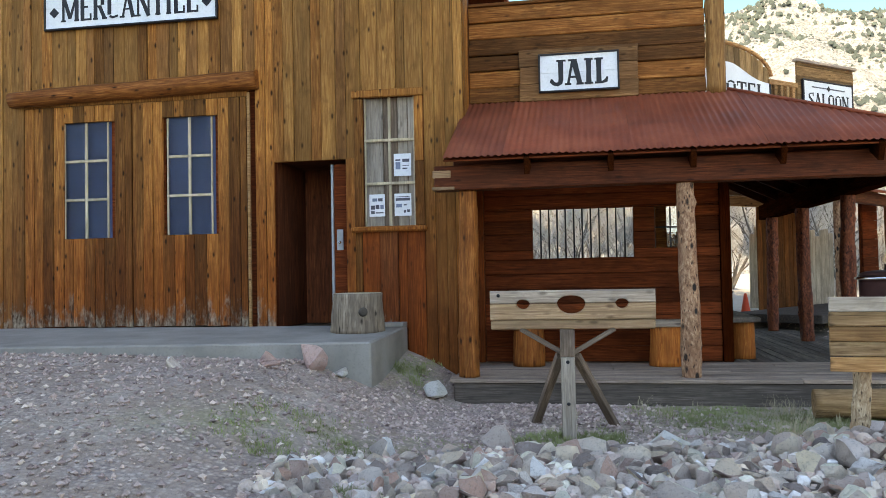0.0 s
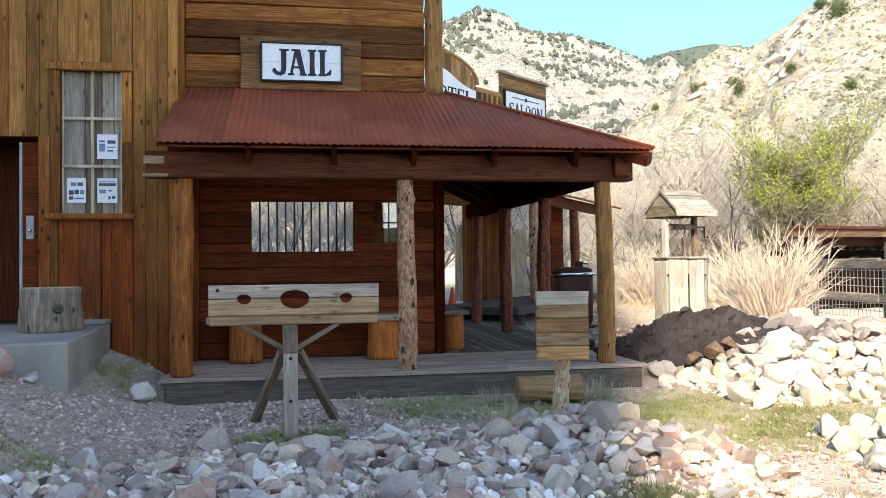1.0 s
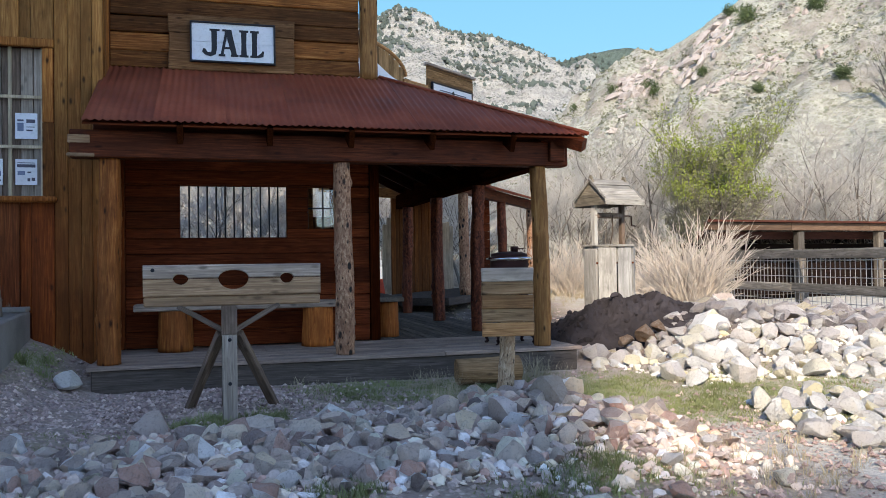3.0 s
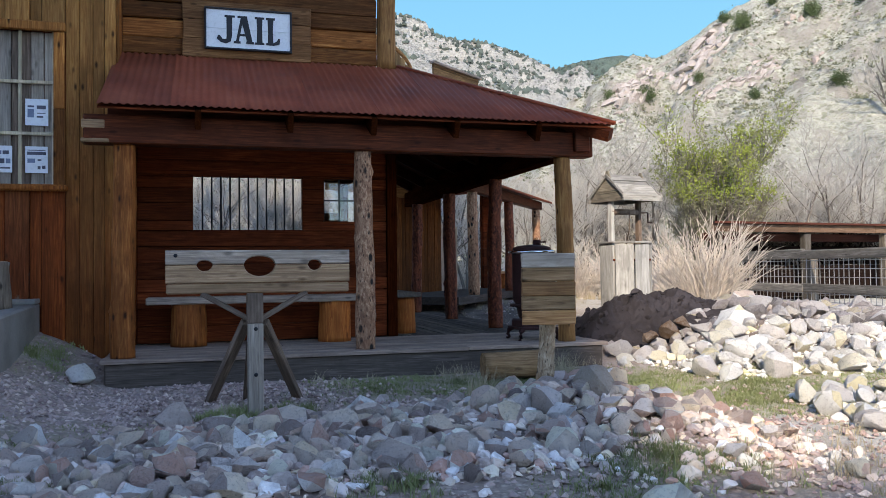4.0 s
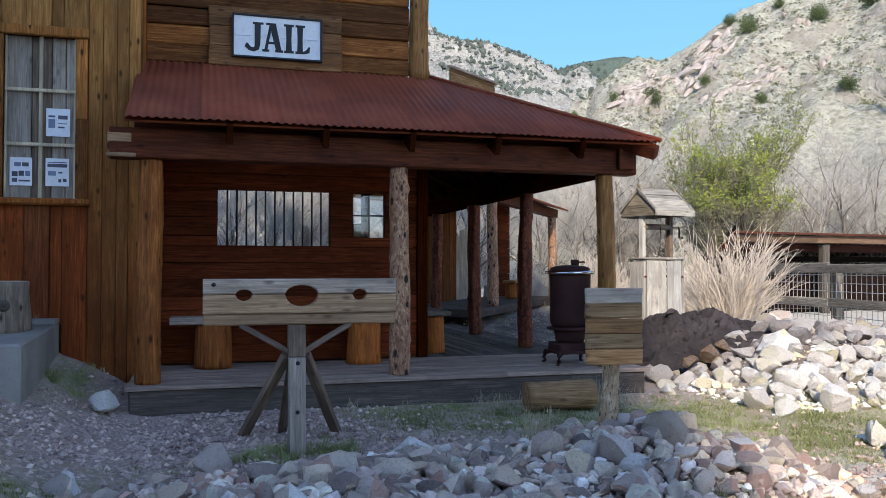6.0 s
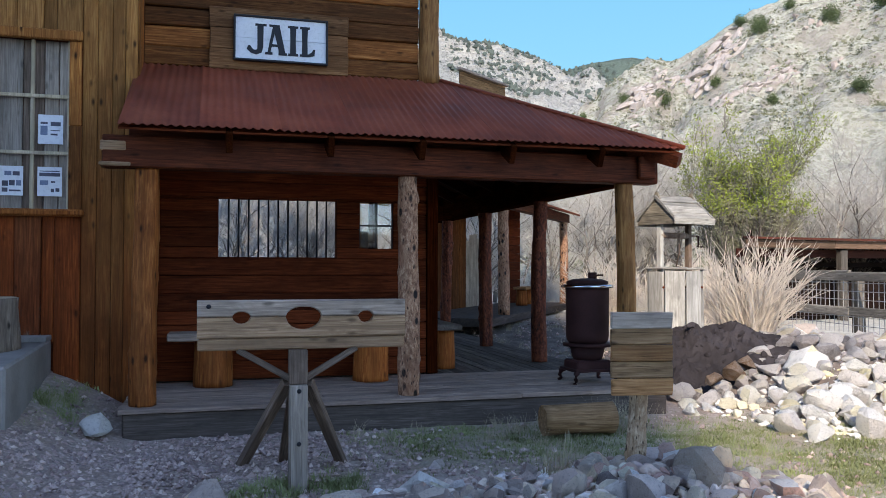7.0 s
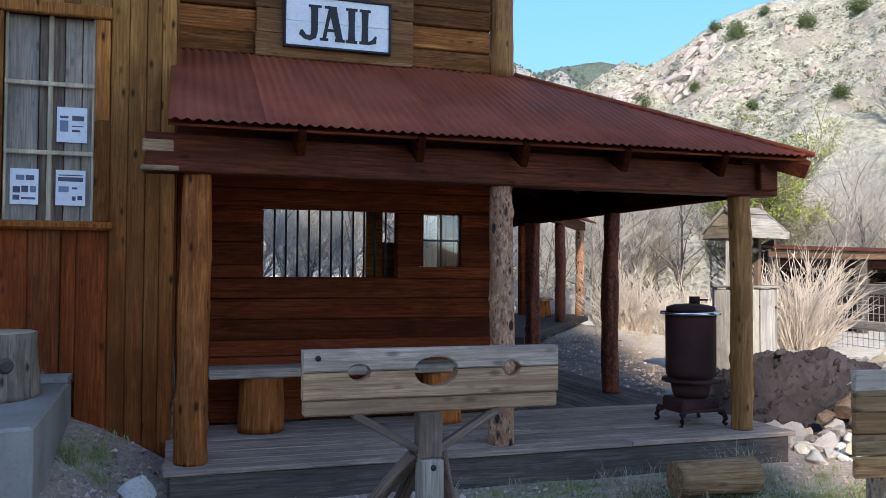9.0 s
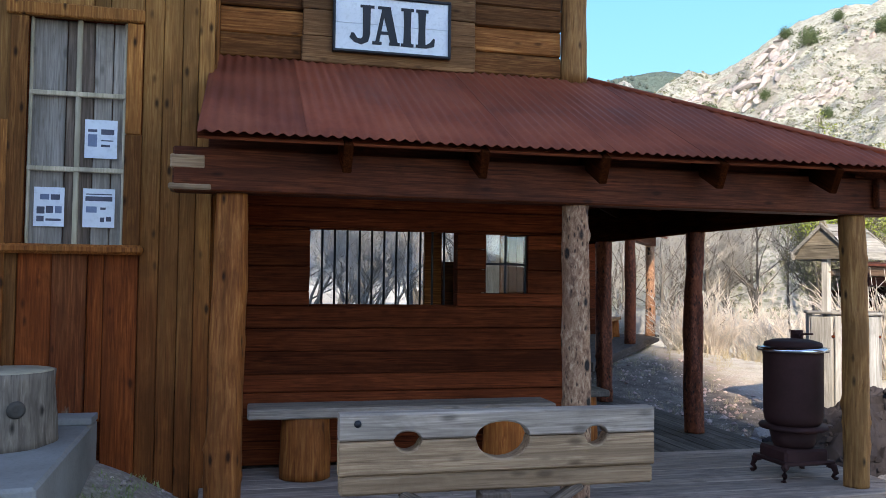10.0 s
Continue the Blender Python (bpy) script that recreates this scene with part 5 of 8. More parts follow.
# ---- things by the jail ----
def build_stocks():
    """Pillory: two boards with three holes on a post with braces and raking feet."""
    st = thing("pillory", "grey weathered wooden pillory with three holes on a braced post", "pillory")
    X0, X1, Z0, Z1, ZM = 0.487, 1.882, 0.672, 1.005, 0.893
    holes = [(0.770, 0.056, 0.045), (1.182, 0.118, 0.088), (1.608, 0.052, 0.045)]
    Y0, Y1 = -2.16, -2.075

    def board(name, lower, z0, z1, jag, lab):
        """A board whose one edge is cut by half holes."""
        n = 220
        xs = np.linspace(X0, X1, n)
        cut = np.full(n, ZM)
        for hx, rx, rz in holes:
            t = 1 - ((xs - hx) / rx) ** 2
            d = np.sqrt(np.clip(t, 0, 1)) * rz
            cut = np.where(t > 0, ZM - d if lower else ZM + d * 0.72, cut)
        v, f = [], []
        for x, c in zip(xs, cut):
            a, b = (z0, c - 0.002) if lower else (c + 0.002, z1)
            ch = 0.008
            v += [(x, Y0 + ch, a), (x, Y0, a + ch), (x, Y0, b - ch), (x, Y0 + ch, b), (x, Y1 - ch, b), (x, Y1, b - ch), (x, Y1, a + ch), (x, Y1 - ch, a)]
        for i in range(n - 1):
            for k in range(8):
                f.append((i * 8 + k, i * 8 + (k + 1) % 8, (i + 1) * 8 + (k + 1) % 8, (i + 1) * 8 + k))
        f += [tuple(range(8))[::-1], tuple(range((n - 1) * 8, n * 8))]
        me = merged(name, [(v, f)], False)
        bmx = bmesh.new()
        bmx.from_mesh(me)
        bmesh.ops.recalc_face_normals(bmx, faces=bmx.faces)
        bmx.to_mesh(me)
        bmx.free()
        part(name, me, GREY_X if not lower else GREYTAN_X, st, lab)

    board("lower_board", True, 0.752, ZM, 0, "")
    board("upper_board", False, ZM, Z1, 0, "")
    span("base_board", (X0 + 0.003, Y0 + 0.004, Z0), (X1 - 0.004, Y1 - 0.003, 0.7485), GREYTAN_X, st, c=0.01)
    span("post", (1.082, -2.20, 0.44), (1.205, -2.085, 0.671), BROWN_Z, st, "brown upper post", c=0.006)
    span("post_cladding", (1.086, -2.235, -0.34), (1.203, -2.10, 0.438), GREY_Z, st, "pale grey post", c=0.006)

    def strut(name, a, b, w, mat):
        a, b = Vector(a), Vector(b)
        m = Matrix.Translation(a) @ (b - a).to_track_quat("Z", "Y").to_matrix().to_4x4()
        bm = chamfer_box(w, w * 0.8, (b - a).length, 0.006)
        for vv in bm.verts:
            vv.co.z += (b - a).length / 2
        part(name, bm, mat, st, at=m)

    strut("brace", (1.10, -2.14, 0.47), (0.745, -2.13, 0.675), 0.05, BROWN_Z)
    strut("brace", (1.19, -2.14, 0.47), (1.545, -2.13, 0.675), 0.05, BROWN_Z)
    strut("raking_leg", (0.80, -1.25, -0.30), (1.08, -2.12, 0.45), 0.075, BROWN_Z)
    strut("raking_leg", (1.56, -1.42, -0.30), (1.21, -2.12, 0.45), 0.075, BROWN_Z)
    strut("raking_leg", (1.12, -1.22, -0.30), (1.13, -2.08, 0.45), 0.07, BROWN_Z)
    v, f = lathe([(0.0, 0.0), (0.016, 0.0), (0.014, 0.008), (0.0, 0.010)], 10)
    me = merged("bolt_head", [(v, f)])
    for bx, bz in ((0.56, 0.965), (1.145, 0.40), (1.145, 0.05)):
        part("bolt_head", me, BLACK, st, at=pose(bx, Y0 + 0.001 if bz > 0.6 else -2.236, bz, 90, 0, 0))


def build_board_sign():
    s = thing("board_marker", "blank weathered plank marker board nailed to a short log post", "sign")
    m = pose(3.18, -3.12, 0, 0, 0, -8)
    for k in range(5):
        bm = chamfer_box(0.40, 0.03, 0.100, 0.005, 0.004, random.Random(60 + k))
        mats = (SIGNWOOD, TANWOOD_X, SIGNWOOD, TANWOOD_X, PALEGREY_X)
        part("plank", bm, mats[k], s, at=m @ pose(0, -0.02 + 0.003 * (k % 2), 0.482 + 0.1035 * k))
    me = log_mesh("stake", 0.92, 0.064, 0.054, 88, 20, 24, 0.16, 8, 0.02)
    part("stake", me, STAKE_Z, s, "pale cracked log stake", m @ pose(0, 0.055, -0.12))


def build_benches():
    b = thing("bench", "long grey plank bench on two honey-coloured log stumps", "bench")
    span("seat", (0.135, 0.93, 0.475), (2.63, 1.30, 0.555), GREY_X, b, c=0.012)
    for x, r in ((0.59, 0.205), (2.25, 0.195)):
        part("stump_leg", log_mesh("stump_leg", 0.474, r, r * 0.94, int(x * 50), 22, 8, 0.04, 3, 0.0), HONEY, b, "honey-coloured stripped stump", pose(x, 1.11, 0.0))
    b = thing("bench", "dark plank bench on log stumps along the jail side", "bench")
    span("seat", (3.10, 1.72, 0.475), (3.48, 4.3, 0.54), SHADED_GREY_Y, b, c=0.012)
    for y in (1.98, 3.9):
        part("stump_leg", log_mesh("stump_leg", 0.474, 0.165, 0.155, int(y * 77), 20, 8, 0.04, 3, 0.0), HONEY, b, "honey-coloured stripped stump", pose(3.29, y, 0.0))


def build_stump():
    s = thing("tree_stump", "grey cut tree stump standing on the concrete slab", "stump")
    me = log_mesh("stump_body", 0.46, 0.315, 0.295, 52, 28, 10, 0.035, 4, 0.0)
    part("stump_body", me, STUMP_Z, s, at=pose(-1.36, 0.18, SLAB_Z - 0.004))
    v, f = lathe([(0.0, 0.0), (0.285, 0.0), (0.28, 0.005), (0.0, 0.006)], 24)
    part("cut_face", merged("cut_face", [(v, f)]), ENDGRAIN, s, "pale cut face", pose(-1.36, 0.18, SLAB_Z + 0.456))
    v, f = lathe([(0.0, 0.012), (0.012, 0.010), (0.020, 0.004), (0.028, 0.013), (0.040, 0.010), (0.052, -0.004), (0.056, -0.03)], 14)
    part("knot", merged("knot", [(v, f)]), KNOT, s, "dark branch knot", pose(-1.215, -0.105, SLAB_Z + 0.245, 0, 0, 27) @ pose(0, 0, 0, 90, 0, 0))


def build_fallen_log():
    s = thing("fallen_log", "short grey-brown cut log lying on the grass", "log")
    me = log_mesh("log_body", 0.66, 0.13, 0.14, 63, 18, 10, 0.06, 2, 0.0)
    part("log_body", me, GREYLOG_Z, s, at=pose(3.40, -0.98, -0.12, 0, 90, -4))
    v, f = lathe([(0.0, 0.0), (0.122, 0.0), (0.119, 0.004), (0.0, 0.005)], 18)
    part("cut_face", merged("cut_face", [(v, f)]), ENDGRAIN, s, "pale cut face", pose(4.059, -1.026, -0.12, 0, 90, -4))


def build_stove():
    s = thing("pot_belly_stove", "rusted dark iron pot-bellied stove with a bright band under its lid", "stove")
    at = pose(4.50, 0.42, 0.0)
    def turned(name, prof, mat, label="", sides=28):
        return part(name, merged(name, [lathe(prof, sides)]), mat, s, label, at)
    turned("barrel", [(0.0, 0.42), (0.20, 0.42), (0.222, 0.45), (0.23, 0.50), (0.233, 0.97), (0.236, 1.01)], IRON)
    turned("band", [(0.23, 1.012), (0.278, 1.016), (0.282, 1.03), (0.276, 1.046), (0.22, 1.05)], CHROME, "bright nickel band")
    lid = turned("lid", [(0.21, 1.05), (0.228, 1.055), (0.222, 1.085), (0.16, 1.105), (0.06, 1.115), (0.0, 1.117)], IRON)
    turned("collar", [(0.0, 0.385), (0.262, 0.385), (0.268, 0.40), (0.262, 0.415), (0.0, 0.418)], IRON)
    turned("firepot", [(0.0, 0.24), (0.15, 0.24), (0.165, 0.27), (0.19, 0.38), (0.0, 0.384)], IRON)
    box("ash_box", (0.40, 0.36, 0.11), (4.50, 0.42, 0.185), IRON, s, c=0.02)
    box("skirt", (0.47, 0.43, 0.03), (4.50, 0.42, 0.135), IRON, s, c=0.008)
    for dx in (-1, 1):
        for dy in (-1, 1):
            a = Vector((4.50 + dx * 0.19, 0.42 + dy * 0.17, 0.125))
            pts = [a, a + Vector((dx * 0.035, dy * 0.03, -0.02)), a + Vector((dx * 0.045, dy * 0.04, -0.07)), a + Vector((dx * 0.03, dy * 0.025, -0.10)), a + Vector((dx * 0.055, dy * 0.045, -0.123))]
            part("leg", merged("leg", [tube(pts, [0.03, 0.03, 0.022, 0.016, 0.022], 8)]), IRON, s)
    part("lid_handle", merged("lid_handle", [tube([(0.06, 0, 1.105), (0.08, 0, 1.15), (0.19, 0, 1.15)], [0.012, 0.012, 0.01], 6)]), IRON, lid, at=at)
    part("flue_stub", merged("flue_stub", [tube([(0.10, 0.08, 1.10), (0.10, 0.08, 1.18)], [0.05, 0.05], 10)]), IRON, s, at=at)
    part("side_shelf", merged("side_shelf", [lathe([(0.0, 0.0), (0.10, 0.0), (0.11, 0.012), (0.0, 0.016)], 14)]), IRON, s, at=at @ pose(0.24, 0.0, 0.39))


GREYLOG_Z = wood("grey_brown_log", (0.07, 0.043, 0.027), (0.255, 0.172, 0.108), (0.45, 0.34, 0.23), "z", 0.8, 0.5, 0.3, 0.7)
PALEGREY_X = wood("pale_grey_plank", (0.20, 0.18, 0.165), (0.40, 0.37, 0.34), (0.56, 0.53, 0.49), "x", 0.8, 0.4, 0.2)
TANWOOD_X = wood("tan_streaked_wood", (0.055, 0.035, 0.023), (0.27, 0.19, 0.125), (0.45, 0.35, 0.26), "x", 0.78, 0.7, 0.3)
STUMP_Z = wood("grey_stump_wood", (0.055, 0.047, 0.04), (0.155, 0.134, 0.116), (0.27, 0.24, 0.21), "z", 0.8, 0.9, 0.2, 0.5)
KNOT = plain("dark_knot_wood", (0.07, 0.056, 0.046), 0.85, 0, 0.5, 20)
STAKE_Z = bark("split_stake_bark", (0.14, 0.085, 0.05), (0.40, 0.275, 0.18), (0.62, 0.48, 0.34), (0.30, 0.17, 0.095), 13.0, 0.18)
build_stocks()
build_board_sign()
build_benches()
build_stump()
build_fallen_log()
build_stove()


# ---- well, fence, shed ----
def build_well():
    w = thing("wishing_well", "pale weathered board wishing well with a small gabled plank roof", "well")
    base = float(ground_z(7.25, 3.19)) - 0.05
    at = pose(7.25, 3.19, 0.0, 0, 0, -8)
    rng = random.Random(5)
    r = 0.375
    # eight-sided body of wide staves
    for side in range(8):
        m = at @ pose(0, 0, 0, 0, 0, 45 * side + 22.5)
        half = r * math.tan(radians(22.5))
        h = 1.20 - base + rng.uniform(-0.03, 0.01)
        part("stave", chamfer_box(2 * half - 0.02, 0.035, h, 0.008, 0.008, rng), WELLWOOD, w, at=m @ pose(0, -r - rng.uniform(0, 0.015), base + h / 2, rng.uniform(-0.8, 0.8), 0, 0))
    for side in range(8):
        m = at @ pose(0, 0, 0, 0, 0, 45 * side + 22.5)
        part("rim_board", chamfer_box(0.36, 0.12, 0.03, 0.006, 0.004, rng), WELLWOOD_X, w, at=m @ pose(0.0, -r + 0.02, 1.225 + 0.004 * (side % 2)))
    part("well_floor", chamfer_box(0.62, 0.62, 0.03, 0.01), DARKRED, w, "dark inside", at @ pose(0, 0, 0.95))
    # the ridge runs back and to one side
    top = at @ pose(0, 0, 0, 0, 0, 22)
    for px in (-0.29, 0.29):
        part("roof_post", chamfer_box(0.07, 0.085, 0.85, 0.008), BROWN_Z if px > 0 else WELLWOOD, w, at=top @ pose(px, 0.0, 1.61))
    drum = part("windlass", merged("windlass", [tube([(-0.30, 0, 1.72), (0.30, 0, 1.72)], [0.045, 0.045], 10), tube([(0.29, 0, 1.72), (0.44, 0, 1.72)], [0.016, 0.016], 8)]), BROWN_Z, w, at=top)
    part("crank", merged("crank", [tube([(0.44, 0, 1.72), (0.50, 0, 1.72), (0.50, 0.0, 1.56), (0.58, 0, 1.56)], [0.014] * 4, 6)]), IRON, drum, at=top)
    part("rope", merged("rope", [tube([(0.05, -0.05, 1.72), (0.05, -0.05, 1.45), (0.02, 0, 1.2)], [0.01, 0.01, 0.01], 5)]), BROWN_Z, drum, at=top)
    half, eave, ridge, ln = 0.40, 1.95, 2.28, 0.78
    ang = math.degrees(math.atan2(ridge - eave, half))
    run = math.hypot(half, ridge - eave)
    for sgn in (-1, 1):
        for q in range(4):
            d = (q + 0.5) / 4
            part("roof_board", chamfer_box(ln + rng.uniform(-0.03, 0.05), run / 4 + 0.02, 0.024, 0.005, 0.008, rng), WELLWOOD_X, w, at=top @ pose(0.0, sgn * half * (1 - d), eave + (ridge - eave) * d + 0.02 * (q % 2), -sgn * ang, 0, 0))
        part("eave_board", chamfer_box(ln + 0.04, 0.03, 0.10, 0.006, 0.004, rng), WELLWOOD_X, w, "tan eave board", top @ pose(0.0, sgn * (half + 0.01), eave - 0.03))
    for gx in (-ln / 2 + 0.04, ln / 2 - 0.04):
        for q in range(3):
            z0, z1 = eave - 0.07 + 0.165 * q, eave - 0.07 + 0.165 * (q + 1) - 0.006
            w0, w1 = [max(0.02, half * (1 - max(0.0, z - eave) / (ridge - eave))) for z in (z0, z1)]
            bm = bmesh.new()
            ring = [(-w0, z0), (w0, z0), (w1, z1), (-w1, z1)]
            near, far = [[bm.verts.new((gx + dx, y, z)) for y, z in ring] for dx in (-0.014, 0.014)]
            bm.faces.new(near[::-1])
            bm.faces.new(far)
            for k in range(4):
                bm.faces.new((near[k], near[(k + 1) % 4], far[(k + 1) % 4], far[k]))
            part("gable_board", bm, GREYTAN_Y, w, "tan plank gable", top)
        for sgn in (-1, 1):
            part("barge_board", chamfer_box(0.03, run + 0.04, 0.045, 0.005), WELLWOOD_X, w, at=top @ pose(gx + (0.03 if gx > 0 else -0.03), sgn * half / 2, (eave + ridge) / 2 + 0.01, -sgn * ang, 0, 0))


WELLWOOD = wood("bleached_well_staves", (0.22, 0.215, 0.205), (0.42, 0.415, 0.40), (0.58, 0.575, 0.56), "z", 0.85, 0.3, 0.35, tone=(1, 1, 1))
WELLWOOD_X = wood("bleached_roof_boards", (0.13, 0.125, 0.115), (0.30, 0.29, 0.27), (0.46, 0.45, 0.42), "x", 0.85, 0.4, 0.3, tone=(1, 1, 1))
GREYTAN_Y = wood("tan_gable_wood", (0.09, 0.078, 0.06), (0.24, 0.21, 0.165), (0.38, 0.34, 0.28), "y", 0.85, 0.5, 0.25, tone=(1, 1, 1))
FENCE_A, FENCE_B = Vector((14.35, 10.3, 0)), Vector((12.3, -3.5, 0))


def build_fence():
    f = thing("fence", "weathered grey post-and-rail fence with wire mesh", "fence", kind="structure")
    d = FENCE_B - FENCE_A
    ln = d.length
    yaw = math.degrees(math.atan2(d.y, d.x))
    rng = random.Random(8)
    n = 5
    for i in range(n):
        p = FENCE_A.lerp(FENCE_B, i / (n - 1))
        g = float(ground_z(p.x, p.y))
        part("fence_post", chamfer_box(0.23, 0.21, 1.35 - g, 0.03, 0.02, rng), FENCE_Z, f, at=pose(p.x + 0.08, p.y, (1.05 + g - 0.3) / 2, rng.uniform(-2, 2), rng.uniform(-2, 2), yaw + rng.uniform(-6, 6)))
    nx, ny = -d.y / ln, d.x / ln
    if nx > 0:
        nx, ny = -nx, -ny
    for i in range(n - 1):
        a, b = FENCE_A.lerp(FENCE_B, i / (n - 1)), FENCE_A.lerp(FENCE_B, (i + 1) / (n - 1))
        mid = (a + b) / 2
        for z, h in ((1.06, 0.20), (0.30, 0.19)):
            part("rail", chamfer_box((b - a).length + 0.10, 0.06, h, 0.016, 0.018, rng), FENCE_X, f, at=pose(mid.x + nx * 0.16, mid.y + ny * 0.16, z + rng.uniform(-0.02, 0.02), 0, rng.uniform(-0.5, 0.5), yaw))
    pieces = []
    for k in range(int(ln / 0.17)):
        p = FENCE_A + d * (k * 0.17 / ln)
        pieces.append(tube([(p.x + nx * 0.11, p.y + ny * 0.11, -0.25), (p.x + nx * 0.11, p.y + ny * 0.11, 1.0)], [0.009] * 2, 3, False))
    for k in range(7):
        z = -0.15 + 0.18 * k
        pieces.append(tube([(FENCE_A.x + nx * 0.11, FENCE_A.y + ny * 0.11, z), (FENCE_B.x + nx * 0.11, FENCE_B.y + ny * 0.11, z)], [0.009] * 2, 3, False))
    part("wire_mesh", merged("wire_mesh", pieces), WIRE, f, "galvanised wire mesh")


FENCE_X = wood("fence_rail_wood", (0.10, 0.09, 0.08), (0.24, 0.22, 0.195), (0.40, 0.37, 0.34), "x", 0.85, 0.5, 0.3, tone=(1, 1, 1))
FENCE_Z = wood("fence_post_wood", (0.05, 0.043, 0.038), (0.13, 0.115, 0.10), (0.23, 0.205, 0.185), "z", 0.85, 0.5, 0.3, tone=(1, 1, 1))
# brown almost to black: the shed's inner shade is put into this colour
SHED_SHADED = wood("shaded_shed_planks", (0.006, 0.004, 0.003), (0.016, 0.009, 0.007), (0.03, 0.018, 0.014), "x", 0.8, 0.4, 0.4, spec=0.05, tone=(1, 1, 1))


def build_shed():
    s = thing("animal_shed", "long low red-brown open-fronted shed with a board roof edge", "shed")
    at = pose(14.75, 11.7, 0, 0, 0, 9)
    rng = random.Random(9)
    L, D = 15.0, 6.0
    x = -0.2
    while x < L:
        ln = rng.choice((2.9, 3.4, 3.9))
        part("roof_edge", chamfer_box(ln - 0.01, 0.05, 0.22, 0.01, 0.008, rng), SHED_EDGE, s, "orange-brown roof edge board", at @ pose(x + ln / 2, -0.05, 1.93))
        x += ln
    # roof and end wall slant back from the front corner
    SL = 5.6
    bm = bmesh.new()
    low = [bm.verts.new(p) for p in ((-0.2, -0.2, 2.05), (L + 0.4, -0.2, 2.05), (L + 0.4, D + 0.2, 2.40), (SL, D + 0.2, 2.40))]
    high = [bm.verts.new(v.co + Vector((0, 0, 0.06))) for v in low]
    bm.faces.new(low[::-1])
    bm.faces.new(high)
    for k in range(4):
        bm.faces.new((low[k], low[(k + 1) % 4], high[(k + 1) % 4], high[k]))
    part("roof", bm, SHED_BEAM, s, "rusty red tin roof", at)
    z = -0.4
    while z < 2.1:
        part("back_plank", chamfer_box(L - SL, 0.04, 0.235, 0.008), SHED_SHADED, s, at=at @ pose((L + SL) / 2, D, z + 0.12))
        part("side_plank", chamfer_box(math.hypot(SL, D), 0.04, 0.235, 0.008), SHED_SHADED, s, at=at @ pose(SL / 2 + 0.05, D / 2, z + 0.12, 0, 0, math.degrees(math.atan2(D, SL))))
        # boards added behind the front to stand for the dark lower interior
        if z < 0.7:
            part("stall_board", chamfer_box(L - 0.5, 0.04, 0.235, 0.008), SHED_SHADED, s, at=at @ pose(L / 2 + 0.3, 0.75, z + 0.12))
        z += 0.245
    for k in range(5):
        part("front_post", chamfer_box(0.24, 0.22, 2.35, 0.02, 0.02, rng), FENCE_Z, s, "grey weathered post", at @ pose(0.15 + k * 3.55, 0.12, 0.63))
    part("inner_beam", chamfer_box(L, 0.08, 0.24, 0.01), SHED_BEAM, s, "dark red beam under the roof", at @ pose(L / 2, 0.5, 1.68))
    part("inner_rail", chamfer_box(L, 0.06, 0.16, 0.01), SHED_SHADED, s, at=at @ pose(L / 2, 1.2, 1.36))


SHED_EDGE = wood("sunlit_roof_edge_wood", (0.08, 0.045, 0.03), (0.185, 0.115, 0.08), (0.29, 0.20, 0.145), "x", 0.8, 0.4, 0.4, tone=(1, 1, 1))
SHED_BEAM = wood("red_shed_beam", (0.03, 0.01, 0.007), (0.075, 0.024, 0.017), (0.12, 0.045, 0.032), "x", 0.8, 0.4, 0.3, tone=(1, 1, 1))
build_well()
build_fence()
build_shed()


# ---- neighbouring buildings beyond the porch ----
ROW = pose(6.58, 12.0, 0, 0, 0, 40)


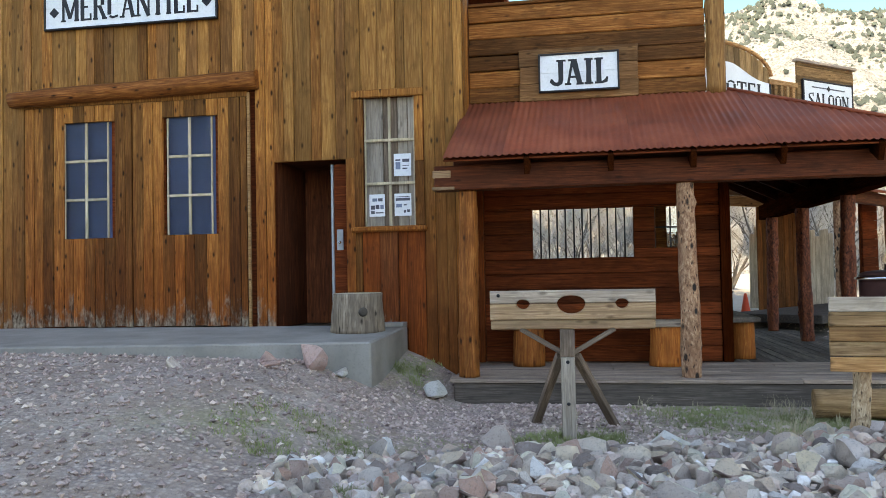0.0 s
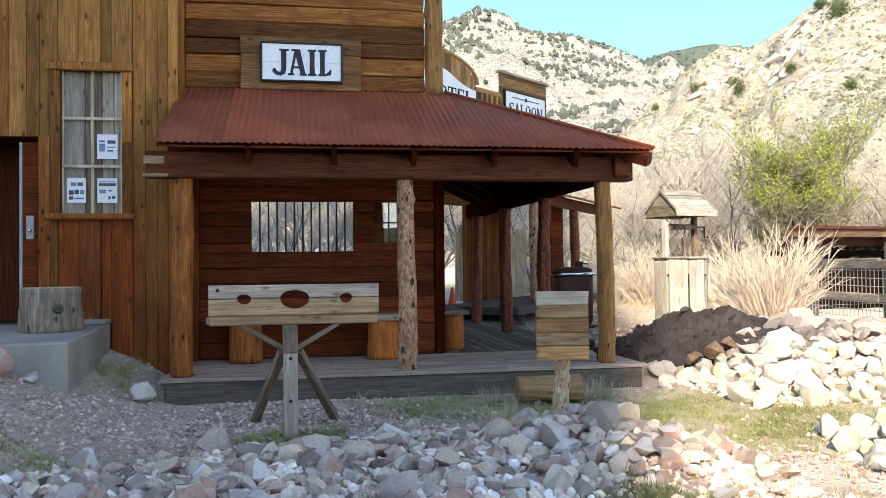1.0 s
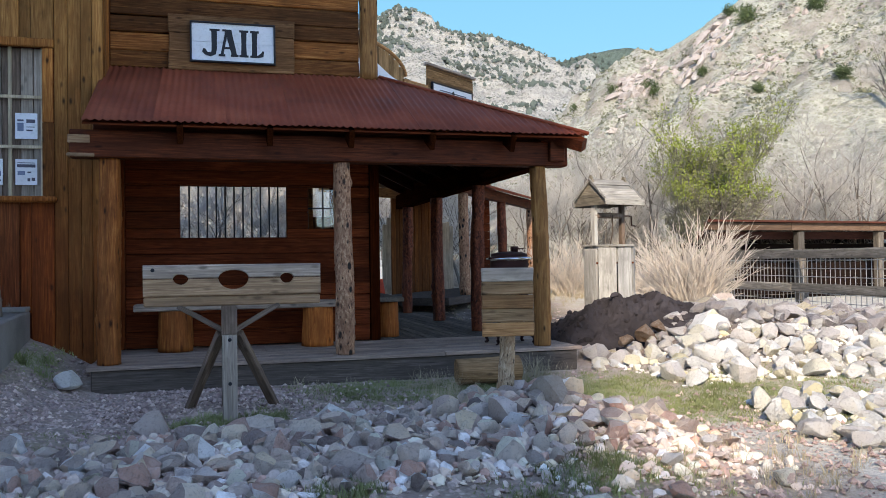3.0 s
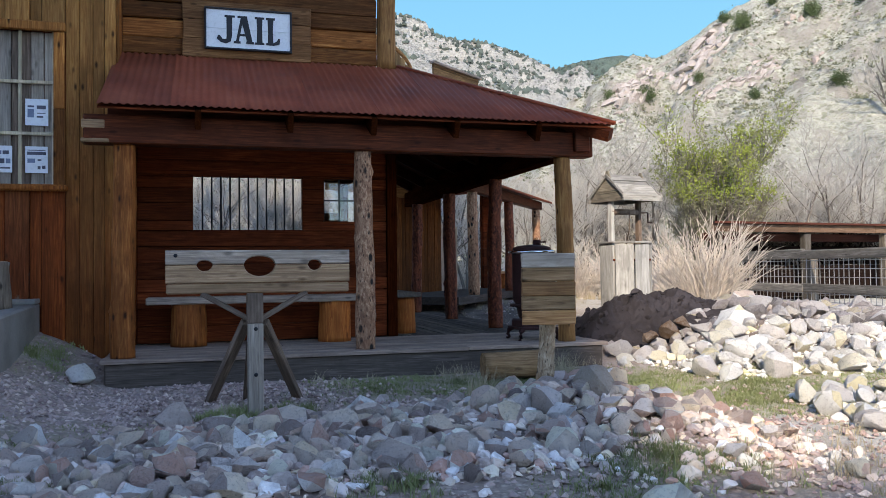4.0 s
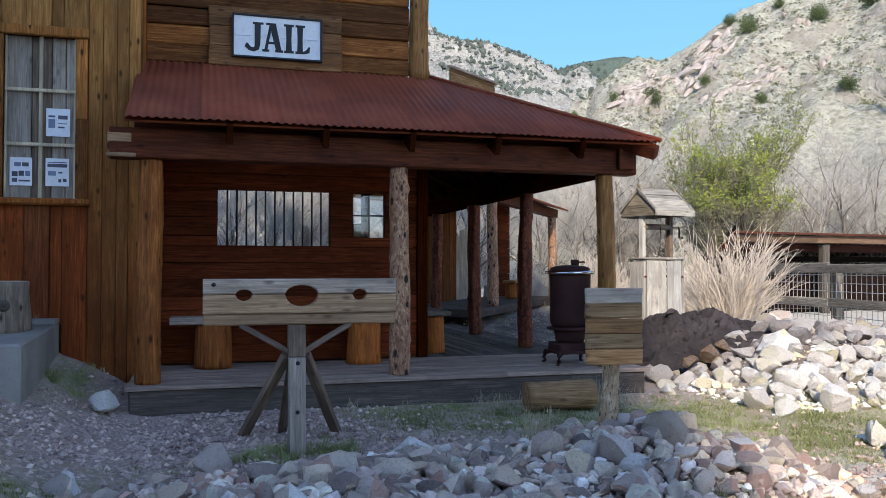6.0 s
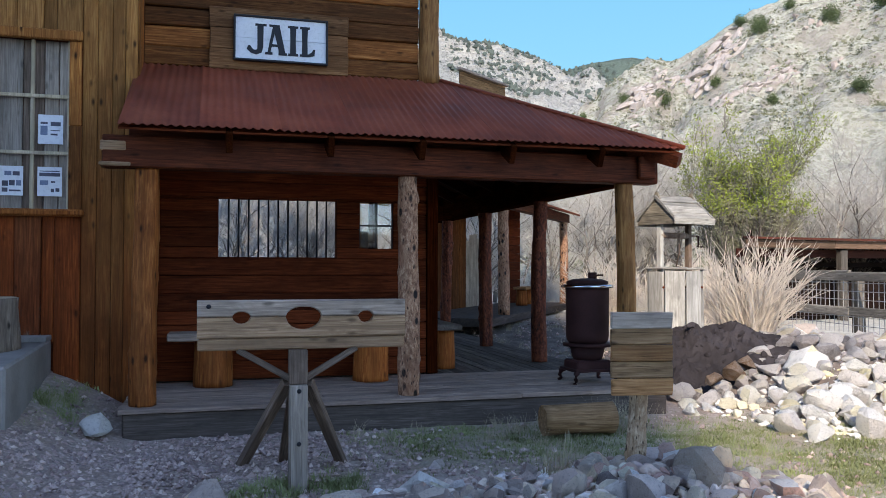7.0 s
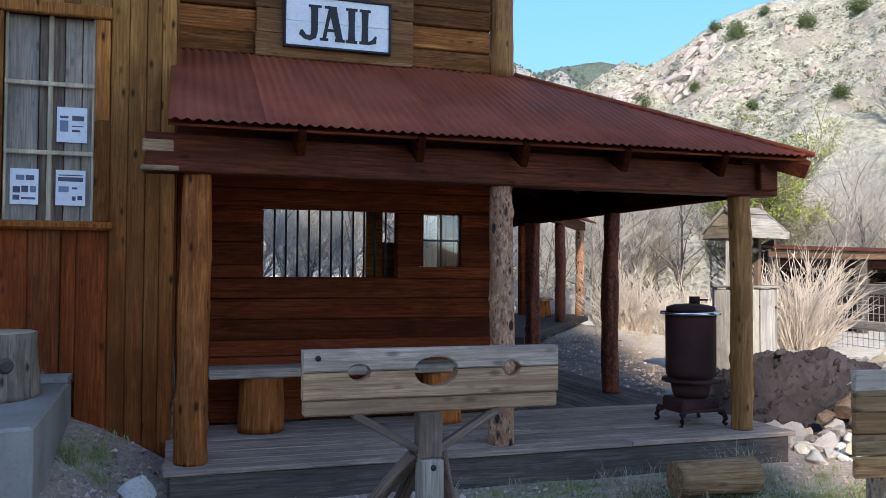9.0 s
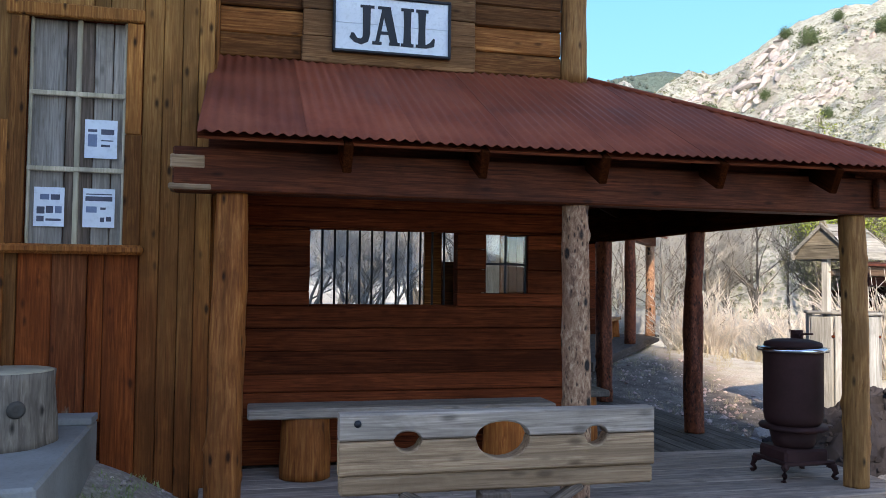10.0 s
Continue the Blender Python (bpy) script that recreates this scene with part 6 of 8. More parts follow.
def build_row():
    rng = random.Random(12)

    def wall_planks(parent, x0, x1, z0, z1, y=0.0, mat=ROWWOOD, h=0.24):
        z = z0
        while z < z1 - 0.01:
            zz = min(z1, z + h)
            part("plank", chamfer_box(x1 - x0, 0.05, zz - z - 0.006, 0.006, 0.004, rng), mat, parent, at=ROW @ pose((x0 + x1) / 2, y, (z + zz) / 2))
            z = zz

    sal = thing("saloon", "brown plank saloon with a false front and a white sign board", "building")
    wall_planks(sal, -0.12, 2.12, 4.2, 6.20)
    wall_planks(sal, 2.12, 3.05, 4.2, 5.20)
    wall_planks(sal, 2.3, 2.95, 0.2, 3.0, 0.0, DARKRED)
    part("backing", chamfer_box(0.64, 0.05, 2.9, 0.01), DARKRED, sal, "dark wall behind the planks", ROW @ pose(2.625, 0.07, 1.6))
    wall_planks(sal, -0.1, 3.05, 3.0, 4.2, 0.0, BOARD_UP)
    part("cap_board", chamfer_box(2.40, 0.14, 0.07, 0.01), GREY_X, sal, at=ROW @ pose(1.0, -0.02, 6.24))
    part("body", chamfer_box(2.9, 1.4, 1.5, 0.02), DARKRED, sal, "dark plank body", ROW @ pose(1.5, 0.76, 3.8))
    hot = thing("hotel", "brown plank hotel with an arched false front and a white sign", "building")
    wall_planks(hot, -1.15, -0.16, 4.2, 5.55)
    wall_planks(hot, -1.7, -0.12, 3.0, 4.2, 0.0, BOARD_UP)
    for k in range(12):
        part("board", chamfer_box(0.152, 0.04, 2.85, 0.005), WALLBROWN_Z, hot, at=ROW @ pose(-1.62 + 0.158 * k, 0.02 + 0.006 * (k % 2), 1.55))
    wall_planks(hot, -4.3, -1.15, 2.6, 4.8)
    part("body", chamfer_box(1.55, 0.8, 1.5, 0.02), DARKRED, hot, "dark plank body", ROW @ pose(-0.9, 0.46, 3.8))
    part("bracket_board", chamfer_box(1.05, 0.10, 0.12, 0.01), SIGNWOOD, hot, at=ROW @ pose(-0.68, -0.03, 5.60))
    for k in range(4):
        part("bracket", chamfer_box(0.09, 0.12, 0.42, 0.01), SIGNWOOD, hot, at=ROW @ pose(-1.02 + 0.22 * k, -0.05, 5.32))
    # arched top of vertical boards
    for k in range(15):
        x = -4.15 + k * 0.2
        h = 5.70 + 0.62 * math.sqrt(max(0, 1 - ((x + 0.1 + 2.65) / 1.52) ** 2))
        part("arch_board", chamfer_box(0.19, 0.05, h - 4.8, 0.006), ARCHWOOD, hot, at=ROW @ pose(x + 0.1, 0, (h + 4.8) / 2))
    pts = [(-2.65 + 1.56 * math.cos(a), -0.03, 5.72 + 0.64 * math.sin(a)) for a in np.linspace(0.02, math.pi - 0.02, 25)]
    part("arch_trim", merged("arch_trim", [tube(pts, [0.05] * 25, 6)]), SIGNWOOD, hot, at=ROW)
    # the white signs
    ss = thing("saloon_sign", "white board sign with black letters on the saloon front", "sign")
    part("white_board", chamfer_box(1.90, 0.04, 0.80, 0.005), WHITE, ss, at=ROW @ pose(1.0, -0.07, 5.36))
    for z in (4.945, 5.775):
        part("frame_rail", chamfer_box(1.98, 0.06, 0.04, 0.005), BLACK, ss, at=ROW @ pose(1.0, -0.075, z))
    for x in (0.03, 1.97):
        part("frame_rail", chamfer_box(0.04, 0.06, 0.79, 0.005), BLACK, ss, at=ROW @ pose(x, -0.075, 5.36))
    slab_text("SALOON", 0.36, 1.62, BLACK, ROW @ pose(1.0, -0.093, 5.30), ss)
    part("flourish", chamfer_box(1.3, 0.008, 0.03, 0.002), INK, ss, at=ROW @ pose(1.0, -0.094, 5.62))
    part("diamond", chamfer_box(0.10, 0.010, 0.10, 0.002), BLACK, ss, at=ROW @ pose(1.0, -0.095, 5.62, 0, 45, 0))
    hs = thing("hotel_sign", "white shaped board sign with black letters on the hotel front", "sign")
    bm = bmesh.new()
    n = 30
    top = [(-4.05 + 2.8 * i / n, 5.52 + 0.38 * math.exp(-((-4.05 + 2.8 * i / n + 2.65) / 0.75) ** 2) - 0.0) for i in range(n + 1)]
    fv = [bm.verts.new((x, -0.10, z)) for x, z in top] + [bm.verts.new((-1.25, -0.10, 4.9)), bm.verts.new((-4.05, -0.10, 4.9))]
    face = bm.faces.new(fv)
    ret = bmesh.ops.extrude_face_region(bm, geom=[face])
    bmesh.ops.translate(bm, verts=[g for g in ret["geom"] if isinstance(g, bmesh.types.BMVert)], vec=(0, 0.05, 0))
    bmesh.ops.recalc_face_normals(bm, faces=bm.faces)
    part("white_board", bm, WHITE, hs, at=ROW)
    part("frame_rail", chamfer_box(0.05, 0.07, 0.62, 0.005), BLACK, hs, at=ROW @ pose(-1.225, -0.08, 5.21))
    slab_text("HOTEL", 0.40, 1.75, BLACK, ROW @ pose(-2.27, -0.103, 5.28), hs)
    # shared porch
    porch = thing("row_porch", "log porch with a red tin roof before the hotel and saloon", "porch", kind="structure")
    a, b = Vector((5.55, 7.05, 0)), Vector((9.95, 13.2, 0))
    d = b - a
    yaw = math.degrees(math.atan2(d.y, d.x))
    mid = (a + b) / 2
    part("beam", chamfer_box(d.length, 0.20, 0.24, 0.015), BEAM_X, porch, at=pose(mid.x, mid.y, 2.60, 0, 0, yaw))
    part("roof", chamfer_box(d.length + 0.5, 2.9, 0.05, 0.005), TIN, porch, "rusty red tin roof", pose(mid.x, mid.y, 2.74, 0, 0, yaw) @ pose(0, 1.05, 0.36, 16, 0, 0))
    part("deck", chamfer_box(d.length + 0.4, 1.9, 0.16, 0.01), DECK_SIDE, porch, "dark grey plank deck", pose(mid.x, mid.y, 0.20, 0, 0, yaw) @ pose(0, 0.80, 0, 0, 0, 0))
    for k, t in enumerate((0.165, 0.56, 0.955)):
        p = a.lerp(b, t)
        part("log_post", log_mesh("log_post", 2.21, 0.12, 0.11, 500 + k, 16, 14, 0.05, 8, 0.015), PINKBARK if k != 1 else REDBARK, porch, "barky log post", pose(p.x, p.y, 0.275))
    q = pose(mid.x, mid.y, 0, 0, 0, yaw)
    bench = thing("bench", "small plank bench on honey-coloured stumps on the far porch", "bench")
    part("seat", chamfer_box(1.2, 0.34, 0.07, 0.01), SIGNWOOD, bench, at=q @ pose(2.2, 0.75, 0.72))
    for dx in (1.8, 2.6):
        part("stump_leg", log_mesh("stump_leg", 0.41, 0.15, 0.14, int(600 + dx * 10), 14, 6, 0.05, 2, 0), HONEY, bench, at=q @ pose(dx, 0.75, 0.275))
    # pale plank screen, cone and barrow at the end of the jail porch
    sc = thing("plank_fence", "pale sunlit plank fence with a jagged top behind the buildings", "fence")
    for k in range(18):
        h = 2.05 + 0.12 * math.sin(2.1 * k) + rng.uniform(-0.08, 0.08)
        part("plank", chamfer_box(0.155, 0.03, h, 0.005, 0.008, rng), PALE_Z, sc, at=pose(5.72 + 0.139 * k, 14.0 + 0.078 * k, h / 2 + 0.1, 0, rng.uniform(-1, 1), 29))
    c = thing("traffic_cone", "orange plastic traffic cone standing beyond the porch", "cone")
    cz = float(ground_z(4.62, 9.0))
    part("cone_body", merged("cone_body", [lathe([(0.13, 0.03), (0.12, 0.05), (0.03, 0.56), (0.02, 0.57), (0.0, 0.57)], 16)]), ORANGE, c, at=pose(4.62, 9.0, cz))
    part("base", chamfer_box(0.34, 0.34, 0.035, 0.01), ORANGE, c, at=pose(4.62, 9.0, cz + 0.018))
    wb = thing("wheelbarrow", "dark wheelbarrow standing beyond the porch", "wheelbarrow")
    m = pose(3.95, 9.35, cz, 0, 0, 60)
    bm = bmesh.new()
    lo = [bm.verts.new(p) for p in ((-0.25, -0.18, 0.28), (0.35, -0.18, 0.25), (0.35, 0.18, 0.25), (-0.25, 0.18, 0.28))]
    hi = [bm.verts.new(p) for p in ((-0.42, -0.3, 0.58), (0.6, -0.3, 0.60), (0.6, 0.3, 0.60), (-0.42, 0.3, 0.58))]
    bm.faces.new(lo[::-1])
    for i in range(4):
        bm.faces.new((lo[i], lo[(i + 1) % 4], hi[(i + 1) % 4], hi[i]))
    bmesh.ops.solidify(bm, geom=bm.faces, thickness=0.012)
    part("tub", bm, BLACK, wb, at=m)
    for sy in (-0.22, 0.22):
        part("handle", merged("handle", [tube([(-1.0, sy * 1.3, 0.62), (-0.3, sy, 0.30), (0.7, sy * 0.4, 0.18)], [0.018] * 3, 8)]), BROWN_Z, wb, at=m)
        part("leg", merged("leg", [tube([(-0.3, sy, 0.30), (-0.36, sy, 0.0)], [0.014] * 2, 6)]), STEEL, wb, at=m)
    part("wheel", merged("wheel", [lathe([(0.0, -0.03), (0.15, -0.035), (0.18, -0.02), (0.185, 0.0), (0.18, 0.02), (0.15, 0.035), (0.0, 0.03)], 20)]), BLACK, wb, at=m @ pose(0.72, 0, 0.185, 90, 0, 0))


build_row()


# ---- unseen ridge added behind the yard: its high part keeps the house fronts in shade, its lower shoulder the near ground ----
RIDGE_Y, STEP_X, HIGH, LOW = -64.0, -16.9, 58.0, 37.2


def build_shade_caster():
    """A ridge that runs along x with a steep step from its high part down to a lower shoulder."""
    xs = np.concatenate([np.linspace(-62, STEP_X - 3, 34), np.linspace(STEP_X - 2.4, STEP_X + 1.2, 19), np.linspace(STEP_X + 2.0, 22, 30)])
    prof = [(0.0, 0.0), (0.12, 0.05), (0.3, 0.28), (0.5, 0.52), (0.7, 0.68), (0.86, 0.84), (0.95, 0.945), (1.0, 1.0), (1.08, 0.97), (1.3, 0.8), (1.7, 0.4), (2.1, 0.0)]
    v, f, m = [], [], len(prof)
    for x in xs.tolist():
        top = LOW + (HIGH - LOW) * (1 - float(smooth01(STEP_X - 0.9, STEP_X + 0.35, x)))
        top *= (1 - 0.88 * float(smooth01(-10, 0, x))) * (0.3 + 0.7 * float(smooth01(-42, -33, x)))
        top += 0.15 * noise.noise(Vector((x * 0.9, 1.0, 3.0)))
        lean = 0.35 * min(0.8, max(-1.2, top - 39.5))
        for t, h in prof:
            y = RIDGE_Y + 38 * (1 - t)
            w = 0.0 if t == 0.0 or t > 0.6 else 2.2 * noise.noise(Vector((x * 0.07, y * 0.09, 8.0)))
            v.append((x + lean + 0.7 * min(0.0, y - RIDGE_Y), y + w, -1.5 + (top + 1.5) * h + 0.8 * w * (h < 0.95)))
    for i in range(len(xs) - 1):
        for k in range(m - 1):
            f.append((i * m + k, (i + 1) * m + k, (i + 1) * m + k + 1, i * m + k + 1))
    tagged(place("cliff", merged("cliff", [(v, f)], False), NEARHILL), "unseen ridge added behind the yard to cast its shade", "cliff", kind="structure")


build_shade_caster()


SCRUB = plain("grey_green_scrub", (0.19, 0.195, 0.13), 0.95, 0, 0.35, 0.6)
ROCK_SLOPE = stone("slope_rock", [(0.0, (0.28, 0.21, 0.185)), (0.5, (0.36, 0.285, 0.25)), (1.0, (0.42, 0.36, 0.32))], 0.3)


def rock_mesh(seed, name="rock", cuts=1):
    """A broken rock: a hull of a few points with worn, uneven faces and crisp edges."""
    rng = random.Random(seed)
    bm = bmesh.new()
    st = Vector((rng.uniform(0.9, 1.35), rng.uniform(0.7, 1.0), rng.uniform(0.5, 0.9)))
    for _ in range(rng.randrange(11, 15)):
        d = Vector([rng.gauss(0, 1) for _ in range(3)]).normalized() * rng.uniform(0.82, 1.1)
        bm.verts.new((d.x * st.x, d.y * st.y, d.z * st.z))
    bmesh.ops.convex_hull(bm, input=bm.verts)
    bmesh.ops.delete(bm, geom=[v for v in bm.verts if not v.link_faces], context="VERTS")
    if cuts:
        bmesh.ops.subdivide_edges(bm, edges=[e for e in bm.edges], cuts=cuts, use_grid_fill=True)
        bmesh.ops.triangulate(bm, faces=bm.faces)
        bmesh.ops.smooth_vert(bm, verts=bm.verts, factor=0.3, use_axis_x=True, use_axis_y=True, use_axis_z=True)
        off = Vector((seed * 1.7, seed * 0.3, 0))
        for v in bm.verts:
            v.co += v.co.normalized() * (0.05 + 0.20 * noise.noise(v.co * 1.5 + off) + 0.10 * noise.noise(v.co * 3.7 + off))
    me = mesh_of(bm, name, bool(cuts))
    if cuts:
        me.set_sharp_from_angle(angle=radians(30))
    return me


ROCKS_SLOPE = [rock_mesh(900 + k, "slope_rock") for k in range(5)]


# ---- trees and bushes ----
def branching(seed, height, limbs, spread, up=0.5, levels=4, thin=0.009, r0=0.11, lean=0.1, counts=(7, 6, 5, 3)):
    """Tubes of a bare tree: trunk pieces, twig pieces, and the twig ends."""
    rng = random.Random(seed)
    trunk, twigs, ends = [], [], []

    def grow(p, d, ln, r, level):
        pts, q, dd = [p], p.copy(), d.normalized()
        n = 5 if level == 0 else (4 if level < 3 else 3)
        for _ in range(n):
            wob = 0.16 if level == 0 else 0.28
            dd = (dd + Vector((rng.uniform(-wob, wob), rng.uniform(-wob, wob), rng.uniform(-0.08, 0.16)))).normalized()
            q = q + dd * (ln / n)
            pts.append(q.copy())
        rr = [max(thin, r * (1 - 0.7 * i / n)) for i in range(n + 1)]
        (trunk if level < 2 else twigs).append(tube(pts, rr, 7 if level == 0 else (5 if level == 1 else 3), False))
        if level >= levels - 1:
            ends.append(pts[-1])
            ends.append(pts[-2])
            return
        for k in range(counts[level]):
            t = rng.uniform(0.25 if level == 0 else 0.15, 1.0)
            i = min(n - 1, int(t * n))
            base = pts[i].lerp(pts[i + 1], t * n - i)
            a = rng.uniform(0, 6.28)
            side = Vector((math.cos(a), math.sin(a), rng.uniform(0.1, 1.0) * up + 0.1))
            grow(base, dd * (1 - spread) + side * spread, ln * rng.uniform(0.38, 0.62), max(thin, rr[i] * 0.55), level + 1)

    stems = limbs
    for s in range(stems):
        a = rng.uniform(0, 6.28)
        d = Vector((math.cos(a) * lean * (1 + stems * 0.5), math.sin(a) * lean * (1 + stems * 0.5), 1))
        grow(Vector((math.cos(a) * 0.15 * (stems > 1), math.sin(a) * 0.15 * (stems > 1), -0.1)), d, height * rng.uniform(0.55, 0.72), r0, 0)
    return trunk, twigs, ends


def leaves(ends, size, per, seed, drop=0.0):
    """Small two-faced leaf quads round the twig ends."""
    rng = random.Random(seed)
    v, f = [], []
    for e in ends:
        if rng.random() < drop:
            continue
        for _ in range(per):
            c = e + Vector([rng.gauss(0, size * 1.6) for _ in range(3)])
            a = Vector([rng.gauss(0, 1) for _ in range(3)]).normalized()
            b = a.cross(Vector([rng.gauss(0, 1) for _ in range(3)])).normalized()
            s = size * rng.uniform(0.5, 1.1)
            i = len(v)
            v += [c - a * s, c + b * s * 0.5, c + a * s, c - b * s * 0.5]
            f.append((i, i + 1, i + 2, i + 3))
    return v, f


def build_trees():
    rng = random.Random(17)
    kinds = []
    for k in range(6):
        tr, tw, _ = branching(40 + k, 6.5, 1 + (k % 3), 0.62, 0.6, 4, 0.0068, 0.075, 0.12, counts=(7, 7, 6, 3))
        kinds.append((merged("trunk", tr), merged("crown", tw)))
        kinds[-1][0].materials.append(TRUNK)
        kinds[-1][1].materials.append(TWIG_GREY)
    made = []
    for k, (a, b) in enumerate(kinds):
        t = thing("bare_tree", "leafless grey tree with dense fine twigs", "tree", group="bare trees behind the buildings")
        part("trunk", a, TRUNK, t)
        part("crown", b, TWIG_GREY, t)
        made.append(t)
    first = set()
    spots = []
    for i in range(105):
        h = radians(rng.uniform(-8, 58))
        r = rng.uniform(27, 52)
        x, y = HUB.x + r * math.sin(h), HUB.y + r * math.cos(h)
        if y < 9 and x < 20 or (x > 11 and y < 15.5 + 0.25 * (x - 14)) or (29 < math.degrees(h) < 37.5 and r < 33):
            continue
        spots.append((x, y, r))
    # a few nearer ones by the creek behind the row
    spots += [(9.0, 17.0, 26), (11.5, 18.5, 28), (13.5, 18.5, 27), (7.5, 19.5, 28), (2.2, 13.0, 22), (0.8, 15.5, 24), (3.2, 17.0, 26), (4.4, 19.0, 27), (1.6, 20.0, 29), (21.5, 18.0, 32), (25.5, 19.5, 35)]
    for i, (x, y, r) in enumerate(spots):
        k = rng.randrange(len(made))
        s = rng.uniform(0.62, 1.08) * (0.9 if r < 30 else 1.1 + (r - 30) * 0.016)
        m = pose(x, y, float(ground_z(x, y)) - 0.05, 0, 0, rng.uniform(0, 360))
        if k not in first:
            first.add(k)
            made[k].matrix_world = m
            made[k].scale = (s, s, s)
        else:
            o = copy_thing(made[k], m)
            o.scale = (s, s, s)
    # leafing trees: olive below, fresh yellow-green on top
    for k, (hd, r, ht) in enumerate(((33.4, 30, 6.0), (34.4, 32, 6.2), (35.5, 31, 6.4), (33.9, 29, 4.9), (35.0, 29, 4.6), (33.0, 31, 4.6))):
        tr, tw, en = branching(90 + k, ht, 3, 0.36, 0.8, 4, 0.008, 0.09, 0.05)
        t = thing("leafing_tree", "tree coming into yellow-green spring leaf", "tree", group="leafing trees")
        x, y = HUB.x + r * math.sin(radians(hd)), HUB.y + r * math.cos(radians(hd))
        t.matrix_world = pose(x, y, -0.3)
        top = max(e.z for e in en)
        part("trunk", merged("trunk", tr), TRUNK, t)
        part("crown", merged("crown", tw), TRUNK, t)
        part("foliage", merged("foliage", [leaves([e for e in en if e.z > 0.62 * top], 0.055, 8, k, 0.3)], False), LEAF, t, "yellow-green spring foliage")
        part("inner_foliage", merged("inner_foliage", [leaves([e * 0.92 for e in en], 0.045, 8, k + 7, 0.3)], False), LEAF_OLIVE, t, "olive inner foliage")
    # a tall grey tree on the slope
    tr, tw, _ = branching(131, 8.0, 2, 0.55, 0.5, 4, 0.016, 0.13, 0.2)
    t = thing("bare_tree", "tall grey leafless tree on the slope", "tree")
    way = Vector((math.sin(radians(TREE_AT[0])) * math.cos(radians(TREE_AT[1])), math.cos(radians(TREE_AT[0])) * math.cos(radians(TREE_AT[1])), math.sin(radians(TREE_AT[1]))))
    bpy.context.evaluated_depsgraph_get().update()
    loc = bpy.data.objects["hill_near_dry"].ray_cast(HUB, way)[1]
    t.matrix_world = pose(*loc, 0, 0, 40) @ Matrix.Scale((loc - HUB).length * 0.0135, 4)
    part("trunk", merged("trunk", tr), TRUNK, t)
    part("crown", merged("crown", tw), TWIG_GREY, t)


TREE_AT = (45.3, 8.3)


def shrub_stem(rng, height, spread, thin):
    """One stem with its twigs, as tubes."""
    a, tilt = rng.uniform(0, 6.28), rng.random() ** 0.7 * spread
    p = Vector((rng.gauss(0, 0.18), rng.gauss(0, 0.18), -0.05))
    ln = height * rng.uniform(0.45, 1.08)
    d = Vector((math.cos(a) * tilt, math.sin(a) * tilt, 1)).normalized()
    pts, pieces = [p], []
    for k in range(5):
        d = (d + Vector((rng.uniform(-0.2, 0.2), rng.uniform(-0.2, 0.2), rng.uniform(-0.16, 0.08)))).normalized()
        pts.append(pts[-1] + d * ln / 5)
    pieces.append(tube(pts, [thin * 1.7, thin * 1.5, thin * 1.3, thin, thin * 0.8, thin * 0.5], 4, False))
    for _ in range(8):
        i = rng.randrange(1, 5)
        e = pts[i] + (d + Vector((rng.uniform(-0.9, 0.9), rng.uniform(-0.9, 0.9), 0.1))).normalized() * ln * rng.uniform(0.15, 0.35)
        pieces.append(tube([pts[i], (pts[i] + e) / 2 + Vector((rng.uniform(-0.04, 0.04), rng.uniform(-0.04, 0.04), 0.04)), e], [thin * 0.9, thin * 0.7, thin * 0.4], 3, False))
    return pieces


def shrub_mesh(seed, stems, height, spread, thin, name):
    rng = random.Random(seed)
    return merged(name, [q for _ in range(stems) for q in shrub_stem(rng, height, spread, thin)])


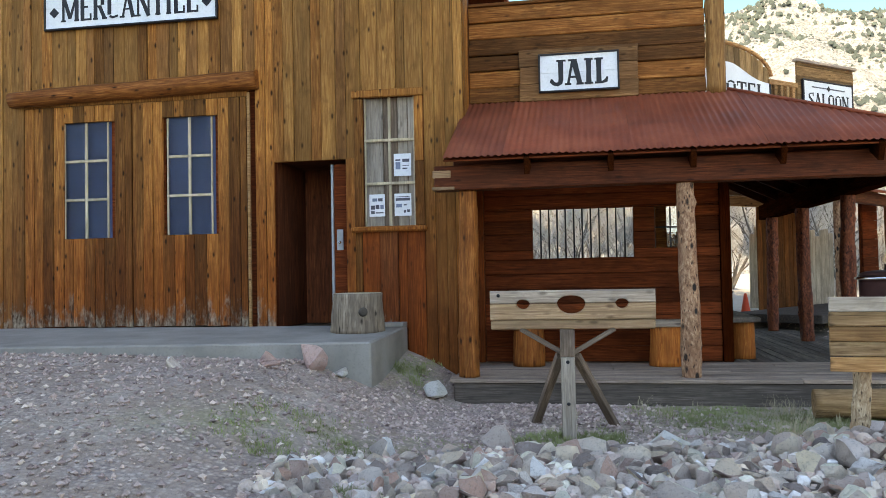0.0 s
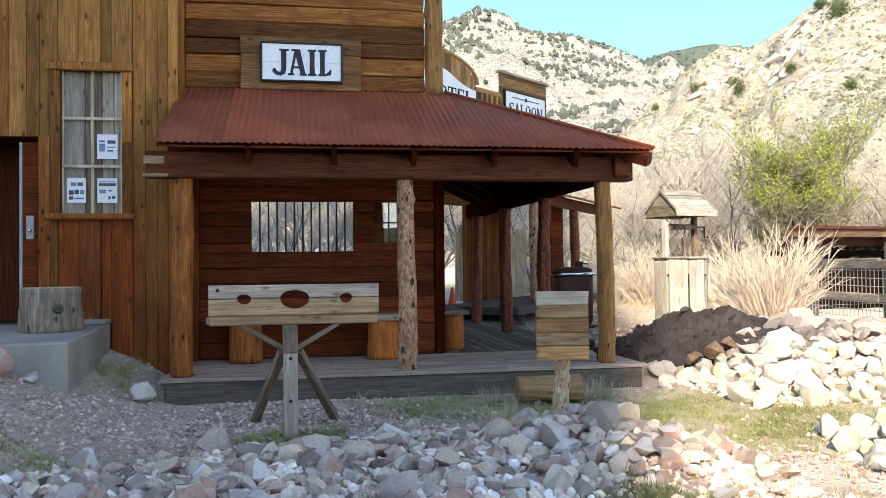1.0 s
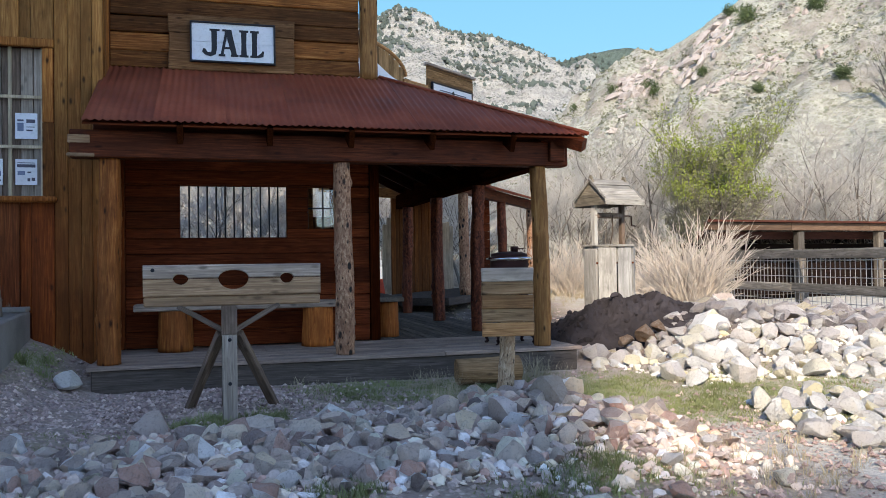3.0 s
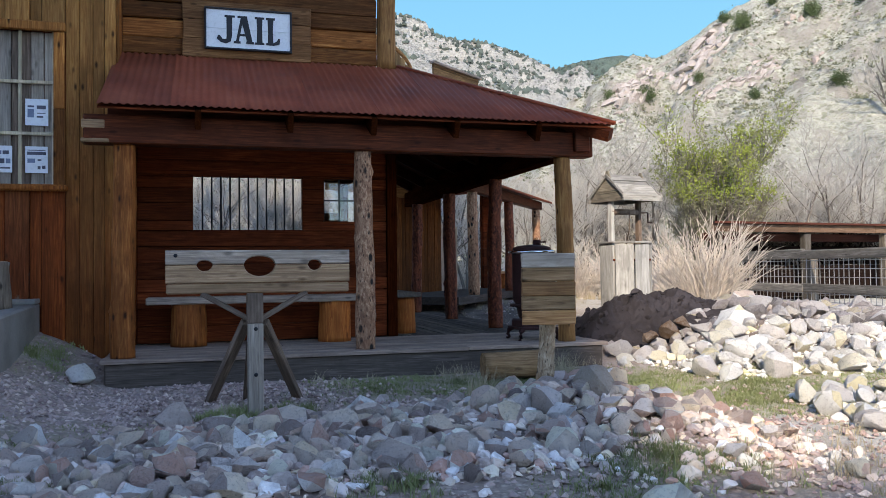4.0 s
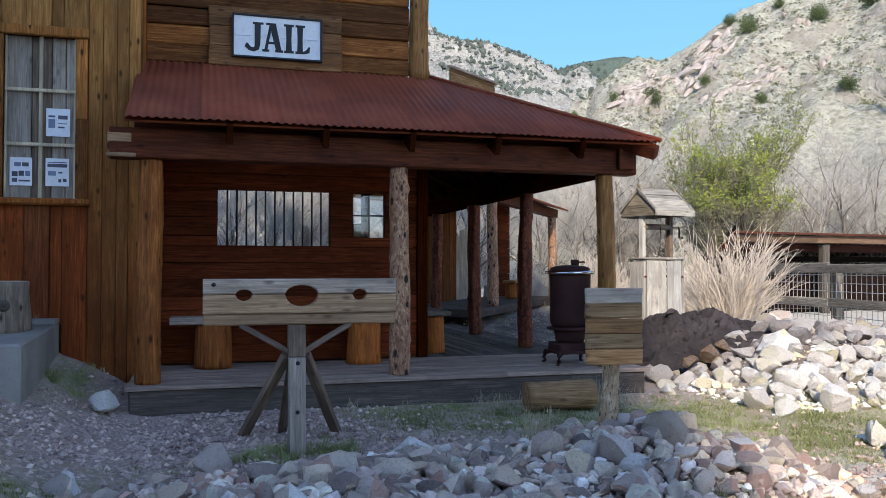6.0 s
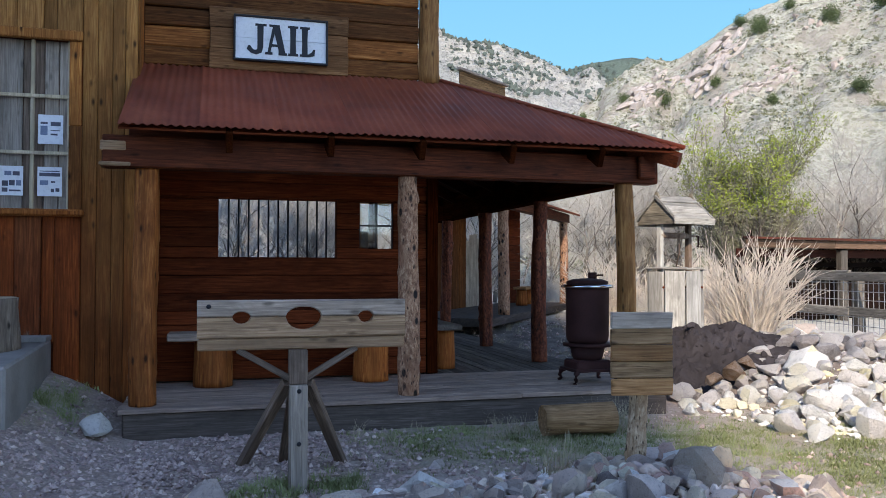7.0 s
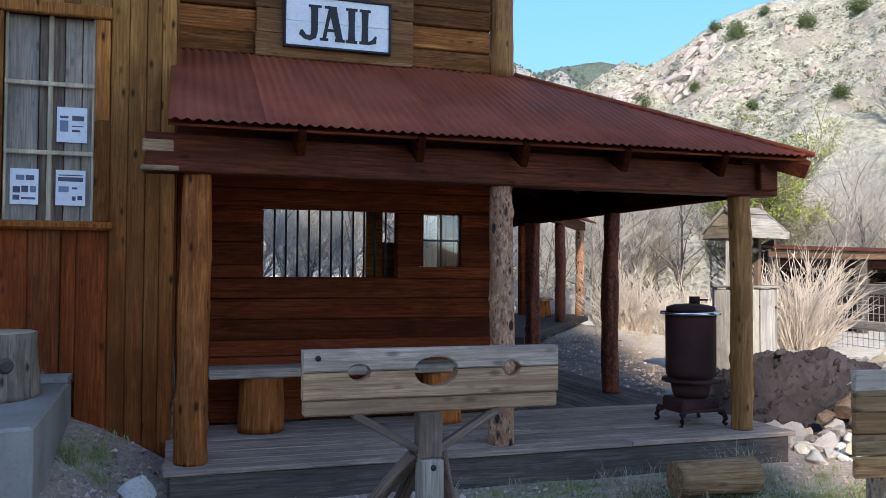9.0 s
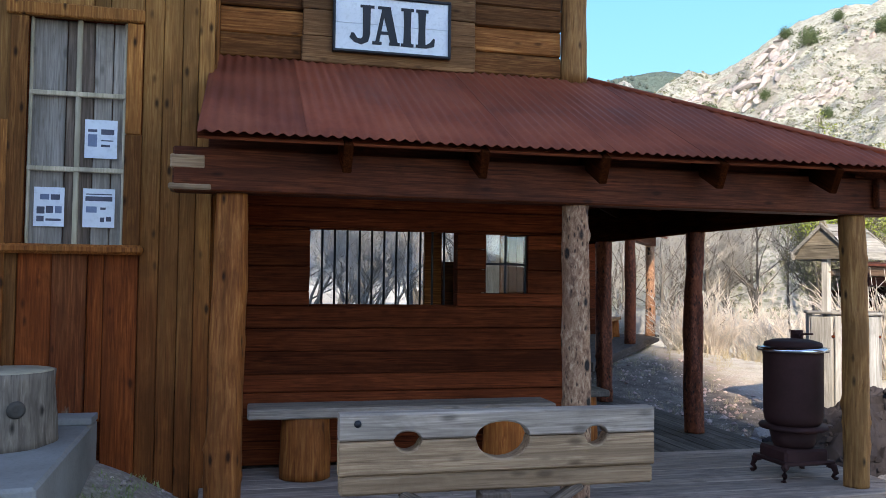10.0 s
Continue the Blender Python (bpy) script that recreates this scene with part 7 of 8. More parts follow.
def build_bushes():
    b = thing("willow_bush", "pale leafless many-stemmed willow bush", "bush")
    b.matrix_world = pose(10.7, 6.2, -0.25)
    r3 = random.Random(3)
    for _ in range(210):
        part("stem", merged("stem", shrub_stem(r3, 2.2, 0.85, 0.0078)), TWIG_PALE, b)
    small = [("brush", shrub_mesh(50 + k, 70, 1.5, 0.9, 0.007, "brush")) for k in range(3)]
    rng = random.Random(23)
    proto = []
    for k, (nm, me) in enumerate(small):
        t = thing("dry_shrub", "dry tan leafless shrub", "bush", group="dry shrubs behind the buildings")
        part("brush", me, TWIG_PALE if k else TWIG_GREY, t)
        proto.append(t)
    used = set()
    for i in range(46):
        h, r = radians(rng.uniform(14, 40)), rng.uniform(19.5, 30)
        x, y = HUB.x + r * math.sin(h), HUB.y + r * math.cos(h)
        if x < 9.5 and y < 17 or (x > 12.5 and y < 22):
            continue
        k = rng.randrange(3)
        m = pose(x, y, float(ground_z(x, y)), 0, 0, rng.uniform(0, 360))
        s = rng.uniform(0.7, 1.3)
        if k not in used:
            used.add(k)
            proto[k].matrix_world = m
            proto[k].scale = (s, s, s)
        else:
            copy_thing(proto[k], m).scale = (s, s, s)
    # junipers dotted over the near slope
    clump = []
    lv, lf = leaves([Vector((rng.gauss(0, 0.42), rng.gauss(0, 0.42), abs(rng.gauss(0.75, 0.38)))) for _ in range(420)], 0.11, 4, 5)
    jm = merged("foliage", [(lv, lf)], False)
    first = None
    deps = bpy.context.evaluated_depsgraph_get()
    deps.update()
    for hd, el, s in ((35.2, 15.6, 2.6), (36.3, 15.1, 3.0), (30.1, 11.0, 2.4), (40.5, 15.4, 2.6), (43.5, 15.9, 3.2), (38.2, 16.4, 2.0), (33.5, 12.0, 1.6), (45.8, 13.0, 2.2), (27.6, 11.2, 1.6), (24.9, 10.2, 1.4), (42.0, 11.0, 1.8), (37.0, 10.6, 1.5), (47.5, 16.5, 2.4)):
        way = Vector((math.sin(radians(hd)) * math.cos(radians(el)), math.cos(radians(hd)) * math.cos(radians(el)), math.sin(radians(el))))
        hill_ob = bpy.data.objects["hill_near_dry"]
        hit, loc, *_ = hill_ob.ray_cast(HUB, way)
        if not hit:
            continue
        m = pose(*loc, 0, 0, rng.uniform(0, 360))
        if first is None:
            first = thing("juniper", "dark green juniper on the dry slope", "tree", group="junipers on the slope")
            part("foliage", jm, LEAF_DARK, first)
            part("trunk", merged("trunk", [tube([(0, 0, -0.3), (0.03, 0, 0.4), (0, 0.03, 0.9)], [0.10, 0.08, 0.04], 6)]), TRUNK, first)
            first.matrix_world = m
            o = first
        else:
            o = copy_thing(first, m)
        s *= 0.45
        o.scale = (s, s, s)


def build_outcrops():
    """Ribs of bare pinkish rock that stand out of the dry slope."""
    rng = random.Random(61)
    hill_ob = bpy.data.objects["hill_near_dry"]
    tree = bvhtree.BVHTree.FromPolygons([hill_ob.matrix_world @ v.co for v in hill_ob.data.vertices], [tuple(q.vertices) for q in hill_ob.data.polygons])
    made = [rock_mesh(950 + k, "outcrop_rock") for k in range(8)]
    for label, a, z, n, size in (("pink crag on the ridge of the dry slope", (27.8, 10.6), (30.4, 12.7), 60, 1.0), ("pink crag on the ridge of the dry slope", (32.0, 12.2), (35.0, 14.9), 70, 1.0), ("dark purplish rib of rock across the dry slope", (33.2, 10.9), (38.6, 12.9), 60, 0.6)):
        crag = thing("rock_outcrop", label, "rocks", group="crags on the slope")
        for k in range(n):
            u = rng.random()
            hd = a[0] + (z[0] - a[0]) * u + rng.gauss(0, 0.25)
            el = a[1] + (z[1] - a[1]) * u + rng.gauss(0, 0.45 * size)
            way = Vector((math.sin(radians(hd)) * math.cos(radians(el)), math.cos(radians(hd)) * math.cos(radians(el)), math.sin(radians(el))))
            loc = tree.ray_cast(HUB, way)[0]
            if loc is None:
                continue
            s = (loc - HUB).length * rng.uniform(0.003, 0.0095) * size
            m = pose(*loc, rng.uniform(-25, 25), rng.uniform(-55, -15), rng.uniform(-60, 60)) @ Matrix.Diagonal((1.9 * s, s, 0.9 * s, 1))
            part("crag_rock", rng.choice(made), ROCK_CRAG if size > 0.8 else ROCK_RIB, crag, at=m)


ROCK_CRAG = stone("pink_crag_rock", [(0.0, (0.26, 0.215, 0.20)), (0.5, (0.40, 0.345, 0.32)), (1.0, (0.33, 0.29, 0.27))], 0.3)
ROCK_RIB = stone("purple_rib_rock", [(0.0, (0.14, 0.13, 0.128)), (0.5, (0.21, 0.195, 0.185)), (1.0, (0.28, 0.262, 0.24))], 0.12)


def build_slope_cover():
    """Low scrub and broken rock scattered over the near slope, each joined into one."""
    rng = random.Random(91)
    me = bpy.data.objects["hill_near_dry"].data
    faces = [p for p in me.polygons if (p.center - HUB).length < 175 and p.center.x < 130]
    v, f, pieces = [], [], []
    base = [ROCKS_SLOPE[k] for k in range(5)]
    for _ in range(15000):
        p = rng.choice(faces)
        c = p.center + Vector((rng.uniform(-0.6, 0.6), rng.uniform(-0.6, 0.6), 0.05))
        d = (c - HUB).length / 100
        if noise.noise(c * 0.06) < -0.12:
            continue
        for _ in range(7):
            a = Vector([rng.gauss(0, 1) for _ in range(3)]).normalized()
            b = a.cross(Vector([rng.gauss(0, 1) for _ in range(3)])).normalized()
            s = rng.uniform(0.06, 0.15) * (0.7 + 0.5 * d)
            o = c + Vector((rng.gauss(0, 0.16), rng.gauss(0, 0.16), abs(rng.gauss(0.08, 0.1))))
            i = len(v)
            v += [o - a * s, o + b * s * 0.8, o + a * s, o - b * s * 0.8]
            f.append((i, i + 1, i + 2, i + 3))
    tagged(place("scrub", merged("scrub", [(v, f)], False), SCRUB), "low grey-green scrub dotted over the dry slope", "scrub", kind="stuff")
    for _ in range(900):
        p = rng.choice(faces)
        if noise.noise(p.center * 0.05 + Vector((7, 1, 3))) < 0.05:
            continue
        m = Matrix.Translation(p.center) @ pose(0, 0, 0, rng.uniform(0, 360), rng.uniform(0, 360), 0) @ Matrix.Scale(rng.uniform(0.2, 0.9) ** 1.5, 4)
        rm = rng.choice(base)
        pieces.append(([m @ q.co for q in rm.vertices], [tuple(q.vertices) for q in rm.polygons]))
    tagged(place("slope_rocks", merged("slope_rocks", pieces, False), ROCK_SLOPE), "pinkish-grey outcrop rocks on the dry slope", "rocks", kind="stuff")


def build_far_trees():
    """Small dark conifers dotted over the far mountain, denser along its crest."""
    rng = np.random.RandomState(38)
    for name, label, count, low, high in (("hill_far_rocky", "dark conifers dotted over the pale far mountain", 6800, 1.2, 3.6), ("hill_far_wooded", "dark green woods on the distant ridge", 1800, 3.0, 8.0)):
        me = bpy.data.objects[name].data
        c = np.empty(len(me.polygons) * 3, np.float64)
        me.polygons.foreach_get("center", c)
        c = c.reshape(-1, 3)
        c = c[(c[:, 0] > -40) & (c[:, 2] > 20)]
        clump = np.array([noise.noise(Vector(p) * 0.022) + 0.5 * noise.noise(Vector(p) * 0.08) for p in c])
        wt = np.clip(0.25 + clump, 0.02, 1) * (0.5 + 0.9 * c[:, 2] / c[:, 2].max())
        p = c[rng.choice(len(c), count, p=wt / wt.sum())] + rng.uniform(-1.6, 1.6, (count, 3)) * (1, 1, 0)
        h = rng.uniform(low, high, count)
        turn = np.arange(5) * 1.2566
        ring = np.array([(0.8 * math.cos(a), 0.8 * math.sin(a), -0.1) for a in turn] + [(0.85 * math.cos(a + 0.6), 0.85 * math.sin(a + 0.6), 0.5) for a in turn] + [(0, 0, 1.0)])
        v = p[:, None] + ring[None] * np.stack([0.58 * h, 0.58 * h, 0.85 * h], -1)[:, None] * rng.uniform(0.6, 1.25, (count, 11, 1))
        tri = np.array([q for k in range(5) for q in ((k, (k + 1) % 5, 5 + k), ((k + 1) % 5, 5 + (k + 1) % 5, 5 + k), (5 + k, 5 + (k + 1) % 5, 10))])
        f = (tri[None] + 11 * np.arange(count)[:, None, None]).reshape(-1, 3)
        wood_me = bpy.data.meshes.new("far_conifers")
        wood_me.from_pydata(v.reshape(-1, 3).tolist(), [], f.tolist())
        tagged(place("far_conifers", wood_me, FARTREE), label, "trees", kind="stuff")


# conifer green with distance haze put into the colour
FARTREE = plain("hazy_conifer_green", (0.075, 0.095, 0.085), 0.95, 0, 0.35, 0.2)
build_trees()
build_far_trees()
build_bushes()
build_outcrops()
build_slope_cover()


# ---- rocks, gravel and grass ----
def scatter(fn, bounds, sizes, seed, pack=0.72):
    """Spots (x, y, r) with little overlap where fn(x, y) allows them, large ones first; sizes are (count, least, most)."""
    rng = np.random.RandomState(seed)
    radii = sorted(np.concatenate([lo + (hi - lo) * rng.rand(n) ** 1.5 for n, lo, hi in sizes]).tolist(), reverse=True)
    rmax = radii[0]
    px, py = rng.uniform(bounds[0], bounds[1], 400000), rng.uniform(bounds[2], bounds[3], 400000)
    keep = rng.rand(400000) < fn(px, py)
    pool = iter(np.stack([px[keep], py[keep]], -1).tolist())
    cell, grid, out = rmax * 2, {}, []
    for r in radii:
        for _ in range(25):
            x, y = next(pool, (None, None))
            if x is None:
                return out
            gx, gy = int(x // cell), int(y // cell)
            if all((x - a) ** 2 + (y - b) ** 2 > (pack * (r + c)) ** 2 for i in (-1, 0, 1) for j in (-1, 0, 1) for a, b, c in grid.get((gx + i, gy + j), ())):
                grid.setdefault((gx, gy), []).append((x, y, r))
                out.append((x, y, r))
                break
    return out


ROCKS = [rock_mesh(700 + k) for k in range(24)]
CHIPS = [rock_mesh(800 + k, "chip", 0) for k in range(10)]
ROCKS_PALE = [m.copy() for m in ROCKS]
ROCKS_UPPER = [m.copy() for m in ROCKS]
ROCKS_BROWN = [m.copy() for m in ROCKS[4:7]]
ROCK_BROWN = stone("brown_grey_rock", [(0.0, (0.27, 0.235, 0.21)), (1.0, (0.33, 0.29, 0.26))], 0.2, SHADE_LIFT_ROCK)
ROCKS_PINK = [m.copy() for m in ROCKS[:4]]
ROCK_PINK = stone("pink_rock", [(0.0, (0.42, 0.27, 0.255)), (1.0, (0.50, 0.33, 0.31))], 0.2, SHADE_LIFT_ROCK)
ROCKS_DARK = [m.copy() for m in ROCKS[:6]]
ROCKS_RUST = [m.copy() for m in ROCKS[8:11]]
ROCK_RUST = stone("rust_brown_rock", [(0.0, (0.11, 0.058, 0.03)), (1.0, (0.19, 0.11, 0.062))], 0.2)


def rock_pile(name, label, spots, meshes, mat, seed, sink=0.30):
    """The larger rocks as pieces of the pile, the small ones joined between them."""
    rng = random.Random(seed)
    pile = thing(name, label, "rocks")
    flat = np.array(spots)
    spots = [(x, y, r, z) for (x, y, r), z in zip(spots, ground_z(flat[:, 0], flat[:, 1]).tolist())]
    big, small = spots[:300], spots[300:]
    for x, y, r, g in big:
        z = g + r * (0.6 - sink)
        m = pose(x, y, z, rng.uniform(-25, 25), rng.uniform(-25, 25), rng.uniform(0, 360)) @ Matrix.Scale(r, 4)
        part("rock", rng.choice(meshes), mat, pile, at=m)
    if small:
        pieces = []
        for x, y, r, g in small:
            me = rng.choice(CHIPS if r < 0.05 else meshes)
            m = pose(x, y, g + r * 0.3, rng.uniform(-30, 30), rng.uniform(-30, 30), rng.uniform(0, 360)) @ Matrix.Scale(r, 4)
            pieces.append(([m @ v.co for v in me.vertices], [tuple(p.vertices) for p in me.polygons]))
        tagged(part("rubble", merged("rubble", pieces, False), mat, pile), kind="stuff")


def berm_amount(x, y):
    gap = 1 - 0.95 * np.exp(-(((x - 3.3) / 0.36) ** 2 + ((y + 4.5) / 0.2) ** 2)) - 0.9 * np.exp(-(((x - 1.7) / 0.3) ** 2 + ((y + 4.6) / 0.22) ** 2)) - 0.8 * np.exp(-(((x + 0.1) / 0.4) ** 2 + ((y + 4.3) / 0.25) ** 2))
    return gap * np.clip(np.maximum(0.0, 2.2 * berm(x, y) - 0.55) + 0.7 * np.exp(-((x - 3.65) ** 2 + (y + 3.75) ** 2) / 0.4), 0, 1)


def pile_amount(x, y):
    edge = np.minimum(x - 5.5, y + 1.8 + 0.10 * (x - 5.6))
    a = np.clip(edge * 5, 0, 1) * (y < 2.9) * (x < 10.8)
    soil = np.exp(-(((x - 6.2) / 0.75) ** 2 + ((y - 1.45) / 1.0) ** 2))
    front = 0.85 * (x > 5.0 + 0.4 * np.abs(y + 4.1)) * (y > -5.3) * (y < -2.7 - 0.1 * (x - 5)) * (x < 9.5)
    return np.maximum(front, a * (soil < 0.42))


def build_soil_heap():
    heap = thing("soil_heap", "lumpy heap of grey soil beside the porch, darkened as if shaded", "soil")
    n, m = 190, 150
    v, f = [], []
    for i in range(n):
        for j in range(m):
            x, y = 5.2 + 3.9 * i / (n - 1), -0.3 + 3.7 * j / (m - 1)
            q = Vector((x * 2.6, y * 2.6, 0.4))
            h = math.exp(-(abs((x - 6.62) / 1.12) ** 2.6 + abs((y - 1.75) / 0.95) ** 2.6))
            lump = noise.noise(q) * 0.16 + noise.noise(q * 2.1) * 0.11 + 0.05 - abs(noise.noise(q * 3.3)) * 0.12 + noise.noise(q * 6.0) * 0.03 + noise.noise(q * 13.0) * 0.014
            v.append((x + 0.05 * noise.noise(q * 2), y, float(ground_z(x, y)) - 0.10 + (0.62 - 0.06 * (x - 6)) * h + lump * (0.1 + 0.9 * h)))
    f = [(i * m + j, (i + 1) * m + j, (i + 1) * m + j + 1, i * m + j + 1) for i in range(n - 1) for j in range(m - 1)]
    part("mound", merged("mound", [(v, f)], False), SOIL, heap)
    rng = random.Random(12)
    pieces = []
    for _ in range(1500):
        i = rng.randrange(len(v))
        if v[i][2] < float(ground_z(v[i][0], v[i][1])) + 0.05:
            continue
        r = 0.012 + 0.06 * rng.random() ** 2.5
        mt = pose(*v[i], rng.uniform(0, 360), rng.uniform(0, 360), 0) @ Matrix.Scale(r, 4)
        me = rng.choice(ROCKS_DARK)
        pieces.append(([mt @ w.co for w in me.vertices], [tuple(p.vertices) for p in me.polygons]))
    tagged(part("clod_rubble", merged("clod_rubble", pieces, False), SOIL, heap), kind="stuff")


# soil colour lowered to carry the shade that lies on the heap
SOIL = plain("shaded_soil", (0.038, 0.033, 0.036), 0.95, 0, 0.5, 9, 0.1, 0.6)
rock_pile("rubble_bank", "low bank of purplish-grey and white broken rocks", scatter(berm_amount, (-1.2, 4.4, -6.2, -2.4), ((60, 0.105, 0.165), (440, 0.065, 0.10), (1500, 0.035, 0.06), (7000, 0.014, 0.032)), 3, 0.55), ROCKS, ROCK, 1, 0.18)
PILE = scatter(pile_amount, (4.9, 10.8, -5.3, 3.0), ((110, 0.14, 0.21), (480, 0.095, 0.14), (700, 0.05, 0.08), (1800, 0.02, 0.04)), 6, 0.57)
upper = [q for q in PILE if q[1] > 0.1 - 0.15 * (q[0] - 6)]
lower = [q for q in PILE if q[1] <= 0.1 - 0.15 * (q[0] - 6)]
rock_pile("rock_pile", "sunlit bank of pale white and yellowish broken rocks", lower, ROCKS_PALE, ROCK_PALE, 2, 0.1)
rock_pile("rock_pile", "sunlit bank of purplish-grey broken rocks", upper, ROCKS_UPPER, ROCK_UPPER, 5, 0.1)
build_soil_heap()
rng = random.Random(44)
LOOSE = {
    "dull": (ROCKS, ROCK, "purplish-grey broken rock lying on the gravel", ((0.62, -2.45, 0.20), (0.50, -2.15, 0.17), (2.2, -1.75, 0.12), (-2.6, -1.9, 0.13), (-0.3, -2.9, 0.16), (2.85, -5.3, 0.19), (8.4, 1.8, 0.26))),
    "pale": (ROCKS_PALE, ROCK_PALE, "pale broken rock lying on the gravel", ((1.98, -2.55, 0.21), (-1.2, -1.05, 0.10), (5.55, 0.15, 0.15), (5.35, -0.25, 0.13), (7.0, 0.1, 0.28))),
    "white": (ROCKS_PALE[9:10], ROCK_PALE, "white broken rock at the corner of the porch deck", ((-0.34, -0.30, 0.19),)),
    "pink": (ROCKS_PINK, ROCK_PINK, "pinkish broken rock lying beside the concrete slab", ((-1.50, -1.16, 0.23), (-1.95, -1.3, 0.17), (-1.75, -1.55, 0.12))),
    "brown": (ROCKS_BROWN, ROCK_BROWN, "brown-grey boulder on the rubble bank", ((3.36, -3.50, 0.21),)),
    "rust": (ROCKS_RUST, ROCK_RUST, "rust-brown rock at the foot of the soil heap", ((6.35, 0.42, 0.17), (6.62, 0.55, 0.13), (6.05, 0.40, 0.12))),
}
for meshes, mat, label, spots in LOOSE.values():
    for x, y, r in spots:
        lift = 0.15 if mat is ROCK_RUST else 0.05 if len(meshes) == 1 else 0.0
        ob = place("rock", rng.choice(meshes), mat, None, at=pose(x, y, float(ground_z(x, y)) + r * 0.25 + lift, rng.uniform(-12, 12), rng.uniform(-12, 12), rng.uniform(0, 360)) @ Matrix.Scale(r, 4))
        tagged(ob, label, "rock", "loose rocks in the yard")


def build_gravel():
    rng = np.random.RandomState(5)
    n = 34000
    x, y = rng.uniform(-7, 5.2, n), rng.uniform(-6.5, 0.85, n)
    keep = (green_amount(x, y) < rng.uniform(0.25, 1.0, n)) & ~((x < -0.85) & (y > -0.95)) & ~((x > -0.25) & (y > -0.25))
    x2, y2 = rng.uniform(4.8, 9, 2500), rng.uniform(-7, -2, 2500)
    x3, y3 = rng.uniform(-1.0, 3.4, 9000), rng.uniform(-2.6, -0.26, 9000)
    k3 = rng.rand(9000) < np.exp(-((x3 - 0.4) / 1.6) ** 2) * (1 - 0.8 * green_amount(x3, y3))
    x4, y4 = rng.uniform(5.0, 8.3, 1600), rng.uniform(1.2, 9.5, 1600)
    x, y = np.concatenate([x[keep], x2, x3[k3], x4]), np.concatenate([y[keep], y2, y3[k3], y4])
    n = len(x)
    r = 0.004 + 0.030 * rng.rand(n) ** 3.2
    tail = n - int(k3.sum()) - 1600
    r[tail:] = 0.006 + 0.024 * rng.rand(n - tail) ** 2.4
    r[-1600:] = 0.008 + 0.045 * rng.rand(1600) ** 3
    z = ground_z(x, y) + r * 0.3
    base = np.array([(1, 0, 0), (-1, 0, 0), (0, 1, 0), (0, -1, 0), (0, 0, 0.75), (0, 0, -0.75)], float)
    jit = base[None] * rng.uniform(0.65, 1.25, (n, 6, 1)) + rng.uniform(-0.2, 0.2, (n, 6, 3))
    a = rng.uniform(0, 6.28, n)
    rot = np.stack([np.stack([np.cos(a), -np.sin(a)], -1), np.stack([np.sin(a), np.cos(a)], -1)], -2)
    jit[:, :, :2] = np.einsum("nij,nkj->nki", rot, jit[:, :, :2])
    v = jit * r[:, None, None] + np.stack([x, y, z], -1)[:, None]
    tri = np.array([(0, 2, 4), (2, 1, 4), (1, 3, 4), (3, 0, 4), (2, 0, 5), (1, 2, 5), (3, 1, 5), (0, 3, 5)])
    f = (tri[None] + 6 * np.arange(n)[:, None, None]).reshape(-1, 3)
    me = bpy.data.meshes.new("gravel")
    me.from_pydata(v.reshape(-1, 3).tolist(), [], f.tolist())
    tagged(place("gravel", me, GRAVEL), "loose purplish-grey gravel over the yard", "gravel", kind="stuff")


def blades(spots, seed, h0, h1, width, per, lean, name):
    """Bent blades of grass, some to each spot (x, y, size)."""
    rng = np.random.RandomState(seed)
    s = np.repeat(np.array(spots), per, axis=0)
    n = len(s)
    bx, by = s[:, 0] + rng.normal(0, 0.03, n), s[:, 1] + rng.normal(0, 0.03, n)
    bz = ground_z(bx, by) - 0.01
    a, h, l = rng.uniform(0, 6.28, n), s[:, 2] * rng.uniform(h0, h1, n), rng.uniform(0.1, lean, n)
    dx, dy, w = np.cos(a), np.sin(a), width * rng.uniform(0.7, 1.2, n)
    rows = []
    for side, out, up in ((-1, 0.0, 0.0), (1, 0.0, 0.0), (-0.7, 0.4, 0.6), (0.7, 0.4, 0.6), (0, 1.0, 1.0)):
        rows.append(np.stack([bx + dx * l * h * out + side * dy * w, by + dy * l * h * out - side * dx * w, bz + h * up], -1))
    v = np.stack(rows, 1).reshape(-1, 3)
    base = 5 * np.arange(n)[:, None]
    f = (base + np.array([0, 1, 3, 2])).tolist() + (base + np.array([2, 3, 4])).tolist()
    me = bpy.data.meshes.new(name)
    me.from_pydata(v.tolist(), [], f)
    return me


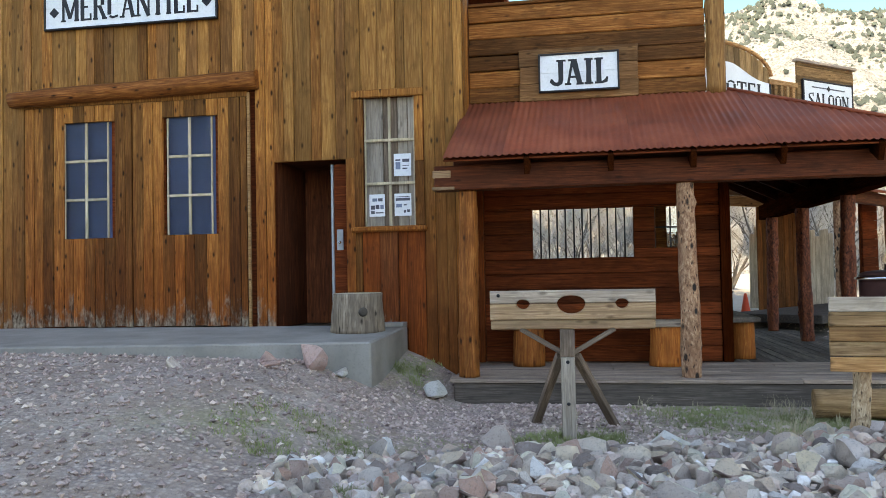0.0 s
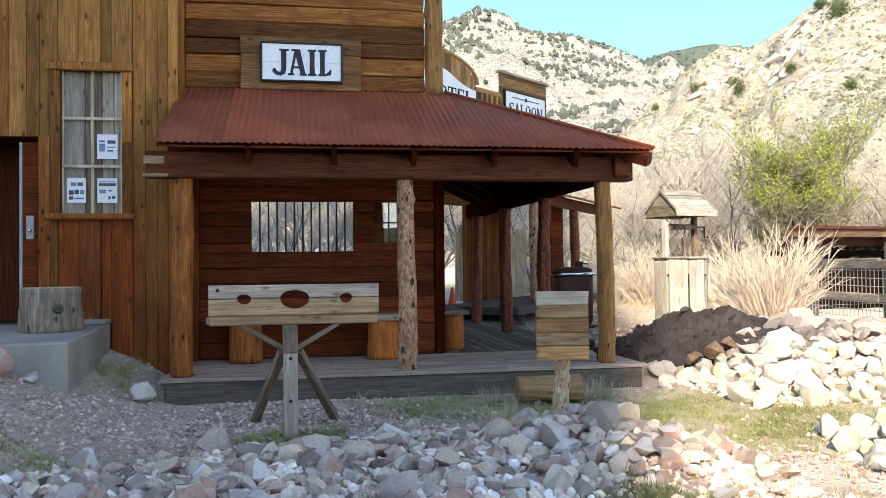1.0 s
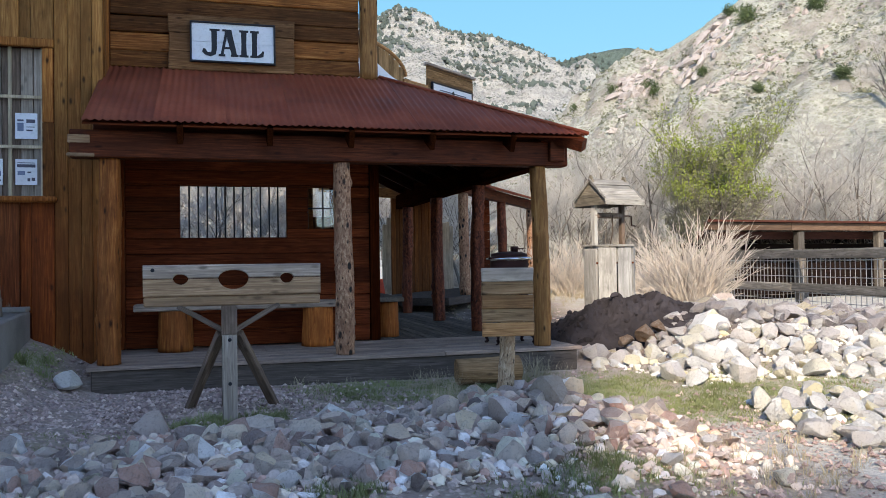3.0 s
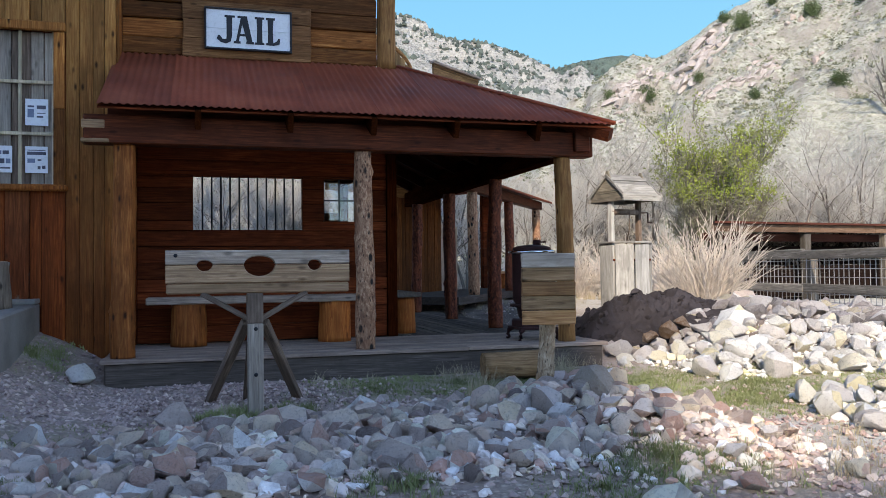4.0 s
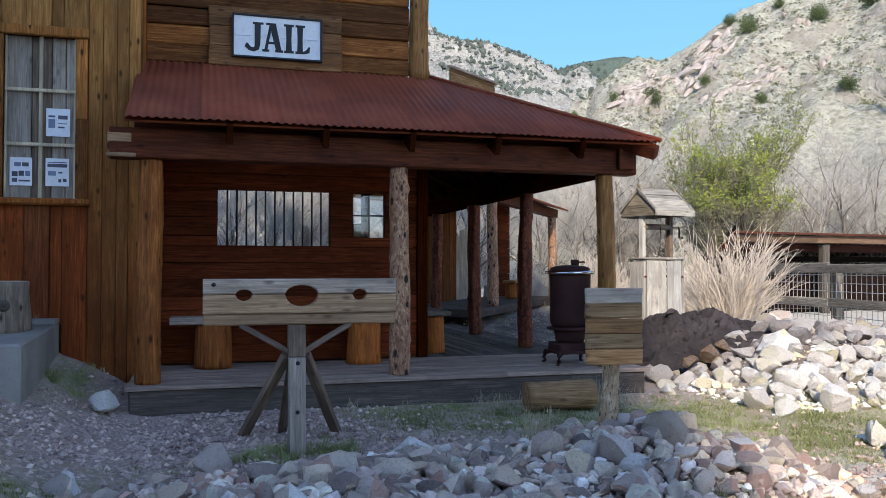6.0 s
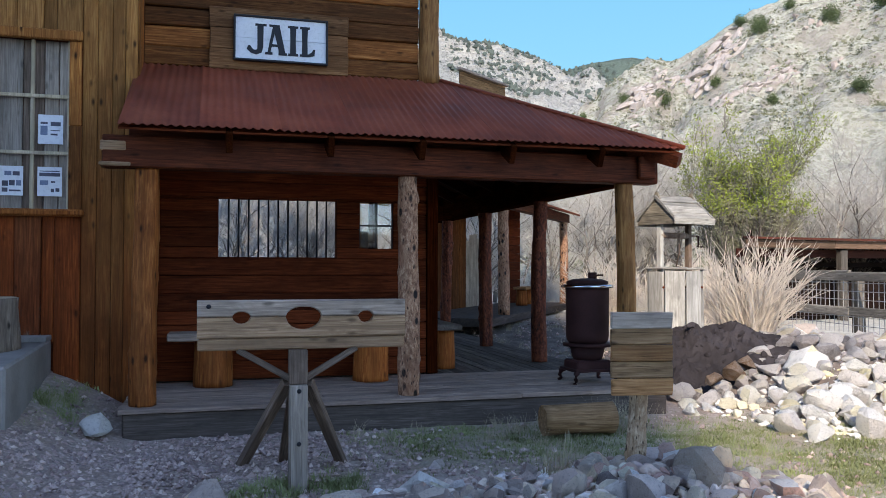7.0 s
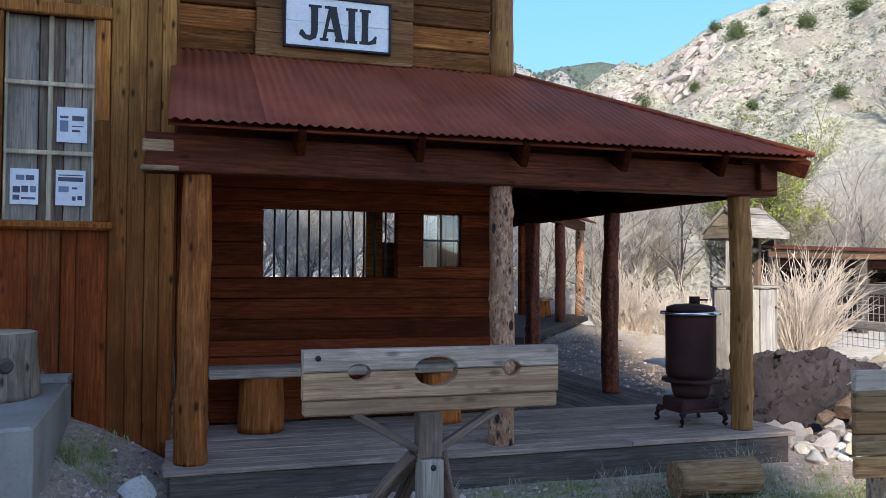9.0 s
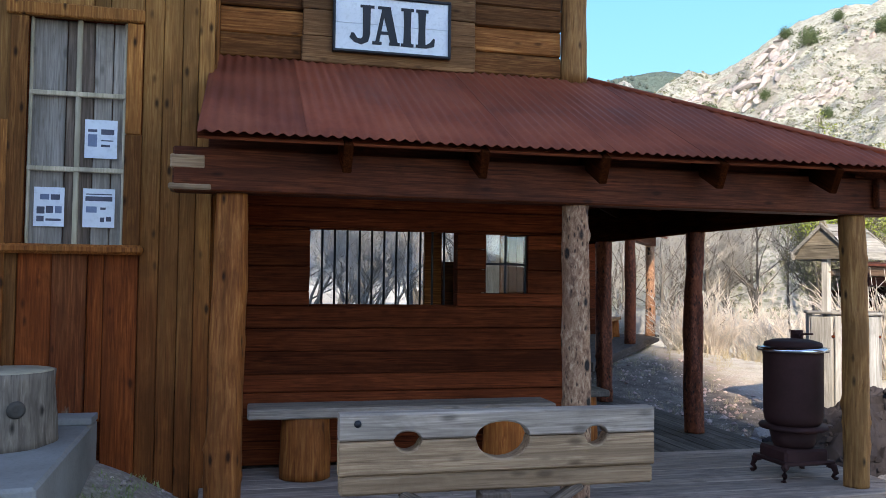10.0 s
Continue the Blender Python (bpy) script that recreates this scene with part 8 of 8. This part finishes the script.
def build_grass():
    rng = random.Random(71)
    nr = np.random.RandomState(71)
    x, y = nr.uniform(-1.5, 8.0, 70000), nr.uniform(-6.8, 0.9, 70000)
    keep = ~((y > -0.25) & (x > -0.3) & (x < 5.2)) & ~((x < -0.9) & (y > -1.0))
    keep &= nr.rand(70000) < green_amount(x, y) ** 1.5 * (0.4 + 0.6 * (np.sin(5 * x) * np.sin(4 * y + x) > -0.2))
    spots = np.stack([x, y, nr.uniform(0.6, 1.1, 70000)], -1)[keep][:8000].tolist()
    tagged(place("grass", blades(spots, 1, 0.015, 0.05, 0.0042, 9, 1.4, "grass"), GRASS), "short green grass in patches on the gravel", "grass", kind="stuff")
    tufts = []
    for cx, cy, n, s in ((1.12, -2.15, 30, 1.1), (1.45, -2.1, 26, 1.0), (0.85, -2.2, 18, 0.9), (-0.75, 0.1, 14, 0.8), (3.3, -4.5, 40, 0.9), (3.05, -4.65, 18, 0.9), (2.6, -5.0, 10, 0.8), (3.6, -4.7, 12, 0.8), (-0.1, -4.3, 22, 0.8), (1.7, -4.6, 22, 0.8), (-0.9, -3.6, 14, 0.7), (-0.5, -3.1, 14, 0.6)):
        tufts += [(cx + rng.gauss(0, 0.13), cy + rng.gauss(0, 0.13), s * rng.uniform(0.7, 1.1)) for _ in range(n)]
    tagged(place("grass_tufts", blades(tufts, 2, 0.03, 0.10, 0.0032, 34, 1.5, "grass_tufts"), GRASS), "taller green grass tufts among the rocks", "grass", kind="stuff")
    dry = []
    for cx, cy, n, s, sp in ((2.80, -2.7, 8, 1.0, 0.07), (4.35, -0.75, 22, 0.9, 0.16), (3.3, -0.75, 12, 0.6, 0.25), (4.1, -5.0, 26, 0.5, 0.35), (4.6, -4.4, 12, 0.45, 0.3), (2.0, -0.75, 8, 0.5, 0.3), (6.2, -4.6, 16, 0.8, 0.4), (8.0, 3.4, 30, 1.2, 0.5), (6.4, 6.0, 40, 0.4, 0.9), (6.8, 8.2, 40, 0.5, 0.8), (6.2, 3.6, 24, 0.4, 0.6), (9.6, 9.5, 50, 1.1, 1.3), (11.5, 9.0, 30, 1.1, 0.9)):
        dry += [(cx + rng.gauss(0, sp), cy + rng.gauss(0, sp), s * rng.uniform(0.7, 1.2)) for _ in range(n)]
    tagged(place("dry_grass", blades(dry, 3, 0.10, 0.30, 0.0022, 18, 1.3, "dry_grass"), DRYGRASS), "dry straw-coloured grass tufts", "grass", kind="stuff")


build_gravel()
build_grass()
